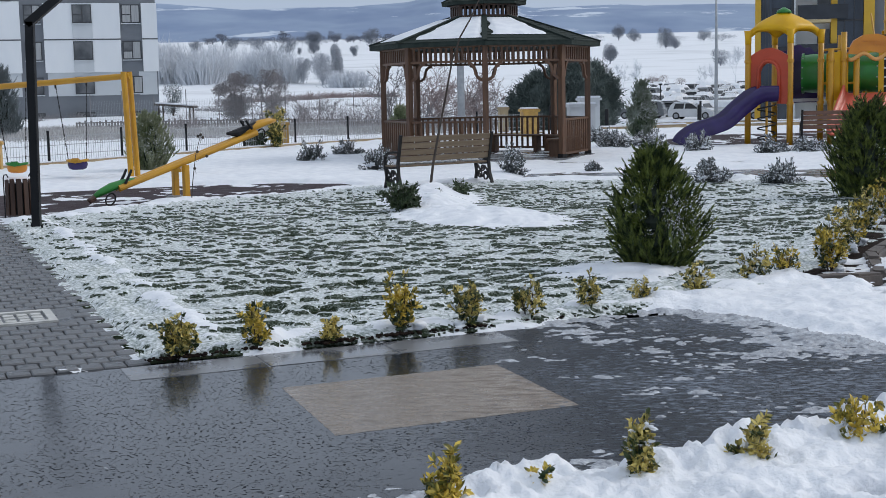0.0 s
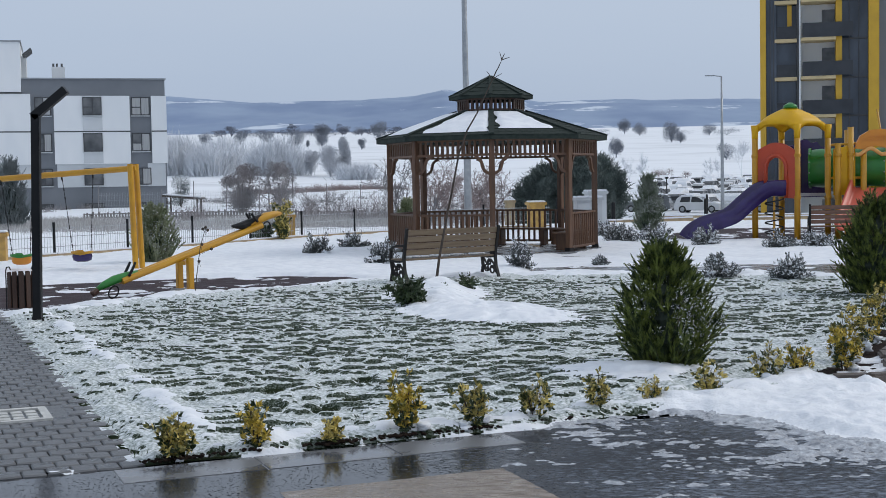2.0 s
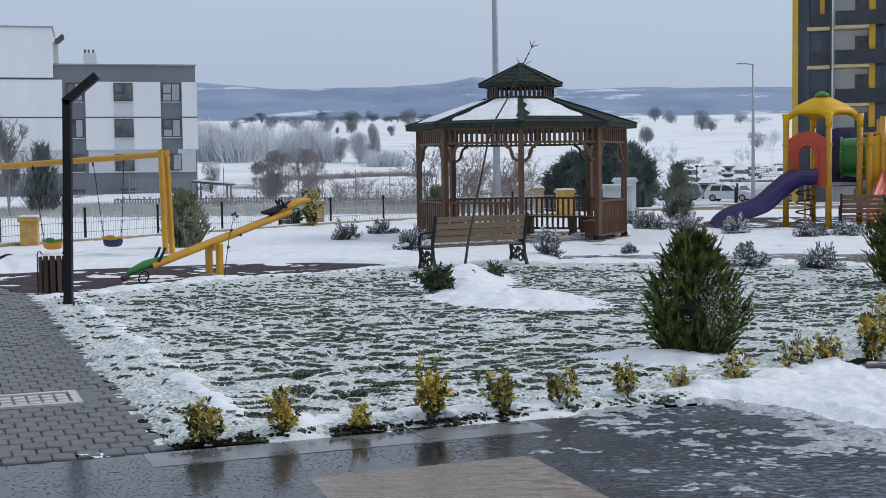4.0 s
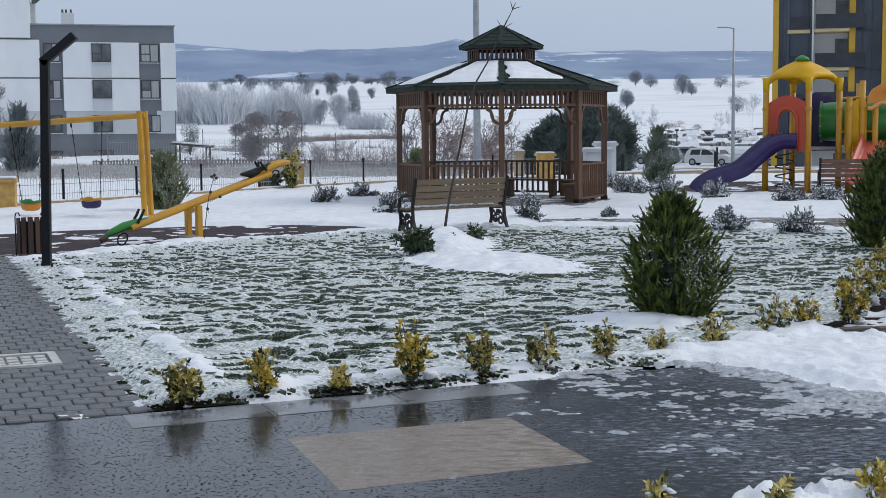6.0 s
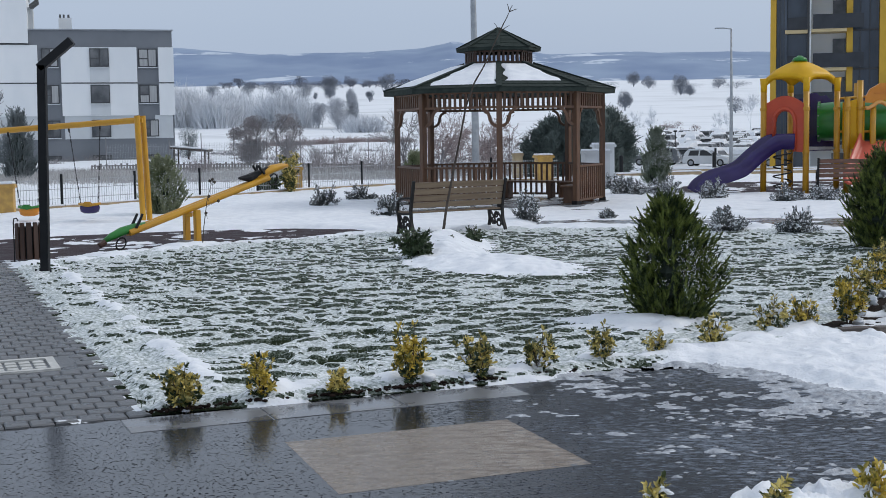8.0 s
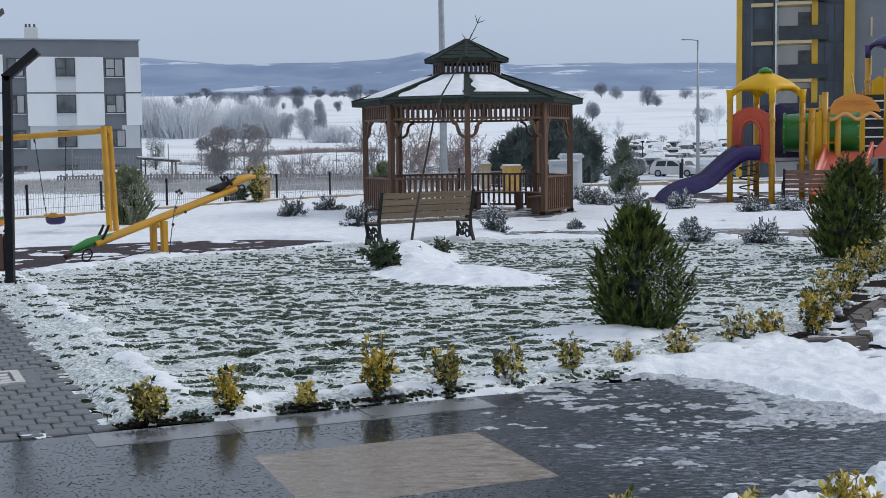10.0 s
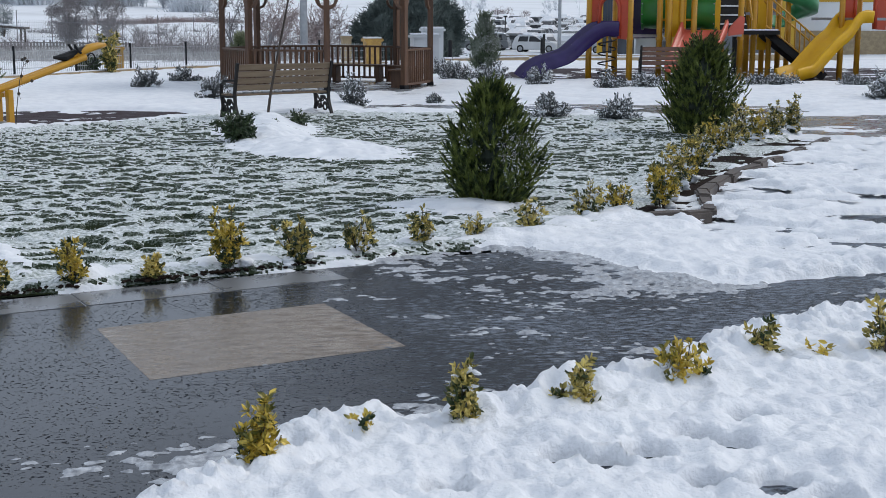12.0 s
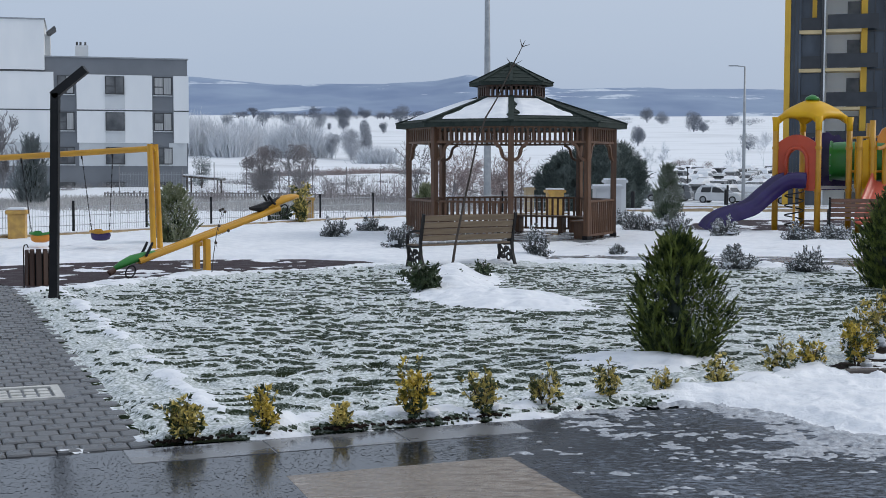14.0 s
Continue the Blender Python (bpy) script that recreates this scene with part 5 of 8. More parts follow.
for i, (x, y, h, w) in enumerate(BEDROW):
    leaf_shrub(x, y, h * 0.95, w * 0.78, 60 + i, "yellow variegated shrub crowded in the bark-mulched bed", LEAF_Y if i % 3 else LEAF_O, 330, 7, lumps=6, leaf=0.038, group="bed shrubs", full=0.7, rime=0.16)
NEAR = [(-0.01, 4.60, 0.30, 0.17, 190, LEAF_O, 4), (0.37, 4.90, 0.15, 0.14, 34, LEAF_O, 3), (0.78, 5.02, 0.30, 0.15, 210, LEAF_Y, 4), (1.31, 5.25, 0.23, 0.22, 150, LEAF_Y, 4),
        (1.83, 5.52, 0.24, 0.26, 150, LEAF_O, 4), (2.35, 5.92, 0.24, 0.17, 110, LEAF_Y, 3), (2.62, 5.86, 0.13, 0.16, 12, LEAF_O, 3), (2.95, 5.92, 0.34, 0.2, 150, LEAF_Y, 4)]
for i, (x, y, h, w, c, mt, st) in enumerate(NEAR):
    leaf_shrub(x, y, h * 1.08, w * 0.9, 90 + i, "young variegated shrub half buried in the snow bank", mt, c, st, z0=-0.04, lumps=4 if c > 60 else 1, group="bank shrubs", leaf=0.036, full=0.25, rime=0.10 if i > 1 else 0.0)

SPIKY = [(-2.75, 29.4, 0.42, 0.72), (-2.10, 32.2, 0.40, 0.68), (-1.14, 25.8, 0.46, 0.62), (1.41, 24.3, 0.42, 0.58), (4.45, 21.3, 0.40, 0.80), (5.45, 20.7, 0.36, 0.70),
         (7.35, 28.8, 0.42, 0.80), (8.2, 28.9, 0.38, 0.75), (4.85, 29.8, 0.48, 0.42), (4.5, 33.2, 0.5, 1.0), (5.4, 33.4, 0.55, 1.2), (6.1, 30.6, 0.5, 0.8), (4.5, 36.0, 0.5, 1.1),
         (11.05, 29.8, 0.32, 0.7), (11.7, 29.9, 0.32, 0.8), (13.4, 29.7, 0.35, 0.9), (11.9, 25.0, 0.55, 0.9), (0.2, 27.4, 0.22, 0.7), (3.0, 25.1, 0.12, 0.25)]
for i, (x, y, h, w) in enumerate(SPIKY):
    spiky_shrub(x, y, h * (1.3 if i < 4 else 1.05), w * (0.98 if i < 4 else 1.08), 120 + i, "low grey-green rounded bush frosted with snow", frost=0.14 if i < 4 else 0.26)
leaf_shrub(-0.45, 17.2, 0.40, 0.56, 151, "dark green glossy shrub beside the snow mound", LEAF_G, 460, 9, leaf=0.05, lumps=6)
leaf_shrub(-0.02, 18.3, 0.22, 0.30, 152, "dark green shrub buried in the snow mound", LEAF_G, 40, 5, leaf=0.05, lumps=7)
leaf_shrub(0.34, 18.9, 0.30, 0.32, 153, "dark green shrub behind the snow mound", LEAF_G, 130, 6, leaf=0.045, lumps=2)
# thin leaning young tree on the mound
sap = thing("sapling", "thin leaning bare sapling rising from the snow mound", "tree", at(-0.12, 20.0))
bm = bmesh.new()
SAP = [(0, 0, -0.05), (0.08, 0, 0.5), (0.18, 0.02, 1.0), (0.29, 0.03, 1.5), (0.40, 0.04, 2.05), (0.53, 0.05, 2.4), (0.68, 0.06, 2.65), (0.92, 0.08, 3.15), (1.07, 0.08, 3.45)]
tube(bm, SAP, [0.024, 0.020, 0.017, 0.015, 0.014, 0.013, 0.011, 0.008, 0.005], 7)
part("trunk", bm, BARK, sap)
for i, (k, dx, dz) in enumerate(((7, 0.15, 0.10), (7, -0.08, 0.14), (7, 0.12, 0.22), (8, 0.12, 0.04), (8, -0.03, 0.12), (8, 0.05, 0.10))):
    bm = bmesh.new()
    p = Vector(SAP[k])
    tube(bm, [p, p + Vector((dx * 0.5, 0.03, dz * 0.6)), p + Vector((dx, 0.02, dz))], [0.008, 0.006, 0.003], 5)
    part("twig", bm, BARK, sap)
conifer(at(-5.85, 27.2), 1.34, 0.42, 31, "loose green conifer dusted with snow behind the swing", CONIFER_LT, 120, snow=0.5, needle=0.10, waist=0.4, spire=0.10)
conifer(at(6.14, 39.2), 1.85, 0.38, 32, "slim snow-dusted conifer beyond the gazebo", CONIFER_FR, 110, snow=0.4, needle=0.08)
conifer(at(-0.95, 38.0), 1.25, 0.40, 33, "small green conifer behind the gazebo", CONIFER_LT, 90, snow=0.2, needle=0.10)
leaf_shrub(-5.02, 37.0, 0.62, 0.85, 34, "dark broad-leaved shrub by the fence", LEAF_G, 300, 8, leaf=0.085, lumps=3, group="fence shrubs")
leaf_shrub(-4.42, 37.0, 1.12, 0.50, 35, "upright yellow-green shrub before the stone pillar", LEAF_Y, 240, 7, leaf=0.10, lumps=1, group="fence shrubs", full=0.2)

# bark mulch bed and its edging stones
polygon("planting_bed", [(x, y) for x, y in BED], 0.004, SOIL, "dark bark-mulched planting bed", "planting bed", 0.06)
EDGE = [(3.06, 10.44), (3.36, 10.48), (3.62, 10.62), (3.74, 11.0), (3.84, 11.45), (3.97, 11.9), (4.25, 12.45), (4.6, 13.05), (4.95, 13.6), (5.3, 14.1), (5.65, 14.6), (6.05, 15.1), (6.45, 15.7), (6.85, 16.3), (7.15, 16.75), (7.5, 17.3)]
edging = tagged(new("bed_edging"), "worn grey-brown stone blocks edging the bed", "edging", kind="structure")
EDGE_M = mat("edging_stone", (0.12, 0.10, 0.088), (0.07, 0.058, 0.052), 5.0, 0.55, bump=0.5, bscale=40, each=0.6)
for (ax, ay), (bx, by) in zip(EDGE, EDGE[1:]):
    bm = bmesh.new()
    box(bm, (0, 0, 0.035), (math.hypot(bx - ax, by - ay) - 0.015, 0.13, 0.12), 0, 0.02)
    me = mesh_of(bm, "edging_block", EDGE_M)
    piece("edging_block", me, edging, Matrix.Translation(((ax + bx) / 2, (ay + by) / 2, random.uniform(-0.012, 0.012) - (0.035 if ay < 12 else 0.045))) @ Euler((random.uniform(-0.06, 0.06), random.uniform(-0.04, 0.04), math.atan2(by - ay, bx - ax) + random.uniform(-0.05, 0.05))).to_matrix().to_4x4())

# dark soil clods along the front of the lawn
def clods():
    rng = np.random.default_rng(5)
    bm = bmesh.new()
    spots = [((x - ORIGIN.x) * ALONG.x + (y - ORIGIN.y) * ALONG.y, (x - ORIGIN.x) * INTO.x + (y - ORIGIN.y) * INTO.y) for x, y, *_ in HEDGE[:9]]
    for _ in range(640):
        k = rng.integers(0, 9)
        u, v = spots[k][0] + rng.normal(scale=0.11), spots[k][1] - 0.05 + rng.normal(scale=0.022)
        x, y = uv(u, v)
        r = rng.uniform(0.007, 0.016)
        bmesh.ops.create_icosphere(bm, subdivisions=1, radius=r, matrix=Matrix.Translation((x, y, 0.022 + rng.uniform(0, 0.012))) @ Matrix.Rotation(rng.uniform(0, 6), 4, "Z") @ Matrix.Diagonal((1.3, 1, 0.7, 1)))
    tagged(part("soil_clods", bm, SOIL), "wet dark soil clods along the kerb", "soil", kind="stuff")


clods()

# ---------------------------------------------------------------- playground by the lawn
lamp = thing("garden_lamp", "matt black square lamp post with a slanted head", "lamp post", at(-4.98, 16.25) @ Matrix.Rotation(radians(1.3), 4, "Y"))
bm = bmesh.new()
box(bm, (0, 0, 1.27), (0.10, 0.10, 2.56), 0, 0.006)
part("post", bm, LAMPBLACK, lamp)
bm = bmesh.new()
box(bm, (0.17, 0, 2.68), (0.52, 0.10, 0.10), turn=Matrix.Rotation(radians(-40), 4, "Y"))
part("lamp_arm", bm, LAMPBLACK, lamp)
bm = bmesh.new()
box(bm, (0, 0, 0.012), (0.24, 0.24, 0.024), 0, 0.004)
part("base_plate", bm, LAMPBLACK, lamp)
for sx in (-1, 1):
    for sy in (-1, 1):
        bm = bmesh.new()
        tube(bm, [(0.09 * sx, 0.09 * sy, 0.02), (0.09 * sx, 0.09 * sy, 0.065)], 0.014, 6)
        part("bolt", bm, LAMPBLACK, lamp)

litter = thing("litter_bin", "dark brown slatted litter bin with black metal frame", "litter bin", at(-5.72, 18.0, 0, 18, 1.12))
bm = bmesh.new()
tube(bm, [(0, 0, 0.03), (0, 0, 0.42)], 0.125, 16)
part("liner", bm, IRON, litter)
for k in range(12):
    bm = bmesh.new()
    box(bm, (0, -0.155, 0.245), (0.062, 0.016, 0.43), 0, 0.004)
    me = mesh_of(bm, "slat", WOOD_DK)
    piece("slat", me, litter, Matrix.Rotation(2 * math.pi * k / 12, 4, "Z"))
for sx in (-1, 1):
    bm = bmesh.new()
    strip(bm, [(0.175 * sx, 0, 0.0), (0.175 * sx, 0, 0.48), (0.165 * sx, 0, 0.52), (0.135 * sx, 0, 0.525), (0.12 * sx, 0, 0.49)], 0.05, 0.014, (0, 1, 0))
    part("bracket", bm, IRON, litter)

YEL = YELLOW
swing = thing("swing_set", "yellow steel swing frame with two toddler seats", "swing")
TOP_R, TOP_L = Vector((-5.83, 25.3, 1.99)), Vector((-10.3, 25.7, 1.72))
bm = bmesh.new()
tube(bm, [TOP_L, TOP_R + Vector((0.05, 0, 0))], 0.058, 12)
part("top_beam", bm, YEL, swing)
for end, sgn in ((TOP_R, 1), (TOP_L, -1)):
    for dy, dx, tx in ((-0.10, 0.02, -0.045), (0.10, 0.10, 0.035)):
        bm = bmesh.new()
        top = end + Vector((tx, 0.06 * (1 if dy > 0 else -1), 0.08))
        tube(bm, [top, (end.x + dx, end.y + dy, -0.03)], 0.055, 12)
        part("leg", bm, YEL, swing)


def swing_seat(x, z, tone, shell, y):
    """A toddler bucket seat on two chains."""
    bm = bmesh.new()
    prof = [(0.0, 0.02), (0.09, 0.0), (0.155, 0.03), (0.175, 0.10), (0.165, 0.15)]
    ring = 14
    rows = []
    for r, zz in prof:
        rows.append([bm.verts.new((x + r * 1.12 * math.cos(2 * math.pi * i / ring), y + r * 0.85 * math.sin(2 * math.pi * i / ring), z + zz)) for i in range(ring)])
    for a, b in zip(rows, rows[1:]):
        for i in range(ring):
            bm.faces.new((a[i], a[(i + 1) % ring], b[(i + 1) % ring], b[i]))
    seat = part("seat", bm, shell, swing, "", True)
    bm = bmesh.new()
    ringp = [(x + 0.195 * math.cos(a), y + 0.15 * math.sin(a), z + 0.155 + 0.03 * abs(math.cos(a))) for a in np.linspace(0, 2 * math.pi, 17)]
    tube(bm, ringp, 0.026, 8, False)
    part("seat_rim", bm, tone, seat)
    bm = bmesh.new()
    box(bm, (x, y - 0.16, z + 0.19), (0.17, 0.05, 0.08), 0, 0.02)
    part("seat_knob", bm, tone, seat)
    for dx in (-0.17, 0.17):
        tx = x + dx * 1.75 - 0.05
        f = (tx - TOP_L.x) / (TOP_R.x - TOP_L.x)
        tz = TOP_L.z + f * (TOP_R.z - TOP_L.z) - 0.06
        bm = bmesh.new()
        a, b = Vector((x + dx, y, z + 0.17)), Vector((tx, y + 0.02, tz))
        n = 16
        for i in range(n):
            p, q = a.lerp(b, i / n), a.lerp(b, (i + 0.9) / n)
            off = Vector((0.006, 0, 0)) if i % 2 else Vector((0, 0.006, 0))
            tube(bm, [p - off, q - off], 0.006, 4)
            tube(bm, [p + off, q + off], 0.006, 4)
        part("chain", bm, IRON, swing)
        bm = bmesh.new()
        tube(bm, [(tx, y, tz + 0.05), (tx, y, tz - 0.06)], 0.018, 6)
        part("hanger", bm, IRON, swing)


swing_seat(-6.89, 0.22, YEL, PURPLE_P, 25.45)
swing_seat(-8.07, 0.18, GREEN_P, ORANGE_P, 25.5)

seesaw = thing("seesaw", "yellow steel seesaw with green crocodile-headed seat, tipped down", "seesaw")
LOW, HIGH = Vector((-4.76, 19.6, 0.25)), Vector((-2.90, 21.25, 0.99))
PIV = LOW.lerp(HIGH, 0.43)
acr = (HIGH - LOW).cross(Vector((0, 0, 1))).normalized()
for o in (-0.05, 0.05):
    bm = bmesh.new()
    tube(bm, [LOW + acr * o, HIGH + acr * o + Vector((0, 0, 0.0))], 0.05, 10)
    part("beam", bm, YEL, seesaw)
for o, dd in ((0.19, 0.0), (-0.17, 0.12)):
    bm = bmesh.new()
    p = PIV + acr * o
    box(bm, (p.x, p.y + dd, PIV.z / 2 - 0.02), (0.09, 0.09, PIV.z + 0.0), 40, 0.008)
    part("support", bm, YEL, seesaw)
    bm = bmesh.new()
    box(bm, (p.x, p.y + dd, 0.03), (0.24, 0.22, 0.06), 40, 0.02)
    part("footing", bm, CONCRETE, seesaw)
bm = bmesh.new()
box(bm, (PIV.x, PIV.y + 0.05, PIV.z - 0.10), (0.10, 0.36, 0.06), 0, 0.01)
part("cross_brace", bm, YEL, seesaw)
ahead_ = (HIGH - LOW).normalized()


def animal_seat(at_, way, body, name):
    """A moulded seat with a snout, a pair of grips and a ring handle."""
    bm = bmesh.new()
    pts = [at_ + way * s + Vector((0, 0, zz)) for s, zz in ((-0.42, 0.03), (-0.28, 0.06), (-0.1, 0.075), (0.12, 0.06), (0.30, 0.035))]
    tube(bm, pts, [0.03, 0.055, 0.068, 0.062, 0.05], 10)
    s = part(name, bm, body, seesaw, "", True)
    for o in (-0.08, 0.08):
        bm = bmesh.new()
        b = at_ + acr * o + way * 0.10 + Vector((0, 0, 0.09))
        tube(bm, [b - Vector((0, 0, 0.03)), b + Vector((0, 0, 0.06)) + way * 0.07, b + Vector((0, 0, 0.14)) + way * 0.12], [0.022, 0.022, 0.018], 7)
        part("grip", bm, LAMPBLACK, s)
    bm = bmesh.new()
    c = at_ - way * 0.12 + Vector((0, 0, -0.10))
    tube(bm, [c + (way * math.cos(a) + Vector((0, 0, 1)) * math.sin(a)) * 0.085 for a in np.linspace(0, 2 * math.pi, 15)], 0.012, 6, False)
    part("ring", bm, IRON, s)
    return s


low_seat = animal_seat(LOW + Vector((0, 0, -0.02)), ahead_, GREEN_P, "crocodile_seat")
bm = bmesh.new()
tip = LOW - ahead_ * 0.44 + Vector((0, 0, 0.0))
tube(bm, [tip + ahead_ * 0.05, tip - ahead_ * 0.03 + Vector((0, 0, -0.02)), tip - ahead_ * 0.06 + Vector((0, 0, 0.02))], [0.05, 0.045, 0.02], 8)
part("snout", bm, mat("dull_red_plastic", (0.10, 0.05, 0.035), (0.07, 0.04, 0.03), 3.0, 0.4, bump=0.04), low_seat)
high_seat = animal_seat(HIGH + Vector((0, 0, 0.03)), -ahead_, YEL, "animal_seat")
bm = bmesh.new()
tube(bm, [HIGH + ahead_ * 0.1 + Vector((0, 0, 0.12)), HIGH - ahead_ * 0.35 + Vector((0, 0, 0.10)), HIGH - ahead_ * 0.55 + Vector((0, 0, 0.16))], [0.05, 0.07, 0.02], 8)
part("saddle", bm, LAMPBLACK, high_seat)
# dead stalk standing by the seesaw
stalk = thing("weed_stalk", "dry dark weed stalk with seed heads", "plant", at(-3.62, 19.7))
bm = bmesh.new()
tube(bm, [(-0.06, 0, 0), (-0.03, 0, 0.3), (0.03, 0, 0.7), (0.12, 0, 1.02)], [0.008, 0.007, 0.006, 0.003], 5)
part("stem", bm, BARK, stalk)
for x, z in ((0.12, 1.02), (0.15, 0.98), (0.08, 1.0), (0.20, 0.70), (0.06, 0.77), (0.01, 0.52)):
    bm = bmesh.new()
    bmesh.ops.create_icosphere(bm, subdivisions=1, radius=0.026, matrix=Matrix.Translation((x, 0, z)))
    tube(bm, [(0.03 + 0.09 * max(0, z - 0.7) / 0.32, 0, z - 0.08), (x, 0, z)], 0.003, 4)
    part("seed_head", bm, BARK, stalk)

# ---------------------------------------------------------------- play tower
play = thing("play_tower", "large yellow play structure with purple, red and yellow slides", "play structure")


def pole(x, y, z0, z1, r=0.076, parent=None, material=None):
    bm = bmesh.new()
    tube(bm, [(x, y, z0), (x, y, z1)], r, 12)
    p = part("post", bm, material or YELLOW, parent or play, "", True)
    for z in np.arange(z0 + 1.1, z1 - 0.2, 1.05):
        bm = bmesh.new()
        tube(bm, [(x, y, z - 0.035), (x, y, z + 0.035)], r + 0.014, 12)
        part("collar", bm, material or YELLOW, p)
    return p


def chute(name, path, width, wall, material, thick=0.035):
    """A moulded slide: a trough swept along a path of (x, y, z), with raised rounded sides."""
    pts = [Vector(p) for p in path]
    sec = [(-width / 2 - 0.05, wall * 0.75), (-width / 2 - 0.03, wall), (-width / 2 + 0.02, wall * 0.96), (-width / 2 + 0.05, 0.05), (-width / 2 + 0.10, 0.0), (0, -0.01),
           (width / 2 - 0.10, 0.0), (width / 2 - 0.05, 0.05), (width / 2 - 0.02, wall * 0.96), (width / 2 + 0.03, wall), (width / 2 + 0.05, wall * 0.75),
           (width / 2 + 0.03, -thick), (0, -thick - 0.02), (-width / 2 - 0.03, -thick)]
    bm = bmesh.new()
    rings = []
    for i, p in enumerate(pts):
        d = (pts[min(i + 1, len(pts) - 1)] - pts[max(i - 1, 0)]).normalized()
        sd = d.cross(Vector((0, 0, 1))).normalized()
        up = sd.cross(d)
        rings.append([bm.verts.new(p + sd * a + up * b) for a, b in sec])
    n = len(sec)
    for a, b in zip(rings, rings[1:]):
        for k in range(n):
            bm.faces.new((a[k], a[(k + 1) % n], b[(k + 1) % n], b[k]))
    bm.faces.new(rings[0][::-1])
    bm.faces.new(rings[-1])
    bmesh.ops.recalc_face_normals(bm, faces=bm.faces)
    return part(name, bm, material, play, "", True)


def glide(points, n=26):
    """A smooth run through points."""
    pts = [Vector(p) for p in points]
    out = []
    for i in range(len(pts) - 1):
        p0, p1, p2, p3 = pts[max(i - 1, 0)], pts[i], pts[i + 1], pts[min(i + 2, len(pts) - 1)]
        for s in np.linspace(0, 1, n // (len(pts) - 1), endpoint=False):
            out.append(0.5 * (2 * p1 + (p2 - p0) * s + (2 * p0 - 5 * p1 + 4 * p2 - p3) * s * s + (3 * p1 - p0 - 3 * p2 + p3) * s ** 3))
    return out + [pts[-1]]


P1, P2, P3, P4 = Vector((7.93, 33.45, 0)), Vector((8.86, 32.95, 0)), Vector((9.78, 33.5, 0)), Vector((8.82, 34.3, 0))
for p in (P1, P2, P3, P4):
    pole(p.x, p.y, -0.02, 2.85)


def canopy(corners, z, rise, material, knob=None, thick=0.15, over=0.07):
    """A moulded dome on four posts: shallow crown, thick edge arched between the posts, corners running down into them."""
    q = [Vector(c) for c in corners]
    mid = (q[0] + q[1] + q[2] + q[3]) / 4
    q = [c + (c - mid).normalized() * over for c in q]
    bm = bmesh.new()
    n = 20

    def shell(drop, inset):
        rows = []
        for j in range(n + 1):
            row = []
            for i in range(n + 1):
                s, t = (2 * i / n - 1) * inset, (2 * j / n - 1) * inset
                # round the plan's corners
                k = 1 - 0.10 * (abs(s * t)) ** 3
                u, w = (s * k + 1) / 2, (t * k + 1) / 2
                p = q[0].lerp(q[1], u).lerp(q[3].lerp(q[2], u), w)
                m = min(1.0, (s ** 4 + t ** 4) ** 0.25)
                corner = abs(s * t) ** 4
                h = rise * (1 - 0.72 * m ** 1.2 - 0.08 * m ** 8) - 0.20 * rise * corner
                row.append(bm.verts.new((p.x, p.y, z + h - drop * (0.35 + 0.65 * m ** 3) - 0.10 * (drop > 0) * corner)))
            rows.append(row)
        for j in range(n):
            for i in range(n):
                f = (rows[j][i], rows[j][i + 1], rows[j + 1][i + 1], rows[j + 1][i])
                bm.faces.new(f if not drop else f[::-1])
        return rows

    top, low = shell(0.0, 1.0), shell(thick, 0.93)

    def loop(r):
        return r[0][:-1] + [row[-1] for row in r[:-1]] + r[-1][:0:-1] + [row[0] for row in r[:0:-1]]

    a, b = loop(top), loop(low)
    for i in range(len(a)):
        j = (i + 1) % len(a)
        bm.faces.new((a[i], a[j], b[j], b[i]))
    bmesh.ops.recalc_face_normals(bm, faces=bm.faces)
    c = part("canopy", bm, material, play, "", True)
    for p in corners:
        bm = bmesh.new()
        tube(bm, [(p[0], p[1], z - 0.30), (p[0], p[1], z - 0.12), (p[0], p[1], z + 0.04)], [0.078, 0.082, 0.10], 12)
        part("canopy_foot", bm, material, c, "", True)
    if knob:
        bm = bmesh.new()
        tube(bm, [(mid.x, mid.y, z + rise - 0.05), (mid.x, mid.y, z + rise + 0.02), (mid.x, mid.y, z + rise + 0.05), (mid.x, mid.y, z + rise + 0.085)], [0.19, 0.16, 0.10, 0.04], 14)
        part("finial", bm, knob, c, "green cap", True)
    return c


canopy([P1, P2, P3, P4], 2.86, 0.52, YELLOW_P, GREEN_P)


def deck(pts, z, material):
    bm = bmesh.new()
    a, b = [bm.verts.new((x, y, z)) for x, y in pts], [bm.verts.new((x, y, z - 0.07)) for x, y in pts]
    bm.faces.new(a)
    bm.faces.new(b[::-1])
    for i in range(len(a)):
        bm.faces.new((a[i], b[i], b[(i + 1) % len(a)], a[(i + 1) % len(a)]))
    bmesh.ops.recalc_face_normals(bm, faces=bm.faces)
    part("deck", bm, STEEL, play)


deck([(p.x, p.y) for p in (P1, P2, P3, P4)], 1.18, STEEL)


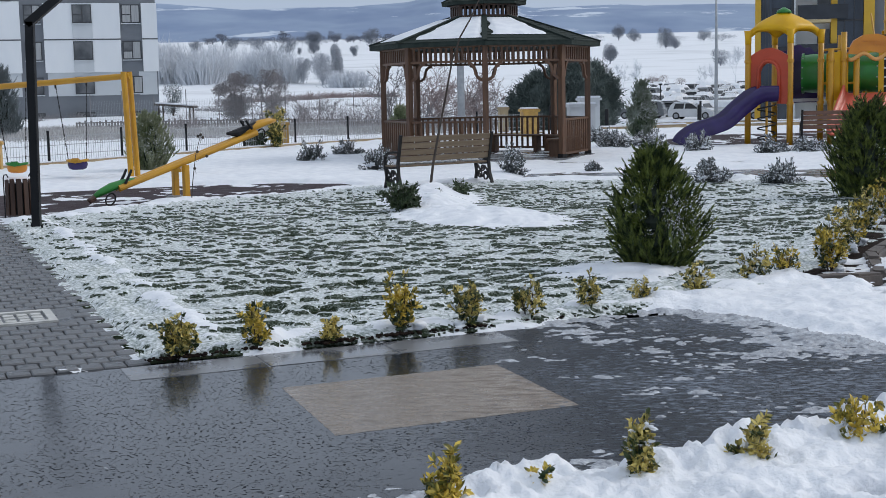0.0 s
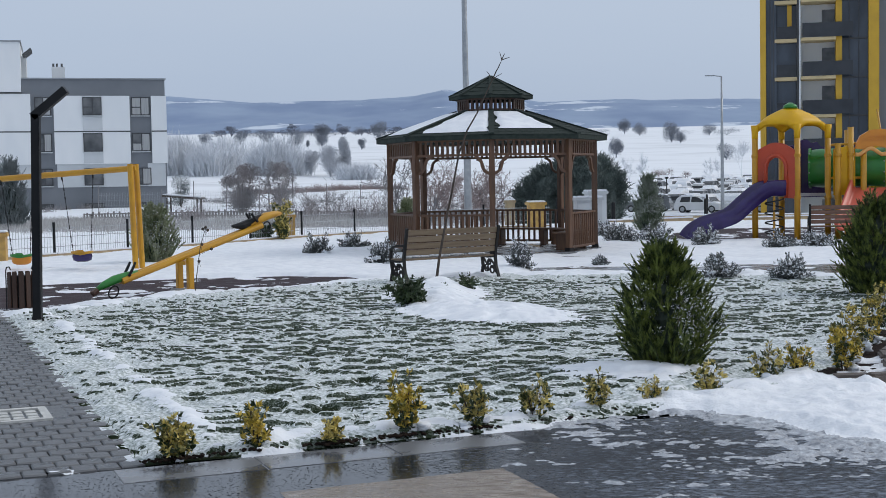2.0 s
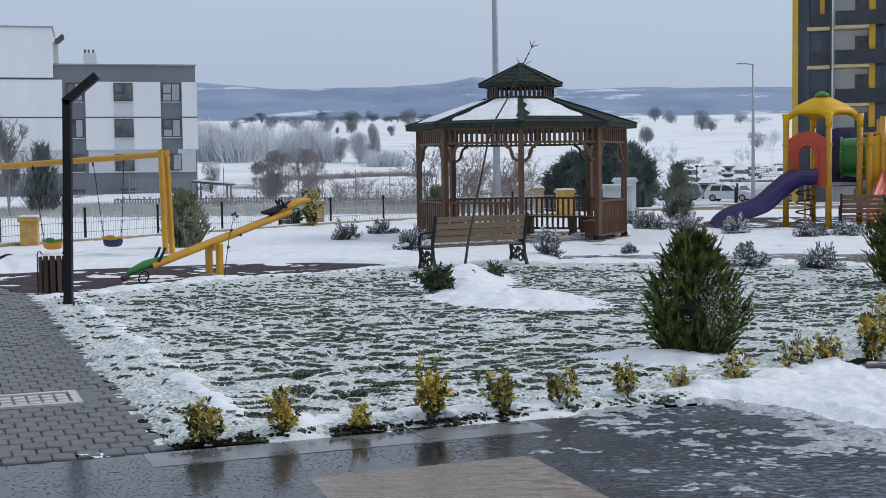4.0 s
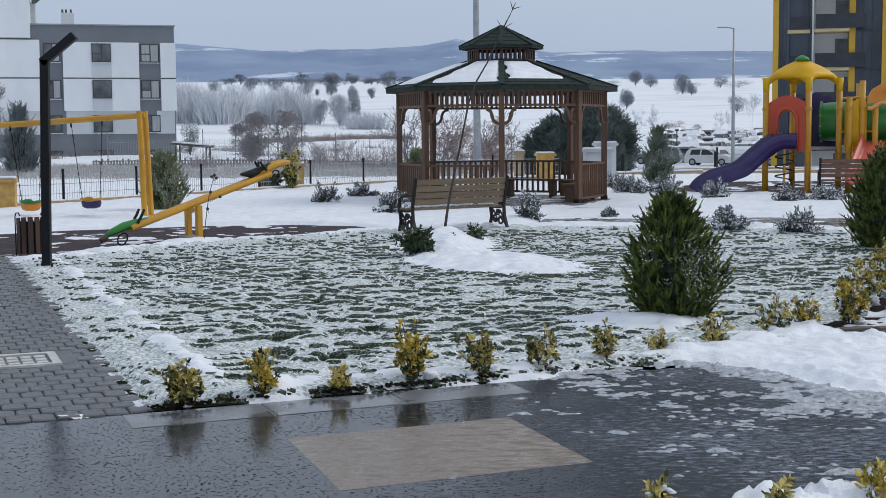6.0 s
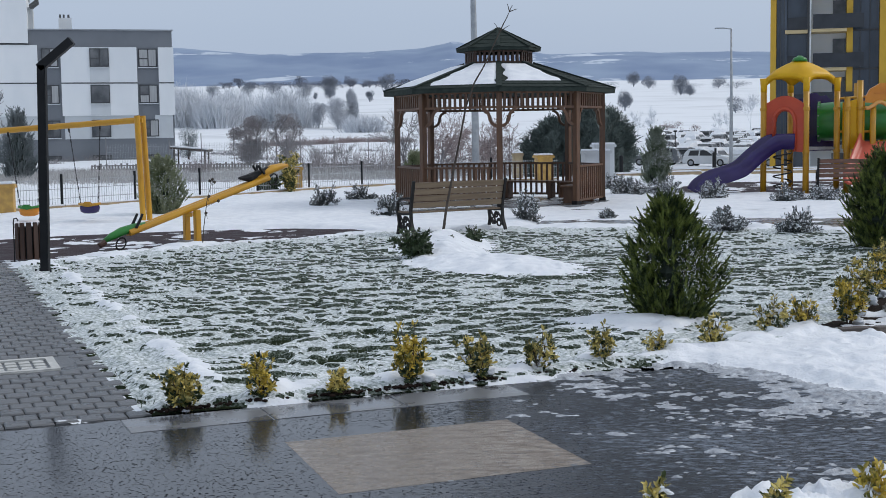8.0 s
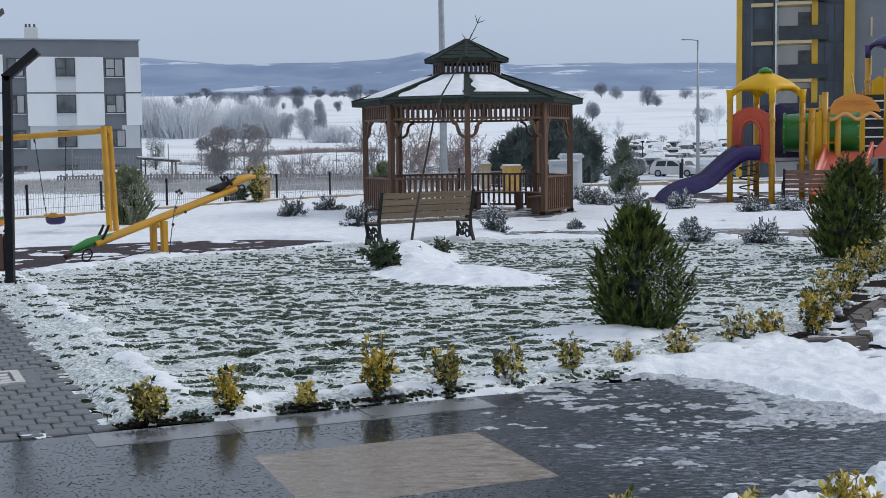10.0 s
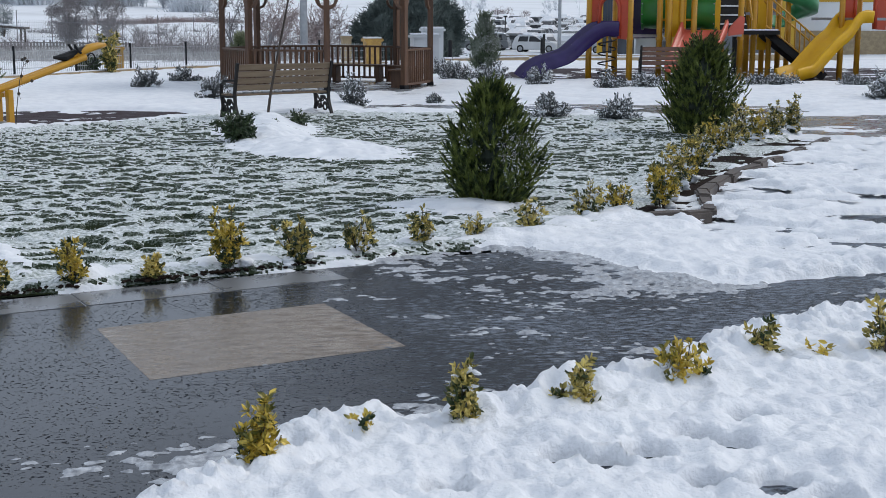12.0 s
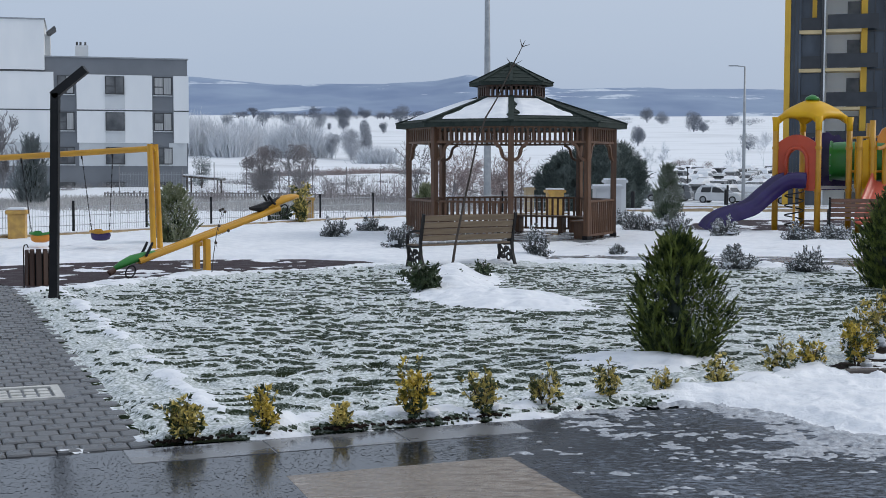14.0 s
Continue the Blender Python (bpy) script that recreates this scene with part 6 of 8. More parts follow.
def panel_with_arch(a, b, z0, z1, material, hole_w=0.42, hole_h=0.82, bump_top=0.14, frame_mat=None):
    """A moulded panel with an arched opening and a rounded crest, between two posts."""
    a, b = Vector(a), Vector(b)
    w = (b - a).length
    m = Matrix.Translation((a + b) / 2) @ Matrix.Rotation(math.atan2(b.y - a.y, b.x - a.x), 4, "Z")
    bm = bmesh.new()
    n = 12
    outer = [(-w / 2, z0)] + [(-w / 2 + w * i / n, z1 + bump_top * math.sin(math.pi * i / n) - bump_top * 0.5) for i in range(n + 1)] + [(w / 2, z0)]
    inner = [(-hole_w / 2, z0 + 0.02)] + [(-hole_w / 2 * math.cos(math.pi * i / n), z0 + hole_h * 0.7 + hole_h * 0.3 * math.sin(math.pi * i / n)) for i in range(n + 1)] + [(hole_w / 2, z0 + 0.02)]
    for s in (-0.04, 0.04):
        vo = [bm.verts.new(m @ Vector((x, s, z))) for x, z in outer]
        vi = [bm.verts.new(m @ Vector((x, s, z))) for x, z in inner]
        for i in range(len(outer) - 1):
            bm.faces.new((vo[i], vo[i + 1], vi[i + 1], vi[i]))
        if s < 0:
            fo, fi = vo, vi
    for fr, bk in ((fo, vo), (fi, vi)):
        for i in range(len(fr) - 1):
            bm.faces.new((fr[i], fr[i + 1], bk[i + 1], bk[i]))
    bmesh.ops.recalc_face_normals(bm, faces=bm.faces)
    p = part("arch_panel", bm, material, play)
    bm = bmesh.new()
    rimp = [m @ Vector((x * 1.14, -0.06, z0 + (z - z0) * 1.06)) for x, z in inner]
    tube(bm, rimp, 0.045, 7)
    part("arch_rim", bm, material, p, "", True)
    return p


panel_with_arch(P1 + Vector((0.06, 0, 0)), P2 - Vector((0.05, 0, 0)), 1.06, 2.36, RED_P, 0.46, 1.02, 0.2)
bm = bmesh.new()
PA, PB = Vector((8.98, 34.55, 0)), Vector((10.20, 34.95, 0))
plate(bm, [(-0.6, 1.06), (0.6, 1.06), (0.6, 2.36), (0.42, 2.38), (0.3, 2.50), (0.12, 2.47), (0.0, 2.56), (-0.16, 2.55), (-0.28, 2.44), (-0.6, 2.40)], 0.06,
      Matrix.Translation((PA + PB) / 2) @ Matrix.Rotation(math.atan2(PB.y - PA.y, PB.x - PA.x), 4, "Z"))
part("end_panel", bm, PURPLE_P, play)
chute("slide", glide([(8.50, 33.17, 1.22), (8.10, 33.06, 1.20), (7.7, 32.98, 0.93), (7.3, 32.92, 0.60), (6.95, 32.86, 0.46), (6.6, 32.8, 0.36), (6.32, 32.75, 0.20), (6.22, 32.73, 0.06)], 42), 0.46, 0.30, PURPLE_P, 0.08)
# crawl tube with ribs
bm = bmesh.new()
TA, TB = Vector((9.58, 34.37, 1.81)), Vector((11.3, 33.78, 1.81))
RIB = [0.47, 0.49, 0.50, 0.50, 0.50, 0.50, 0.475, 0.50, 0.50, 0.50, 0.475, 0.50, 0.50]
tube(bm, [TA.lerp(TB, k / 12) for k in range(13)], RIB, 26, False)
tun = part("crawl_tube", bm, GREEN_P, play, "", True)
for e_ in (TA, TB):
    bm = bmesh.new()
    d = (TB - TA).normalized()
    tube(bm, [e_ - d * 0.03, e_ + d * 0.03], 0.52, 26, False)
    part("flange", bm, GREEN_P, tun)
    for k in range(12):
        bm = bmesh.new()
        o = d.orthogonal().normalized()
        o.rotate(Matrix.Rotation(2 * math.pi * k / 12, 3, d))
        bmesh.ops.create_icosphere(bm, subdivisions=1, radius=0.022, matrix=Matrix.Translation(e_ + o * 0.52))
        part("rivet", bm, STEEL, tun)

# second deck: yellow panels, orange crest, coral slide
for x, y, z in ((9.98, 33.32, 2.42), (10.32, 33.38, 2.82), (10.62, 33.3, 2.2), (12.0, 33.7, 3.4), (11.55, 34.9, 2.8), (10.7, 34.9, 2.8)):
    pole(x, y, -0.02, z)
deck([(10.3, 33.4), (12.0, 33.6), (11.9, 35.0), (10.3, 35.0)], 1.2, STEEL)
for pts in ([(9.90, 1.12), (10.44, 1.12), (10.44, 2.30), (10.3, 2.36), (9.90, 2.28)],):
    bm = bmesh.new()
    plate(bm, pts, 0.05, Matrix.Translation((0, 33.42, 0)))
    part("side_panel", bm, YELLOW_P, play)
bm = bmesh.new()
plate(bm, [(-0.30, 1.15), (0.30, 1.15), (0.30, 2.4), (-0.30, 2.4)], 0.05, Matrix.Translation((11.35, 34.2, 0)) @ Matrix.Rotation(radians(20), 4, "Z"))
part("side_panel", bm, YELLOW_P, play)
bm = bmesh.new()
crest = [(-0.62, 2.33), (-0.60, 2.48), (-0.5, 2.66), (-0.25, 2.80), (0.1, 2.82), (0.42, 2.72), (0.60, 2.52), (0.66, 2.36), (0.45, 2.40), (0.2, 2.33), (-0.1, 2.40), (-0.4, 2.31)]
plate(bm, crest, 0.07, Matrix.Translation((11.03, 33.3, -0.06)))
pc = part("crest_panel", bm, ORANGE_P, play, "orange moulded crest")
for z, w in ((2.50, 0.8), (2.58, 0.6)):
    bm = bmesh.new()
    box(bm, (11.03, 33.255, z), (w, 0.03, 0.02), 0, 0.006)
    part("groove", bm, ORANGE_P, pc)
bm = bmesh.new()
wav = [(10.40 + 1.27 * s, 33.24, 2.20 + 0.075 * math.cos(s * 12.5 + 2.6)) for s in np.linspace(0, 1, 30)]
tube(bm, wav, 0.05, 8)
part("crest_edge", bm, mat("apricot_plastic", (0.72, 0.36, 0.10), (0.66, 0.32, 0.09), 3.0, 0.32, bump=0.04), pc, "", True)
chute("short_slide", glide([(10.95, 33.5, 1.30), (10.85, 33.15, 1.26), (10.52, 32.6, 0.85), (10.22, 32.1, 0.45), (10.05, 31.8, 0.32)]), 1.10, 0.26, CORAL_P)
bm = bmesh.new()
plate(bm, [(-0.2, 1.15), (0.2, 1.2), (0.22, 1.62), (0.1, 1.66), (-0.12, 1.42), (-0.2, 1.3)], 0.06, Matrix.Translation((11.75, 33.35, 0)))
part("slide_cheek", bm, CORAL_P, play)
for a, b in (((9.78, 33.5, 2.38), (10.6, 33.45, 2.42)), ((9.78, 33.5, 1.55), (10.6, 33.45, 1.55))):
    bm = bmesh.new()
    tube(bm, [a, b], 0.03, 8)
    part("tie_bar", bm, YELLOW, play)

# climbing spiral by the first deck
bm = bmesh.new()
tube(bm, [(8.27, 32.9, 0), (8.27, 32.9, 1.2)], 0.03, 8)
sp = part("spiral_pole", bm, YELLOW, play)
bm = bmesh.new()
tube(bm, [(8.27 + 0.22 * math.cos(a), 32.9 + 0.22 * math.sin(a), 0.12 + 0.95 * a / 25) for a in np.linspace(0, 25, 80)], 0.018, 6)
part("spiral", bm, IRON, sp, "dark climbing coil", True)

# tall rear tower: posts, panels, net, stair, spiral slide, purple canopy
for x, y, z in ((12.35, 36.2, 4.1), (12.85, 35.6, 4.1), (13.55, 36.3, 4.1), (13.25, 37.0, 4.1), (13.3, 35.1, 3.1), (13.75, 35.6, 2.7), (12.75, 34.8, 3.3), (14.4, 36.6, 2.6)):
    pole(x, y, -0.02, z, 0.075)
canopy([(12.35, 36.2, 0), (12.85, 35.6, 0), (13.55, 36.3, 0), (13.25, 37.0, 0)], 4.12, 0.45, PURPLE_P)
deck([(12.2, 35.4), (13.8, 35.4), (13.8, 37.1), (12.2, 37.1)], 1.75, STEEL)
for x0, x1, z0, z1, y in ((12.25, 12.8, 1.75, 3.0, 36.3), (12.95, 13.5, 1.2, 3.0, 35.9), (13.0, 13.3, 0.75, 2.9, 35.2), (12.3, 12.7, 2.7, 3.25, 35.7)):
    bm = bmesh.new()
    plate(bm, [(x0, z0), (x1, z0), (x1, z1 - 0.08), ((x0 + x1) / 2, z1 + 0.06), (x0, z1 - 0.08)], 0.05, Matrix.Translation((0, y, 0)))
    part("side_panel", bm, YELLOW_P, play)
# dark net ramp with pale knots
bm = bmesh.new()
N0, N1 = Vector((11.75, 34.6, 1.25)), Vector((12.15, 35.6, 2.75))
plate(bm, [(-0.42, 0), (0.42, 0), (0.42, 1.75), (-0.42, 1.75)], 0.04, Matrix.Translation(N0 + Vector((0.35, 0, 0))) @ Matrix.Rotation(radians(-28), 4, "X"))
net = part("climbing_ramp", bm, IRON, play, "black climbing ramp")
for j in range(6):
    bm = bmesh.new()
    z = 0.2 + 0.27 * j
    c = Matrix.Rotation(radians(-28), 4, "X") @ Vector((0, -0.03, z))
    box(bm, N0 + Vector((0.35, 0, 0)) + c, (0.8, 0.05, 0.04), 0, 0.01)
    part("rung", bm, SNOW, net, "snow-topped rung")
for sx in (-0.47, 0.47):
    bm = bmesh.new()
    tube(bm, [N0 + Vector((0.35 + sx, -0.15, 0.3)), N0 + Vector((0.35 + sx, 0.75, 2.1))], 0.028, 8)
    part("ramp_rail", bm, YELLOW, net)
# overhead bar between the towers
bm = bmesh.new()
tube(bm, [(12.0, 33.7, 2.88), (14.82, 33.9, 3.0), (18.5, 34.2, 3.12)], 0.062, 12)
part("overhead_bar", bm, YELLOW, play)
for x, y, z in ((14.82, 33.9, 3.25), (15.6, 34.6, 3.1), (16.3, 34.0, 3.1), (17.4, 34.6, 3.1)):
    pole(x, y, -0.02, z)
deck([(14.6, 34.0), (16.4, 34.0), (16.4, 35.4), (14.6, 35.4)], 1.62, STEEL)
panel_with_arch((14.90, 34.05, 0), (16.10, 34.05, 0), 1.3, 2.75, RED_P, 0.5, 1.12)
chute("slide", glide([(15.45, 34.0, 1.56), (15.05, 33.82, 1.54), (14.65, 33.6, 1.14), (14.3, 33.4, 0.92), (13.85, 33.15, 0.55), (13.45, 32.92, 0.22), (13.15, 32.75, 0.16), (12.88, 32.6, 0.10)], 42), 0.66, 0.24, YELLOW_P, 0.07)
# landing, stair with railings
bm = bmesh.new()
box(bm, (12.6, 34.5, 1.22), (1.3, 0.7, 0.10), 0, 0.01)
land_ = part("landing", bm, IRON, play, "dark steel landing")
bm = bmesh.new()
box(bm, (12.6, 34.5, 1.29), (1.25, 0.66, 0.04), 0, 0.015)
part("landing_snow", bm, SNOW, land_)
bm = bmesh.new()
S0, S1 = Vector((12.95, 34.9, 1.25)), Vector((14.35, 34.3, 0.05))
for o in (-0.32, 0.32):
    strip(bm, [S0 + Vector((0.1, o, 0)), S1 + Vector((0.1, o, 0))], 0.05, 0.24, (0, 1, 0))
stair = part("stair_stringer", bm, IRON, play, "dark stair")
for j in range(7):
    p = S0.lerp(S1, (j + 0.5) / 7)
    bm = bmesh.new()
    box(bm, p + Vector((0.1, 0, 0.02)), (0.24, 0.62, 0.03), -20)
    part("tread", bm, IRON, stair)
for o in (-0.36, 0.36):
    bm = bmesh.new()
    a, b = S0 + Vector((0.05, o, 0.95)), S1 + Vector((0.05, o, 0.85))
    tube(bm, [a, b], 0.026, 8)
    tube(bm, [S0 + Vector((0.05, o, 0.15)), S1 + Vector((0.05, o, 0.15))], 0.02, 8)
    rl = part("hand_rail", bm, YELLOW, play)
    for j in range(13):
        bm = bmesh.new()
        p = S0.lerp(S1, j / 12) + Vector((0.05, o, 0))
        tube(bm, [p + Vector((0, 0, 0.12)), p + Vector((0, 0, 0.92))], 0.014, 6)
        part("baluster", bm, YELLOW, rl)
for x, y in ((12.1, 34.4), (12.4, 34.8)):
    bm = bmesh.new()
    box(bm, (x, y, 0.6), (0.11, 0.11, 1.2), 0, 0.006)
    part("landing_leg", bm, IRON, play)
# green spiral slide behind the stair
chute("spiral_slide", [(14.66 + 0.42 * math.cos(a), 37.0 + 0.42 * math.sin(a), 2.34 - 0.16 * (a - 2.6)) for a in np.linspace(2.6, 8.6, 44)], 0.55, 0.30, mat("sea_green_plastic", (0.06, 0.33, 0.14), (0.05, 0.27, 0.11), 3.0, 0.3, bump=0.04))
park_bench(Matrix.Translation((9.50, 31.3, 0.0)) @ Matrix.Rotation(radians(-12), 4, "Z"), "reddish-brown slatted bench with black iron ends by the play tower", 1.6,
           mat("red_brown_slat", (0.16, 0.080, 0.052), (0.11, 0.055, 0.037), 4.0, 0.5, bump=0.25, bscale=30, stretch=(0.6, 6, 6), each=0.4))

# ---------------------------------------------------------------- fences, walls, masts


def zland(x, y):
    return float(land(np.array([x], float), np.array([y], float))[0])


WIRE = mat("pale_fence_wire", (0.42, 0.44, 0.46), (0.32, 0.34, 0.36), 3.0, 0.6, bump=0)
RUN = [(-14.0, 25.0), (-12.0, 26.6), (-10.2, 28.3), (-8.8, 30.2), (-7.6, 32.2), (-6.4, 34.2), (-5.2, 36.2), (-4.0, 38.2), (-2.6, 40.1), (-0.8, 41.8), (1.4, 43.0), (3.6, 43.6)]
fence = thing("garden_fence", "low pale welded-wire fence with black posts", "fence")
low_wall = tagged(new("boundary_wall"), "low beige rendered wall capped with snow", "wall", kind="structure")
for (ax, ay), (bx, by) in zip(RUN, RUN[1:]):
    L = math.hypot(bx - ax, by - ay)
    ang = math.atan2(by - ay, bx - ax)
    m = Matrix.Translation((ax, ay, 0)) @ Matrix.Rotation(ang, 4, "Z")
    bm = bmesh.new()
    n = int(L / 0.075)
    for j in range(n):
        x = L * (j + 0.5) / n
        box(bm, m @ Vector((x, 0, 0.43)), (0.007, 0.006, 0.64), math.degrees(ang))
    for z in (0.13, 0.30, 0.52, 0.72):
        box(bm, m @ Vector((L / 2, 0.006, z)), (L, 0.008, 0.014), math.degrees(ang))
    part("wire_panel", bm, WIRE, fence)
    bm = bmesh.new()
    tube(bm, [(ax, ay, 0.05), (ax, ay, 0.86)], 0.032, 8)
    part("fence_post", bm, LAMPBLACK, fence)
    bm = bmesh.new()
    c = m @ Vector((L / 2, -0.05, 0.04))
    box(bm, c, (L, 0.16, 0.20), math.degrees(ang), 0.01)
    w = part("wall_block", bm, BEIGE, low_wall)
    bm = bmesh.new()
    box(bm, c + Vector((0, 0, 0.115)), (L, 0.13, 0.03), math.degrees(ang), 0.012)
    part("cap_snow", bm, SNOW, w)


def pillar(x, y, w, h, label, z0=0.0, material=None):
    ob = thing("stone_pillar", label, "pillar", at(x, y, z0, 10), "boundary pillars")
    bm = bmesh.new()
    box(bm, (0, 0, h / 2), (w * 0.86, w * 0.86, h), 0, 0.012)
    part("shaft", bm, material or YBEIGE, ob)
    bm = bmesh.new()
    box(bm, (0, 0, h + 0.035), (w * 1.08, w * 1.08, 0.09), 0, 0.02)
    part("cap", bm, material or YBEIGE, ob)
    bm = bmesh.new()
    box(bm, (0, 0, h + 0.10), (w * 0.95, w * 0.95, 0.06), 0, 0.025)
    part("cap_snow", bm, SNOW, ob)


pillar(-9.55, 28.6, 0.42, 0.62, "yellow marbled stone pillar capped with snow")
pillar(-4.32, 38.0, 0.34, 0.68, "yellow marbled stone pillar by the fence")
pillar(2.95, 41.0, 0.54, 0.76, "yellow marbled stone pillar with a wide cap", 0.1)
pillar(2.33, 44.4, 0.34, 0.78, "beige stone pillar beyond the gazebo", 0.1, BEIGE)

far_fence = thing("far_fence", "tall dark chain-link fence on thin posts", "fence")
bm = bmesh.new()
tube(bm, [(0, 0, -0.4), (0, 0, 1.75)], 0.026, 6)
me_fp = mesh_of(bm, "fence_post", BARK_FAR)
bm = bmesh.new()
for j in range(19):
    box(bm, (0.1 * j, 0, 0.55), (0.007, 0.006, 1.6))
for z in (0.0, 0.3, 0.6, 0.9, 1.2):
    box(bm, (0.95, 0, z), (1.9, 0.006, 0.009))
me_fm = mesh_of(bm, "mesh_panel", WIRE)
for j in range(14):
    x, y = -19.5 + 1.9 * j, 76 - 0.45 * j
    z = zland(x, y) + 0.12
    m = Matrix.Translation((x, y, z)) @ Matrix.Rotation(math.atan2(-0.45, 1.9), 4, "Z")
    piece("fence_post", me_fp, far_fence, m @ Matrix.Diagonal((1, 1, 1 + 0.12 * math.sin(j * 2.3), 1)))
    piece("mesh_panel", me_fm, far_fence, m)
GREYWOOD = mat("weathered_board", (0.27, 0.26, 0.25), (0.20, 0.19, 0.185), 2.0, 0.8, bump=0.2, bscale=20, island=0.7)
board_fence = thing("board_fence", "low weathered board fence on the far side of the field", "fence")
bm = bmesh.new()
box(bm, (0, 0, 0.22), (0.10, 0.03, 0.46), 0, 0.006)
me_bd = mesh_of(bm, "board", GREYWOOD)
for j in range(140):
    x = -19 + 0.165 * j
    y = 71 - 0.033 * j
    piece("board", me_bd, board_fence, Matrix.Translation((x, y, zland(x, y))) @ Matrix.Diagonal((1, 1, 0.85 + 0.2 * math.sin(j * 2.7), 1)))
for z in (0.14, 0.34):
    bm = bmesh.new()
    strip(bm, [(-19 + 2.31 * k, 71.04 - 0.462 * k, zland(-19 + 2.31 * k, 71 - 0.462 * k) + z) for k in range(11)], 0.03, 0.06)
    part("rail", bm, GREYWOOD, board_fence)

shed = thing("field_shelter", "open timber field shelter with a snow-covered flat roof", "shelter", at(-15.2, 79.0, zland(-15.2, 79)))
for x, y in ((-0.9, -0.6), (0.9, -0.6), (-0.9, 0.6), (0.9, 0.6)):
    bm = bmesh.new()
    box(bm, (x, y, 0.5), (0.09, 0.09, 1.15))
    part("post", bm, BARK, shed)
bm = bmesh.new()
box(bm, (0, 0, 1.1), (2.3, 1.6, 0.12), turn=Matrix.Rotation(radians(5), 4, "Y"))
part("roof", bm, BARK, shed)
bm = bmesh.new()
box(bm, (0, 0, 1.19), (2.2, 1.5, 0.07), turn=Matrix.Rotation(radians(5), 4, "Y"))
part("roof_snow", bm, SNOW, shed)

mast = thing("floodlight_mast", "tall tapered grey galvanised mast", "mast", at(1.10, 52.0, zland(1.1, 52)))
bm = bmesh.new()
tube(bm, [(0, 0, -0.1), (-0.02, 0, 6), (-0.06, 0, 16)], [0.155, 0.115, 0.06], 14)
part("pole", bm, STEEL, mast, "", True)
bm = bmesh.new()
tube(bm, [(0, 0, 0), (0, 0, 0.04)], 0.28, 14)
part("base_plate", bm, STEEL, mast)

slamp = thing("street_lamp", "slender grey street lamp with a short arm", "street lamp", at(18.1, 85.0, zland(18.1, 85)))
zt = 8.0 - zland(18.1, 85)
bm = bmesh.new()
tube(bm, [(0, 0, -0.1), (0, 0, zt * 0.5), (-0.02, 0, zt)], [0.13, 0.10, 0.05], 10)
part("pole", bm, STEEL, slamp, "", True)
bm = bmesh.new()
tube(bm, [(0, 0, zt - 0.03), (-0.45, 0, zt + 0.03)], 0.035, 8)
part("arm", bm, STEEL, slamp)
bm = bmesh.new()
box(bm, (-0.75, 0, zt + 0.04), (0.62, 0.18, 0.07), 0, 0.02)
part("lamp_head", bm, STEEL, slamp)

for x, y, h in ((12.0, 60.0, 0.95), (6.0, 46.0, 0.85), (4.6, 52.0, 1.0), (-10.6, 29.6, 0.7), (16.9, 84.0, 1.4)):
    post = thing("bollard", "short black metal post in the snow", "bollard", at(x, y, zland(x, y)), "black bollards")
    bm = bmesh.new()
    tube(bm, [(0, 0, -0.05), (0, 0, h), (0, 0, h + 0.04)], [0.07, 0.07, 0.05], 10)
    part("post", bm, LAMPBLACK, post)
for x, y in ((21.9, 128.0),):
    pl = thing("path_lamp", "short black path lamp by the car park", "lamp post", at(x, y, zland(x, y)), "path lamps")
    bm = bmesh.new()
    tube(bm, [(0, 0, 0), (0, 0, 3.0)], 0.05, 8)
    part("pole", bm, LAMPBLACK, pl)
    bm = bmesh.new()
    box(bm, (0, 0, 3.08), (0.34, 0.34, 0.16), 0, 0.03)
    part("lamp_head", bm, LAMPBLACK, pl)

CABINET = mat("pale_cabinet_paint", (0.52, 0.54, 0.56), (0.44, 0.46, 0.48), 2.0, 0.5, bump=0.05)
for x, y, w, h, mt, lb in ((4.62, 41.6, 0.80, 0.98, CABINET, "pale utility cabinet with a snowy lid"), (5.05, 43.2, 0.62, 1.16, PALE_W, "grey utility cabinet behind the gazebo")):
    cb = thing("utility_cabinet", lb, "cabinet", at(x, y, -0.02, 8), "utility cabinets")
    bm = bmesh.new()
    box(bm, (0, 0, h / 2), (w, 0.5, h), 0, 0.01)
    part("body", bm, mt, cb)
    bm = bmesh.new()
    box(bm, (-w / 4, -0.256, h / 2), (w / 2 - 0.03, 0.02, h - 0.14), 0, 0.006)
    part("door", bm, mt, cb)
    bm = bmesh.new()
    box(bm, (w / 4, -0.256, h / 2), (w / 2 - 0.03, 0.02, h - 0.14), 0, 0.006)
    part("door", bm, mt, cb)
    bm = bmesh.new()
    box(bm, (0, 0, h + 0.04), (w + 0.12, 0.62, 0.09), 0, 0.02)
    part("lid", bm, mt, cb)
    bm = bmesh.new()
    box(bm, (0, 0, h + 0.11), (w + 0.06, 0.56, 0.06), 0, 0.025)
    part("lid_snow", bm, SNOW, cb)

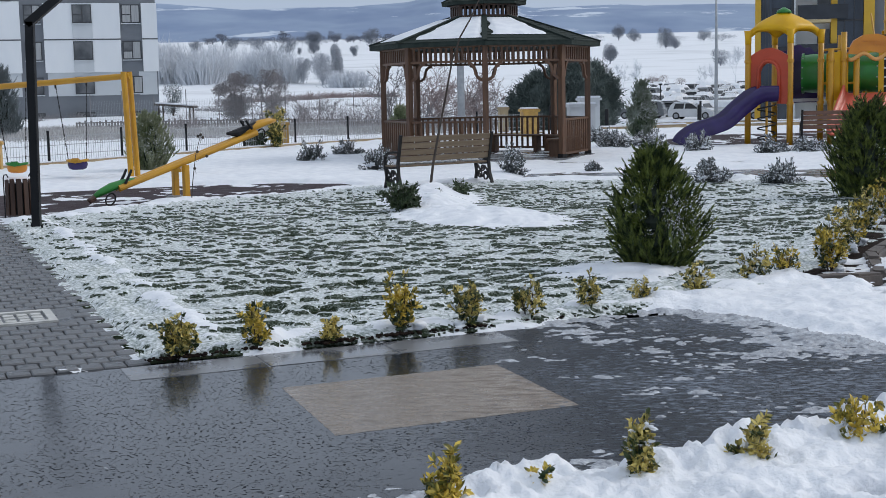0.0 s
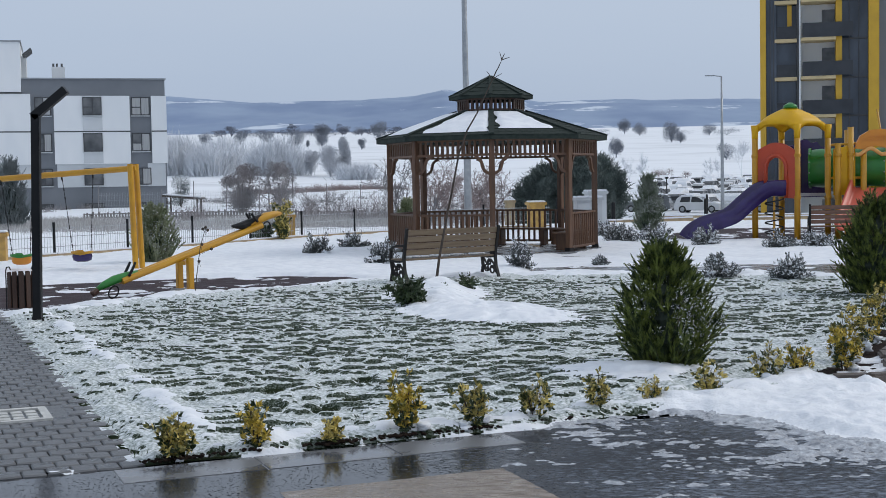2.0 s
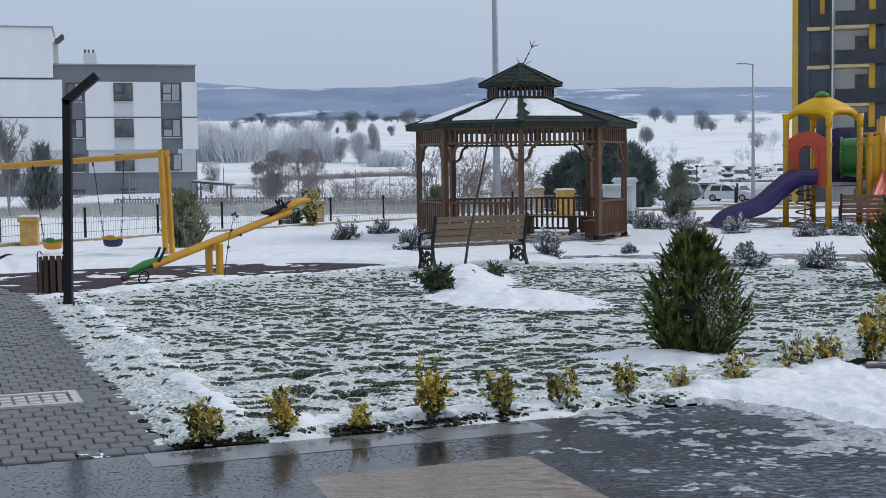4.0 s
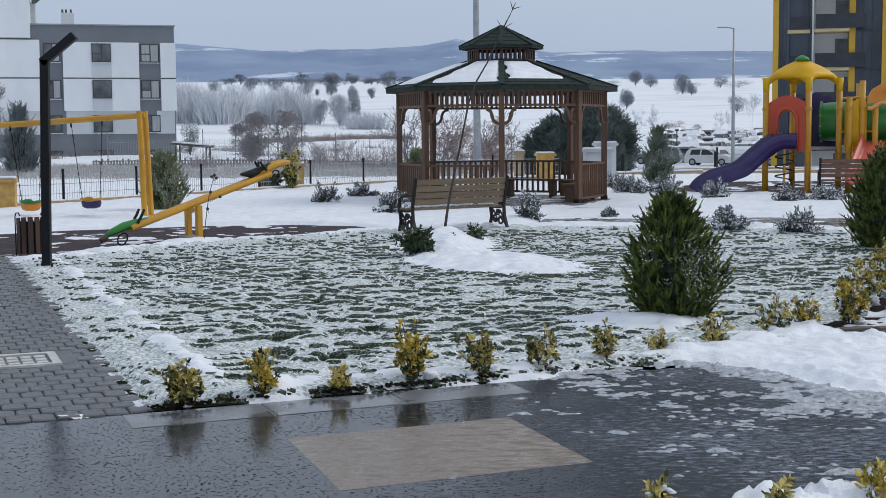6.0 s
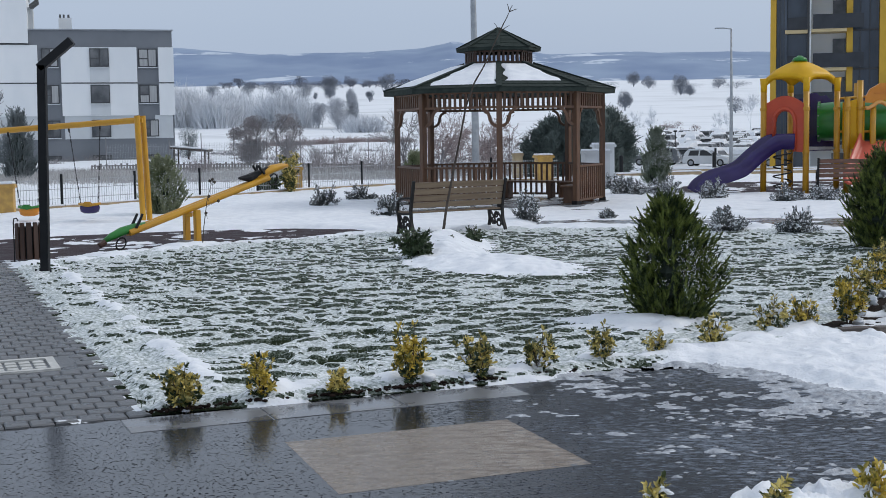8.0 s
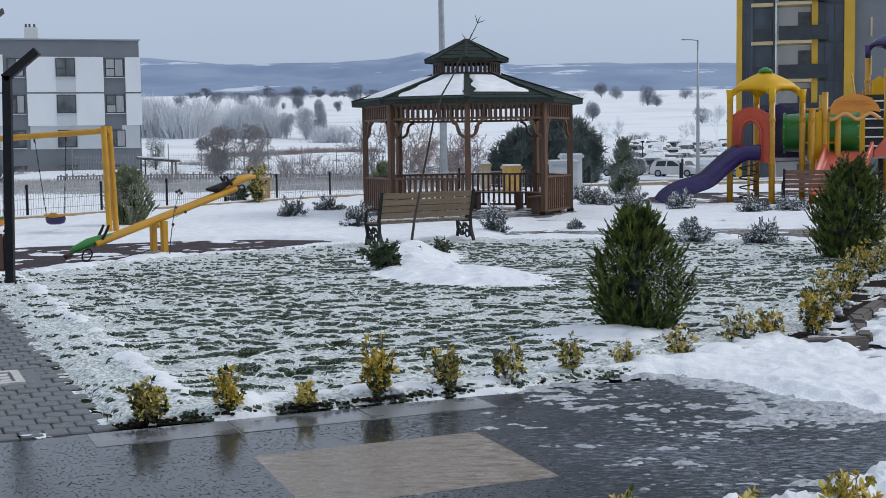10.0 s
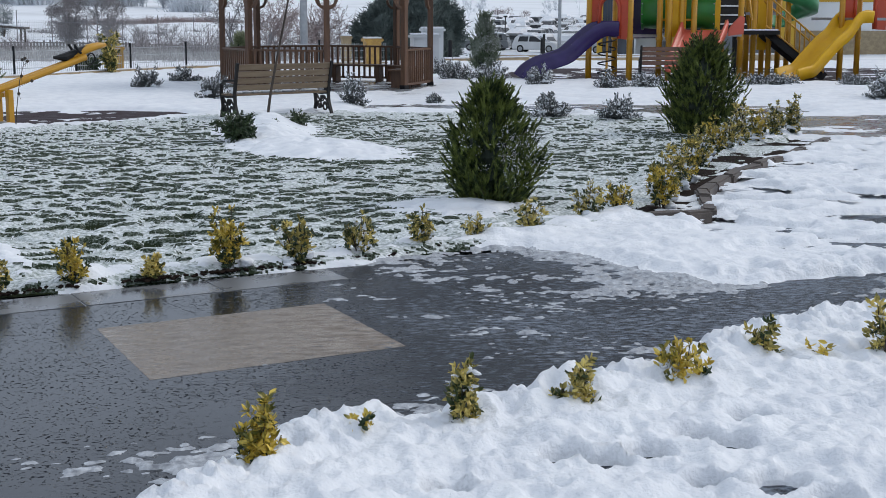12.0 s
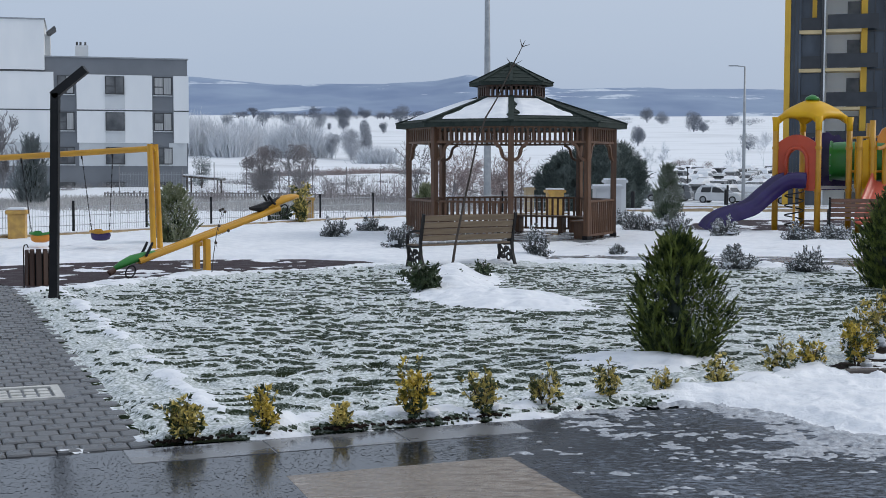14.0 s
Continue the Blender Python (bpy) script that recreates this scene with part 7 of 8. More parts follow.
car_wall = tagged(new("car_park_wall"), "low beige wall along the car park, capped with snow", "wall", kind="structure")
for (ax, ay), (bx, by), h in (((5.4, 45.5), (9.0, 47.5), 0.12), ((9.0, 47.5), (14.5, 49.5), 0.10), ((9.5, 57.0), (15.0, 58.0), 0.12), ((15.0, 58.0), (26.0, 60.0), 0.12)):
    L, ang = math.hypot(bx - ax, by - ay), math.atan2(by - ay, bx - ax)
    z = zland((ax + bx) / 2, (ay + by) / 2)
    bm = bmesh.new()
    box(bm, ((ax + bx) / 2, (ay + by) / 2, z + h / 2), (L, 0.25, h + 0.3), math.degrees(ang), 0.02)
    w = part("wall_block", bm, BEIGE, car_wall)
    bm = bmesh.new()
    box(bm, ((ax + bx) / 2, (ay + by) / 2, z + h + 0.17), (L, 0.22, 0.06), math.degrees(ang), 0.02)
    part("cap_snow", bm, SNOW, w)

# ---------------------------------------------------------------- cars


def car(m, paint, label, length=4.2, height=1.48, tail=0.0, group="parked cars"):
    """A hatchback: lofted body, glasshouse, wheels, lights, snow on the roof; front towards +x."""
    ob = thing("car", label, "car", m, group)
    h = height
    prof = [(-0.5, 0.28), (-0.49, 0.55), (-0.47, 0.62), (-0.30 if not tail else -0.18, 0.64), (0.20, 0.63), (0.40, 0.57), (0.47, 0.50), (0.5, 0.38), (0.49, 0.16), (-0.49, 0.16)]
    bm = bmesh.new()
    rings = []
    for yy, k in ((-0.88, 0.95), (-0.80, 1.0), (0.80, 1.0), (0.88, 0.95)):
        rings.append([bm.verts.new((x * length * (0.985 if k < 1 else 1), yy, z * h * (k if z > 0.4 else 1))) for x, z in prof])
    n = len(prof)
    for a, b in zip(rings, rings[1:]):
        for i in range(n):
            bm.faces.new((a[i], a[(i + 1) % n], b[(i + 1) % n], b[i]))
    bm.faces.new(rings[0][::-1])
    bm.faces.new(rings[-1])
    bmesh.ops.recalc_face_normals(bm, faces=bm.faces)
    part("body", bm, paint, ob)

    def house(pts, y0, y1, material, name, lbl=""):
        bm = bmesh.new()
        lo = [[bm.verts.new((x * length, s * (y0 if z < 0.8 else y1), z * h)) for x, z in pts] for s in (-1, 1)]
        k = len(pts)
        for i in range(k):
            bm.faces.new((lo[0][i], lo[0][(i + 1) % k], lo[1][(i + 1) % k], lo[1][i]))
        bm.faces.new(lo[0][::-1])
        bm.faces.new(lo[1])
        bmesh.ops.recalc_face_normals(bm, faces=bm.faces)
        return part(name, bm, material, ob, lbl)

    house([(-0.47, 0.60), (-0.445, 0.80), (-0.40, 0.93), (-0.05, 0.95), (0.06, 0.88), (0.26, 0.60)], 0.80, 0.64, CARGLASS, "glasshouse", "dark windows")
    house([(-0.445, 0.86), (-0.41, 0.95), (-0.34, 0.99), (-0.16, 1.0), (-0.05, 0.97), (0.02, 0.90), (-0.05, 0.90), (-0.36, 0.88)], 0.68, 0.62, paint, "roof_panel")
    house([(-0.40, 0.985), (-0.36, 1.04), (-0.16, 1.06), (-0.06, 1.02), (-0.03, 0.97)], 0.60, 0.56, SNOW, "roof_snow", "snow on the roof")
    house([(0.29, 0.59), (0.30, 0.645), (0.38, 0.62), (0.44, 0.56), (0.44, 0.52)], 0.70, 0.70, SNOW, "bonnet_snow", "snow on the bonnet")
    for name_, quad_ in (("door_pillar", [(-0.155, 0.6), (-0.145, 0.95), (-0.12, 0.95), (-0.13, 0.6)]), ("rear_pillar", [(-0.475, 0.58), (-0.45, 0.82), (-0.40, 0.95), (-0.34, 0.95), (-0.375, 0.60)]),
                         ("front_pillar", [(0.19, 0.60), (0.0, 0.95), (0.035, 0.93), (0.265, 0.60)])):
        for sg in (-1, 1):
            bm = bmesh.new()
            ins = [bm.verts.new((x * length, sg * (0.83 - 0.17 * max(0.0, z - 0.60) / 0.35), z * h)) for x, z in quad_]
            out_ = [bm.verts.new((x * length, sg * (0.78 - 0.17 * max(0.0, z - 0.60) / 0.35), z * h)) for x, z in quad_]
            bm.faces.new(ins)
            bm.faces.new(out_[::-1])
            for i in range(len(ins)):
                bm.faces.new((ins[i], out_[i], out_[(i + 1) % len(ins)], ins[(i + 1) % len(ins)]))
            bmesh.ops.recalc_face_normals(bm, faces=bm.faces)
            part(name_, bm, paint, ob)
    for sg in (-1, 1):
        bm = bmesh.new()
        box(bm, (0.17 * length, sg * 0.94, 0.66 * h), (0.16, 0.16, 0.11), 0, 0.03)
        part("wing_mirror", bm, paint, ob)
    for sx in (-0.31, 0.32):
        for sy in (-1, 1):
            bm = bmesh.new()
            tube(bm, [(sx * length, sy * 0.70, 0.32), (sx * length, sy * 0.895, 0.32)], 0.32, 16)
            w = part("tyre", bm, TYRE, ob)
            bm = bmesh.new()
            tube(bm, [(sx * length, sy * 0.85, 0.32), (sx * length, sy * 0.905, 0.32)], 0.20, 12)
            part("rim", bm, RIM, w)
    for sy in (-0.62, 0.62):
        bm = bmesh.new()
        box(bm, (0.475 * length, sy, 0.47 * h), (0.16, 0.34, 0.13), 0, 0.03)
        part("headlight", bm, HEADLIGHT, ob)
    bm = bmesh.new()
    box(bm, (0.497 * length, 0, 0.36 * h), (0.05, 0.9, 0.14), 0, 0.02)
    part("grille", bm, TYRE, ob)
    return ob


def car_at(x, y, rz):
    return Matrix.Translation((x, y, zland(x, y))) @ Matrix.Rotation(radians(rz), 4, "Z")


white_car = car(car_at(23.0, 117.5, -28), CARWHITE, "white hatchback parked in the snow")
copy_thing(white_car, car_at(26.9, 116.5, -200))
copy_thing(white_car, car_at(33.5, 113.0, -25))
grey_car = car(car_at(30.6, 117.5, -150), CARGREY, "grey hatchback parked in the snow", 4.4, 1.55)
copy_thing(grey_car, car_at(37.5, 116.0, -30))
copy_thing(grey_car, car_at(19.0, 121.0, -200))


def buried_car(m):
    """A parked car under a thick coat of snow: only strips of glass and the lower body show."""
    ob = thing("car", "parked car buried under a coat of snow", "car", m, "parked cars")
    L, h = 4.2, 1.45
    for name, rows_, material in (("body", [(-0.5, 0.3, 0.86), (-0.49, 0.62, 0.86), (0.49, 0.56, 0.86), (0.5, 0.3, 0.86)], CARWHITE),
                                  ("glasshouse", [(-0.44, 0.6, 0.80), (-0.36, 0.9, 0.66), (0.08, 0.9, 0.66), (0.22, 0.6, 0.80)], CARGLASS),
                                  ("roof_snow", [(-0.50, 0.63, 0.80), (-0.43, 0.93, 0.68), (-0.34, 1.08, 0.6), (0.04, 1.08, 0.6), (0.13, 0.93, 0.68), (0.26, 0.68, 0.78), (0.48, 0.64, 0.80), (0.49, 0.56, 0.84), (0.22, 0.61, 0.84), (0.08, 0.86, 0.69), (-0.36, 0.86, 0.69), (-0.46, 0.60, 0.84)], SNOW)):
        bm = bmesh.new()
        side = [[bm.verts.new((x * L, sg * w, z * h)) for x, z, w in rows_] for sg in (-1, 1)]
        k = len(rows_)
        for q in range(k):
            bm.faces.new((side[0][q], side[0][(q + 1) % k], side[1][(q + 1) % k], side[1][q]))
        bm.faces.new(side[0][::-1])
        bm.faces.new(side[1])
        bmesh.ops.recalc_face_normals(bm, faces=bm.faces)
        part(name, bm, material, ob)
    for sx in (-0.31, 0.32):
        for sy in (-1, 1):
            bm = bmesh.new()
            tube(bm, [(sx * L, sy * 0.70, 0.32), (sx * L, sy * 0.87, 0.32)], 0.32, 12)
            part("tyre", bm, TYRE, ob)
    return ob


snow_car = buried_car(car_at(21.0, 126.0, 62))
rng_c = random.Random(4)
for row in range(13):
    y = 126.5 + 6.6 * row
    x = 0.156 * y + rng_c.uniform(0, 2) + (2.6 if row == 0 else 0)
    while x < 0.335 * y:
        if rng_c.random() < 0.95:
            copy_thing(rng_c.choice((snow_car, snow_car, snow_car, grey_car, white_car)), car_at(x, y + rng_c.uniform(-0.6, 0.6), rng_c.choice((60, 62, -120, 66))))
        x += 2.75 + rng_c.uniform(0, 0.5)
tagged(white_car, "white hatchback parked in the snow", "car", "parked cars")

# ---------------------------------------------------------------- white and grey apartment block


def window(parent, x0, x1, z0, z1, y, split=True, curtain=0):
    """A window set in a dark frame: panes, mullions, sill."""
    w = part("window", box(bmesh.new(), ((x0 + x1) / 2, y - 0.02, (z0 + z1) / 2), (x1 - x0, 0.10, z1 - z0)), FRAME, parent)
    mid = x0 + (x1 - x0) * 0.52
    cells = [(x0 + 0.08, mid - 0.05, z0 + 0.08, z0 + (z1 - z0) * 0.42), (x0 + 0.08, mid - 0.05, z0 + (z1 - z0) * 0.48, z1 - 0.08), (mid + 0.05, x1 - 0.08, z0 + 0.08, z1 - 0.08)] if split else [(x0 + 0.08, x1 - 0.08, z0 + 0.08, z1 - 0.08)]
    for i, (a, b, c, d) in enumerate(cells):
        part("pane", box(bmesh.new(), ((a + b) / 2, y - 0.075, (c + d) / 2), (b - a, 0.02, d - c)), CURTAIN if (curtain >> i) & 1 else PANE, w)
    part("sill", box(bmesh.new(), ((x0 + x1) / 2, y - 0.09, z0 - 0.05), (x1 - x0 + 0.1, 0.16, 0.07)), PALE_W, w)
    return w


block = thing("apartment_block", "white and grey four-storey apartment block with dark windows", "building",
              Matrix.Translation((-22.45, 110, 0)) @ Matrix.Rotation(radians(16), 4, "Z") @ Matrix.Diagonal((0.955, 1, 1, 1)) @ Matrix.Translation((22.45, -110, 0)))
Y0 = 110.0
part("wall", box(bmesh.new(), (-36.2, Y0 + 7, 4.5), (27.4, 14, 11.7)), GREY_W, block)
part("roof_edge", box(bmesh.new(), (-36.2, Y0 + 6.95, 10.40), (27.6, 14.2, 0.10)), STEEL, block)
for x0, x1, z0, z1, mt, dy in ((-31.75, -25.5, 3.5, 9.0, WHITE_W, 0.30), (-23.7, -22.42, 3.5, 9.0, WHITE_W, 0.30), (-50, -33.6, 3.5, 9.15, WHITE_W, 0.30),
                               (-31.6, -25.6, 1.62, 3.5, PALE_W, 0.06), (-24.1, -22.6, 1.62, 3.5, PALE_W, 0.06), (-50, -33.7, 1.62, 3.5, PALE_W, 0.06)):
    part("wall_panel", box(bmesh.new(), ((x0 + x1) / 2, Y0 - dy / 2, (z0 + z1) / 2), (x1 - x0, dy, z1 - z0)), mt, block)
    if dy > 0.1:
        part("groove", box(bmesh.new(), ((x0 + x1) / 2, Y0 - dy - 0.004, 6.12), (x1 - x0, 0.02, 0.10)), LINE_W, block)
part("tall_wall", box(bmesh.new(), (-42.2, Y0 + 4, 11.3), (15.8, 8.6, 4.0)), WHITE_W, block)
part("tall_roof_edge", box(bmesh.new(), (-42.2, Y0 + 4, 13.33), (16.0, 8.8, 0.12)), STEEL, block)
part("tall_groove", box(bmesh.new(), (-42.2, Y0 - 0.33, 9.2), (15.9, 0.04, 0.10)), LINE_W, block)
part("stair_head", box(bmesh.new(), (-34.15, Y0 + 5, 11.4), (0.5, 5, 2.0)), PALE_W, block)
part("eave_fin", box(bmesh.new(), (-33.75, Y0 + 2.0, 12.55), (0.85, 3.2, 0.2), turn=Matrix.Rotation(radians(-38), 4, "Y")), LINE_W, block)
ch = part("chimney", box(bmesh.new(), (-31.25, Y0 + 4, 11.0), (1.1, 0.9, 1.3)), WHITE_W, block)
for dx in (-0.4, -0.1, 0.3):
    bm = bmesh.new()
    tube(bm, [(-31.25 + dx, Y0 + 4, 11.6), (-31.25 + dx, Y0 + 4, 11.95)], 0.09, 8)
    part("chimney_pot", bm, LINE_W, ch)
for i, (z0, z1) in enumerate(((7.42, 8.9), (4.49, 5.98), (1.75, 3.14), (-1.05, 0.3))):
    window(block, -33.3, -31.95, z0, z1, Y0 - 0.02, True, (4, 4, 0, 0)[i])
    window(block, -29.40, -27.82, z0, z1, Y0 - (0.32 if i < 2 else 0.08), i == 0, (0, 0, 0, 0)[i])
    window(block, -25.35, -23.82, z0, z1, Y0 - 0.02, True, (7, 5, 4, 0)[i])
    window(block, -40.6, -39.0, z0, z1, Y0 - (0.32 if i < 2 else 0.08), True, 2)
for z0, z1 in ((6.22, 7.32), (3.55, 4.4)):
    part("spandrel", box(bmesh.new(), (-28.6, Y0 - 0.31, (z0 + z1) / 2), (1.62, 0.05, z1 - z0)), PALE_W, block)

# ---------------------------------------------------------------- yellow-framed tower and its white neighbour
SITE = Matrix.Translation((24.2, 100, 0)) @ Matrix.Rotation(radians(-15), 4, "Z") @ Matrix.Diagonal((0.95, 1, 1, 1)) @ Matrix.Translation((-24.2, -100, 0))
tower = thing("residential_tower", "tall dark-glazed tower with yellow columns and balconies", "building", SITE)
YT, ZB, ZT = 100.0, -1.6, 34.0
BALGLASS = mat("smoked_balustrade", (0.018, 0.020, 0.024), (0.03, 0.033, 0.038), 1.0, 0.12, bump=0, spec=0.6)
CREAM = mat("cream_slab_edge", (0.58, 0.46, 0.26), (0.50, 0.40, 0.22), 1.0, 0.6)


def slab(name, x0, x1, y0, y1, z0, z1, material, parent, label=""):
    return part(name, box(bmesh.new(), ((x0 + x1) / 2, (y0 + y1) / 2, (z0 + z1) / 2), (x1 - x0, y1 - y0, z1 - z0)), material, parent, label)


for x0, x1 in ((24.2, 24.64), (29.9, 30.36), (32.32, 33.1), (38.2, 39.6)):
    slab("column", x0, x1, YT - 0.5, YT + 0.9, ZB, ZT, YELLOW_W, tower, "yellow column")
slab("core_wall", 24.3, 39.4, YT + 2.6, YT + 16, ZB, ZT, GREY_W, tower)
slab("curtain_wall", 24.66, 25.45, YT, YT + 2.6, ZB, ZT, GLASSWALL, tower, "dark glass wall")
slab("curtain_wall", 30.38, 32.3, YT + 0.1, YT + 2.6, ZB, ZT, GLASSWALL, tower, "dark glass wall")
slab("grey_wall", 33.1, 38.2, YT + 0.3, YT + 2.6, ZB, ZT, GREY_W, tower)
slab("divider", 26.96, 27.14, YT - 0.1, YT + 2.6, ZB, ZT, FRAME, tower)
slab("white_edge", 27.15, 27.27, YT - 0.12, YT + 2.58, ZB, ZT, WHITE_W, tower)
for k in range(-4, 9):
    z = 8.78 + 2.83 * k
    if z > ZT - 3:
        break
    slab("recess_glass", 25.47, 26.94, YT + 0.55, YT + 0.7, z + 0.15, z + 2.7, GLASSWALL, tower)
    slab("recess_rail", 25.47, 26.94, YT - 0.05, YT + 0.03, z + 0.15, z + 1.05, BALGLASS, tower)
    slab("recess_slab", 25.3, 27.0, YT - 0.18, YT + 0.6, z - 0.14, z + 0.12, CREAM, tower)
    b = slab("balcony_slab", 27.28, 29.9, YT - 0.9, YT + 2.55, z - 0.12, z + 0.10, CREAM, tower)
    slab("balustrade", 27.4, 31.15, YT - 0.92, YT - 0.86, z + 0.12, z + 1.16, BALGLASS, b, "smoked glass balustrade")
    slab("back_wall", 27.28, 29.9, YT + 1.2, YT + 1.5, z + 0.10, z + 2.71, WHITE_W, tower)
    slab("balcony_door", 28.9, 29.85, YT + 1.12, YT + 1.2, z + 0.12, z + 2.3, PANE, tower)
    for x in (30.9, 31.6):
        slab("glass_mullion", x, x + 0.06, YT + 0.02, YT + 0.1, z, z + 2.8, FRAME, tower)
    slab("floor_band", 30.38, 32.3, YT + 0.02, YT + 0.1, z - 0.05, z + 0.06, FRAME, tower)
    for x in (24.95, 25.2):
        slab("glass_mullion", x, x + 0.05, YT - 0.05, YT, z, z + 2.8, FRAME, tower)
    if k == 1:
        slab("yellow_shutter", 26.25, 26.6, YT + 0.3, YT + 0.5, z + 1.05, z + 2.65, YELLOW_W, tower)
    for x in (34.3, 36.4):
        slab("light_strip", x, x + 0.14, YT + 0.24, YT + 0.3, z + 0.3, z + 1.7, CREAM, tower)

neighbour = thing("white_block", "white rendered block with beige bands and small windows", "building", SITE)
slab("wall", 39.6, 66, YT + 2, YT + 15, ZB, 22, WHITE_W, neighbour)
for k in range(8):
    z = 3.1 + 2.85 * k
    slab("band", 39.6, 66, YT + 1.9, YT + 2.0, z - 0.35, z - 0.12, YELLOW_W if k == 0 else CREAM, neighbour)
    for x in (40.8, 44.2, 47.6, 51.0):
        window(neighbour, x, x + 1.15, z + 0.75 - (2.85 if k == 7 else 0), z + 2.0 - (2.85 if k == 7 else 0), YT + 1.98, True, 4) if k < 7 else None
slab("plinth", 39.5, 66, YT + 1.85, YT + 2.0, ZB, 0.6, BEIGE, neighbour)

# ---------------------------------------------------------------- trees beyond the fence


def far(x, y, dz=0.0):
    return Matrix.Translation((x, y, zland(x, y) + dz)) @ Matrix.Rotation(random.uniform(0, 6.28), 4, "Z")


dome_pine(far(6.2, 57.5), 3.25, 3.8, 202, "broad dark evergreen reaching the ground behind the gazebo", EVERGREEN_FAR)
dome_pine(far(4.75, 57.0), 2.45, 3.0, 201, "lower dark evergreen beside a broad one behind the gazebo", EVERGREEN_FAR)
BT = (BARK_FAR, TWIG_FAR)
crown_tree(far(-12.2, 82.0), 3.3, 3.0, 203, "bare tree with clinging brown leaves, its colour hazed", TWIG_BROWN, BARK_FAR, 60, 30000, 0.10, 0.015, flat=0.7)
crown_tree(far(-9.9, 82.5), 3.3, 2.6, 204, "bare tree with snow in its twigs, its colour hazed", TWIG_BROWN, BARK_FAR, 40, 15000, 0.16, 0.014)
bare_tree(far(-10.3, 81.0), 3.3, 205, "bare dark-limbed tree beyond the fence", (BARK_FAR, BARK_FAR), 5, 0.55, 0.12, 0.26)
bare_tree(far(-16.6, 48.0), 4.0, 206, "tall bare tree by the apartment block", (BARK_FAR, BARK_FAR), 6, 0.36, 0.28, 0.28, 1, 0.014)
conifer(far(-18.4, 57.0, -0.05), 3.3, 0.78, 207, "dark conifer dusted with snow", CONIFER_HZ, 130, snow=0.4, needle=0.06, waist=0.25)
crown_tree(far(-20.2, 104.0), 2.7, 1.9, 208, "dark evergreen tree beside the apartment block", CONIFER_HZ, BARK, 30, 5200, 0.03, 0.022, "evergreen bushes", "tree", "evergreen_tree", 0.8, 0.62)
bare_tree(far(-0.4, 55.0), 3.1, 209, "bare reddish tree behind the gazebo", (BARK_FAR, TWIG_RED), 5, 0.6, 0.1, 0.2, 3)
bare_tree(far(1.9, 57.0), 2.9, 210, "bare reddish tree behind the gazebo", (BARK_FAR, TWIG_RED), 5, 0.6, 0.1, 0.2, 3)
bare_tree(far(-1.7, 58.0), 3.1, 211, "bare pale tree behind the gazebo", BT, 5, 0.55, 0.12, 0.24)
bare_tree(far(-5.4, 70.0), 1.6, 212, "bare shrub beyond the fence", (BARK_FAR, BARK_FAR), 4, 0.6, 0.2, 0.25, 4)
bare_tree(far(-7.0, 72.0), 1.5, 213, "bare shrub beyond the fence", (BARK_FAR, BARK_FAR), 4, 0.6, 0.2, 0.25, 4)
# pale thicket, the haze of the blowing snow put into its colour
for i in range(12):
    x = -58.0 + 1.45 * i + random.uniform(-0.6, 0.6)
    y = 272 + random.uniform(-7, 8)
    h = 8.4 + 1.2 * math.sin(i * 0.8) + random.uniform(-0.8, 0.8) - 0.10 * i
    brush(far(x, y), h, 6.4, 230 + i, "slender trees in a thicket, paled by haze in their colour", TWIG_MIST, 260, 0.13, lean=0.10)
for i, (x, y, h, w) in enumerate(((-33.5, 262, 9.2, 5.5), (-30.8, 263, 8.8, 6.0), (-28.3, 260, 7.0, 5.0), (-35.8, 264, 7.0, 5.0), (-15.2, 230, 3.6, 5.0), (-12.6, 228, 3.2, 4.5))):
    brush(far(x, y), h, w, 252 + i, "grey bare tree hazed in colour, standing in the drifting snow", TWIG_MIST, 420, 0.12, lean=0.26)
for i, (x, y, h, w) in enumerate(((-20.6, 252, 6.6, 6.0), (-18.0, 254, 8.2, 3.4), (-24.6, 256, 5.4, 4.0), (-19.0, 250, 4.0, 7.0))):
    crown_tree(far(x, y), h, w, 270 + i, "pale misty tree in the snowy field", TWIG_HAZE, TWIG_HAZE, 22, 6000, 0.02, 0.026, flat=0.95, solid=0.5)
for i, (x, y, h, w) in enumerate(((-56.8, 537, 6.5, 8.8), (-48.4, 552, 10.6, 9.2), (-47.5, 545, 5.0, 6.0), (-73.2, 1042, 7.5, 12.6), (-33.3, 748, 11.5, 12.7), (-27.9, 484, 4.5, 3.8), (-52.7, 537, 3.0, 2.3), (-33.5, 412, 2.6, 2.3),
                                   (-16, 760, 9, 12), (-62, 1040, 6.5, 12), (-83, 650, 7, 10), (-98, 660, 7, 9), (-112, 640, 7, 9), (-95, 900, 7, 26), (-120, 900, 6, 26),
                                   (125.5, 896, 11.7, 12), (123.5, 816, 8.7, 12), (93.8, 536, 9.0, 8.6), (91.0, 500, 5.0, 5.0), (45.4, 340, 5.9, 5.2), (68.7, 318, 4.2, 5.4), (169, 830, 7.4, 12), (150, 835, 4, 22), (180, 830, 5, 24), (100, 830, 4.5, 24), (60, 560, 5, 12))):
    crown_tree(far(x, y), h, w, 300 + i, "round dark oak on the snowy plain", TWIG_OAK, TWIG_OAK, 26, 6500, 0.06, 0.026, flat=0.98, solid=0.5)
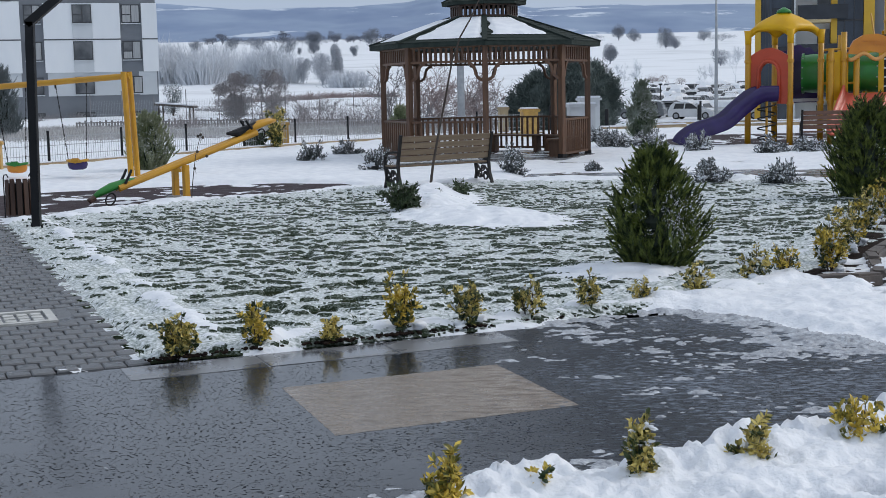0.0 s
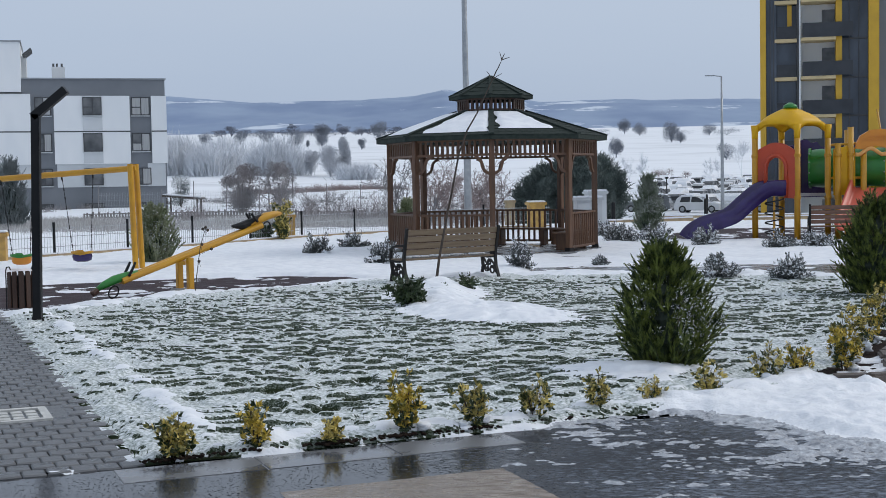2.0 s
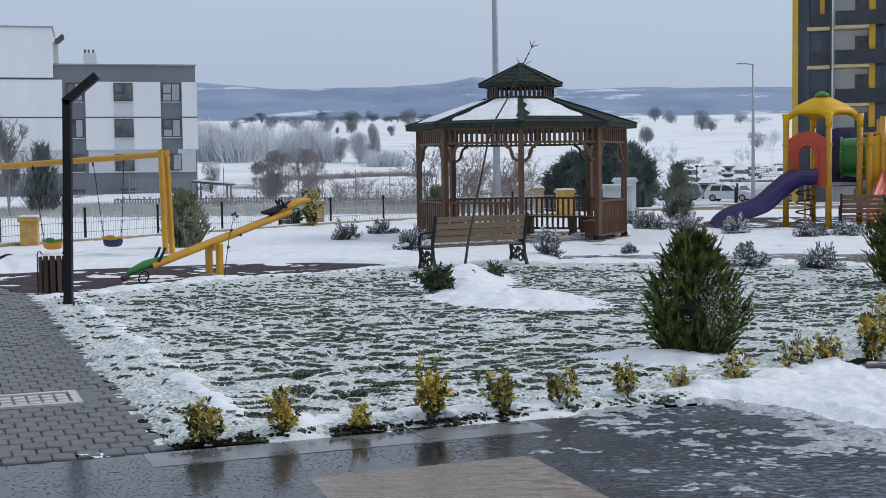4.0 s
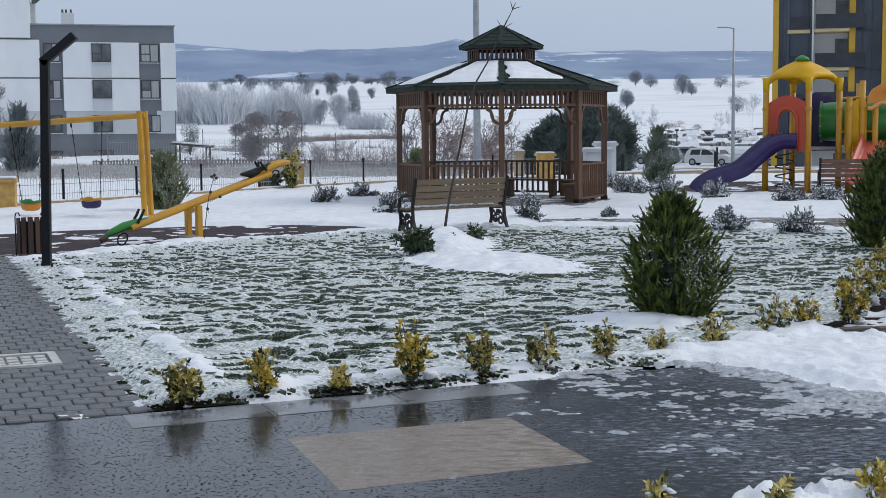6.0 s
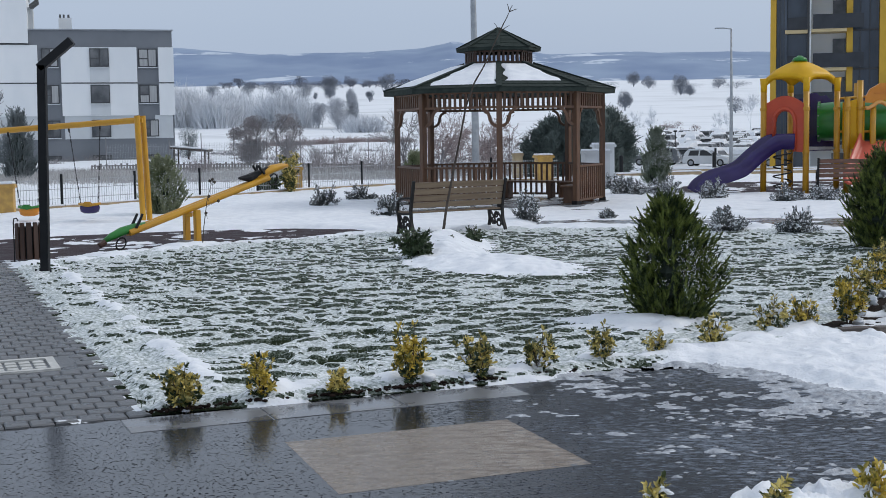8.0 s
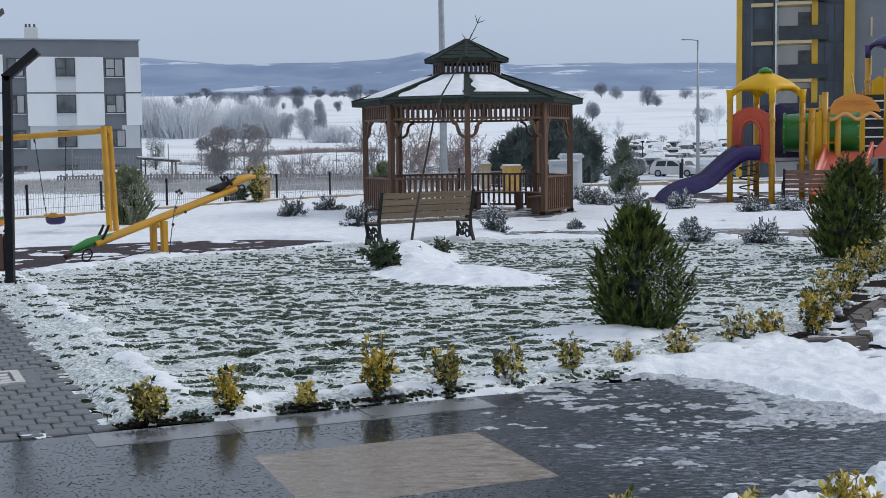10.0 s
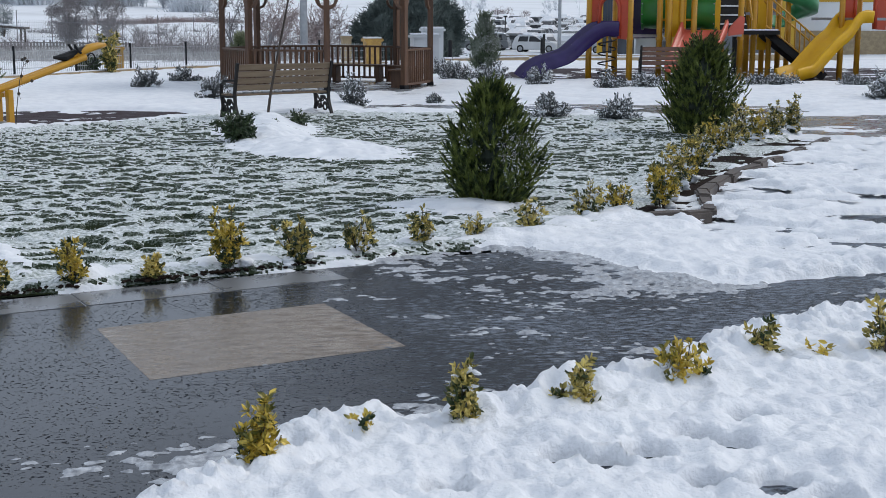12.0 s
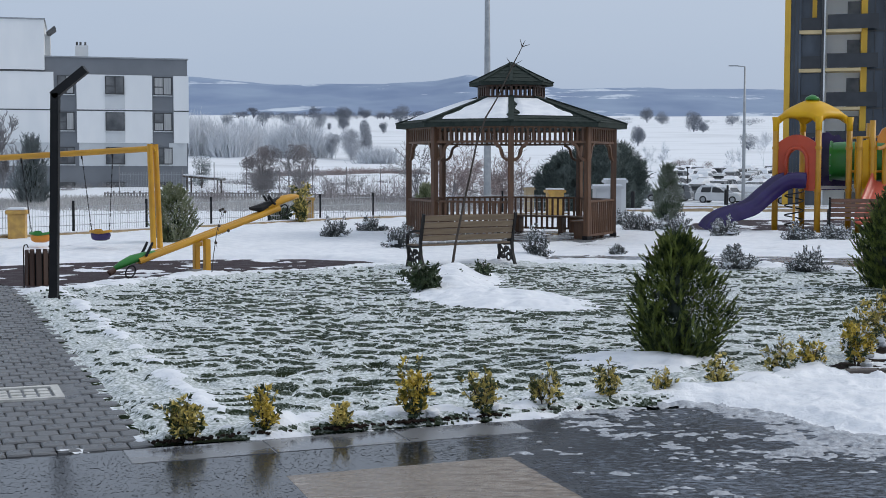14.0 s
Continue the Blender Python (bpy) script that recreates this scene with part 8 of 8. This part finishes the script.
for i, (x, y, h, kind_) in enumerate(((49.3, 217, 6.6, 1), (36.8, 223, 3.1, 2), (38.6, 224, 2.4, 2), (39.9, 215, 2.3, 2), (34.0, 222, 5.0, 1), (44.5, 218, 4.0, 1), (46.0, 219, 3.6, 1), (31.0, 216, 4.4, 1), (53.5, 216, 5.0, 1), (57.0, 217, 4.5, 1))):
    if kind_ == 1:
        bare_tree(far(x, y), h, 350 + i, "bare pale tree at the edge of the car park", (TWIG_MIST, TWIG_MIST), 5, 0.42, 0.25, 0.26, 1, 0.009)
    else:
        crown_tree(far(x, y), h, h * 1.2, 350 + i, "pale reddish bush by the car park", TWIG_RED, BARK_FAR, 16, 2200, 0.03, 0.022, solid=0.4)
# far hedgerow under the hills, scrub along the ditch and beyond the fence
for i in range(26):
    x = -150 + 5.4 * i + random.uniform(-1.5, 1.5)
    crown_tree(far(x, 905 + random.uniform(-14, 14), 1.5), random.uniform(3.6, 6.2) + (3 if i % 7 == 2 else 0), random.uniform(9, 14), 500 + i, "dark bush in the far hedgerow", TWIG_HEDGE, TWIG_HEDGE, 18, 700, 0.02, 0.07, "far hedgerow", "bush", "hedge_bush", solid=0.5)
for i in range(34):
    t = i / 33
    x, y = -22.5 + 17.0 * t + random.uniform(-0.5, 0.5), 150 + 34 * t + random.uniform(-3, 3)
    brush(far(x, y), random.uniform(0.7, 1.3), random.uniform(2.4, 3.6), 540 + i, "low reddish scrub along the ditch", TWIG_RED, 150, 0.035, "ditch scrub", "scrub", 0.5, 3)
for i in range(36):
    x = -14 + random.uniform(-22, 14)
    y = random.uniform(96, 150)
    brush(far(x, y), random.uniform(0.35, 0.8), random.uniform(1.6, 3.4), 600 + i, "low scrub in the field, its colour hazed", TWIG_FAR, 110, 0.030, "field scrub", "scrub", 0.5, 3)
for i, (x, y, h) in enumerate(((-6.2, 66.0, 1.9), (-4.6, 64.5, 1.5), (-8.4, 68.0, 1.6), (-3.3, 60.0, 1.7), (-2.4, 61.0, 1.9), (0.6, 58.5, 2.2), (2.6, 60.0, 2.4), (-11.6, 63.0, 1.2))):
    brush(far(x, y), h, 1.7, 650 + i, "bare thin shrub beyond the fence", TWIG_BROWN, 130, 0.018, "fence scrub", "scrub", 0.42, 6)


def build_dry_grass():
    """Dead frosted grass standing on the strip between the two fences."""
    rng = np.random.default_rng(15)
    n = 52000
    x, y = rng.uniform(-22, 0.5, n), 44 + 28 * rng.uniform(0, 1, n) ** 0.8
    keep = fbm(x * 0.5, y, 3.2, 3, 83) > 0.40
    x, y = x[keep], y[keep]
    z = land(x, y)
    way = unit(np.stack([rng.normal(scale=0.35, size=len(x)), rng.normal(scale=0.35, size=len(x)), np.ones(len(x))], -1))
    v, f = blades(np.stack([x, y, z - 0.02], -1), way, rng.uniform(0.14, 0.42, len(x)), rng.uniform(0.014, 0.030, len(x)), rng)
    tagged(new("dry_grass", cloud_mesh("dry_grass", v, f, DRYGRASS)), "dead grey-brown frosted grass between the fences", "grass", kind="stuff")


build_dry_grass()

# ---------------------------------------------------------------- grass and pavers


def build_grass():
    rng = np.random.default_rng(11)
    n = 26000
    y = 7.8 + 15.0 * rng.uniform(0, 1, n) ** 1.4
    x = rng.uniform(-6.0, 7.5, n)
    s = inside(LAWN, x, y)
    h = snow_height(x, y)
    keep = (s > 0.02) & (h < 0.012) & (h > -0.05)
    x, y, h = x[keep], y[keep], h[keep]
    base = np.stack([x, y, np.zeros(len(x))], -1)
    way = unit(np.stack([rng.normal(scale=0.7, size=len(x)), rng.normal(scale=0.7, size=len(x)), np.ones(len(x))], -1))
    v, f = blades(base, way, rng.uniform(0.02, 0.05, len(x)), rng.uniform(0.005, 0.010, len(x)), rng)
    tagged(new("grass", cloud_mesh("grass", v, f, GRASS)), "short wet winter grass poking through thin snow", "grass", kind="stuff")


build_grass()


def build_frost():
    """Frosted blades standing out of the thin snow."""
    rng = np.random.default_rng(12)
    n = 34000
    y = 7.8 + 11.0 * rng.uniform(0, 1, n) ** 1.5
    x = rng.uniform(-5.0, 6.0, n)
    h = snow_height(x, y)
    keep = (inside(LAWN, x, y) > 0.02) & (h > -0.004) & (h < 0.03) & (fbm(x, y, 0.6, 3, 77) > 0.42)
    x, y, h = x[keep], y[keep], h[keep]
    base = np.stack([x, y, h - 0.004], -1)
    way = unit(np.stack([rng.normal(scale=0.6, size=len(x)), rng.normal(scale=0.6, size=len(x)), np.ones(len(x))], -1))
    v, f = blades(base, way, rng.uniform(0.015, 0.04, len(x)), rng.uniform(0.003, 0.007, len(x)), rng)
    tagged(new("frosted_grass", cloud_mesh("frosted_grass", v, f, FROST)), "frosted grass blades standing in thin snow", "grass", kind="stuff")


build_frost()

# paver path: a sand bed with staggered rectangular blocks, a concrete cover let in
path = tagged(new("paver_path"), "wet grey paver path with sanded joints", "path", kind="structure")
bm = bmesh.new()
vs = [bm.verts.new((*uv(u, v), -0.012)) for u, v in ((0.10, -0.02), (0.10, 12.8), (-8.6, 12.8), (-8.6, -0.02))]
bm.faces.new(vs)
bmesh.ops.recalc_face_normals(bm, faces=bm.faces)
if bm.faces[:][0].normal.z < 0:
    bmesh.ops.reverse_faces(bm, faces=bm.faces)
part("sand_bed", bm, MORTAR, path)
PW, PL = 0.180, 0.140
TURN = Matrix.Rotation(math.atan2(ALONG.y, ALONG.x), 4, "Z")


def paver_mesh():
    """An interlocking block whose long edges step in and out."""
    bm = bmesh.new()

    def ring(g, z):
        a, b, d = PL / 2 - g + 0.003, PW / 2 - g - 0.007, 0.004
        pts = ((-a, -b + d), (-a / 2.6, -b - d), (a / 2.6, -b - d), (a, -b + d), (a, b - d), (a / 2.6, b + d), (-a / 2.6, b + d), (-a, b - d))
        return [bm.verts.new((x, y, z)) for x, y in pts]

    a, b, c = ring(0.006, -0.02), ring(0.006, -0.001), ring(0.015, 0.008)
    bm.faces.new(c)
    for i in range(8):
        j = (i + 1) % 8
        bm.faces.new((a[i], a[j], b[j], b[i]))
        bm.faces.new((b[i], b[j], c[j], c[i]))
    return mesh_of(bm, "paver", PAVER)


me_pv = paver_mesh()
COVER = (-1.55, -0.28, 1.85, 2.42)
rng_p = random.Random(9)
far_bm, singles = ([], []), 0
tmpl_v = [v.co.copy() for v in me_pv.vertices]
tmpl_f = [tuple(p.vertices) for p in me_pv.polygons]
rows = int(12.6 / PW)
for j in range(rows):
    v = (j + 0.5) * PW
    off = (j % 2) * PL / 2
    for i in range(int(8.4 / PL)):
        u = -(i + 0.5) * PL - off + PL / 2 - 0.02
        if u + PL / 2 > 0.075 or (COVER[0] - 0.2 < u < COVER[1] + 0.14 and COVER[2] - 0.1 < v < COVER[3] + 0.1):
            continue
        x, y = uv(u, v)
        if x < -0.42 * y - 0.4 or inside(PAD, np.array([x]), np.array([y]))[0] > -0.05:
            continue
        m = Matrix.Translation((x, y, rng_p.uniform(-0.004, 0.004))) @ TURN @ Euler((rng_p.uniform(-0.018, 0.018), rng_p.uniform(-0.018, 0.018), rng_p.uniform(-0.01, 0.01))).to_matrix().to_4x4()
        if singles < 300:
            piece("paver", me_pv, path, m)
            singles += 1
        else:
            k = len(far_bm[0])
            far_bm[0].extend(tuple(m @ c) for c in tmpl_v)
            far_bm[1].extend(tuple(k + q for q in f) for f in tmpl_f)
ob = under("far_pavers", mesh_from("far_pavers", far_bm[0], far_bm[1], PAVER), path)
tagged(ob, kind="stuff")

PALE_CON = mat("pale_concrete", (0.60, 0.60, 0.58), (0.44, 0.44, 0.42), 9.0, 0.6, bump=0.4, bscale=60)
cover = thing("drain_cover", "pale concrete drain cover frame with gridded inset", "drain cover", Matrix.Translation((*uv((COVER[0] + COVER[1]) / 2, (COVER[2] + COVER[3]) / 2), 0)) @ TURN)
cw, cd = COVER[1] - COVER[0], COVER[3] - COVER[2]
bm = bmesh.new()
box(bm, (0, 0, -0.008), (cw + 0.36, cd + 0.16, 0.02), 0, 0.003)
part("surround", bm, PAVER, cover, "dark wet concrete surround")
bm = bmesh.new()
for y in (-cd / 2 + 0.03, cd / 2 - 0.03):
    box(bm, (0, y, 0.006), (cw, 0.06, 0.024))
for x in (-cw / 2 + 0.03, 0, cw / 2 - 0.03):
    box(bm, (x, 0, 0.006), (0.06, cd - 0.12, 0.024))
part("frame", bm, PALE_CON, cover)
for sx in (-1, 1):
    for i in range(5):
        for j in range(3):
            bm = bmesh.new()
            box(bm, (sx * cw / 4 + (i - 2) * 0.098, (j - 1) * 0.13, 0.002), (0.08, 0.09, 0.02), 0, 0.004)
            part("grid_block", bm, PALE_CON, cover)
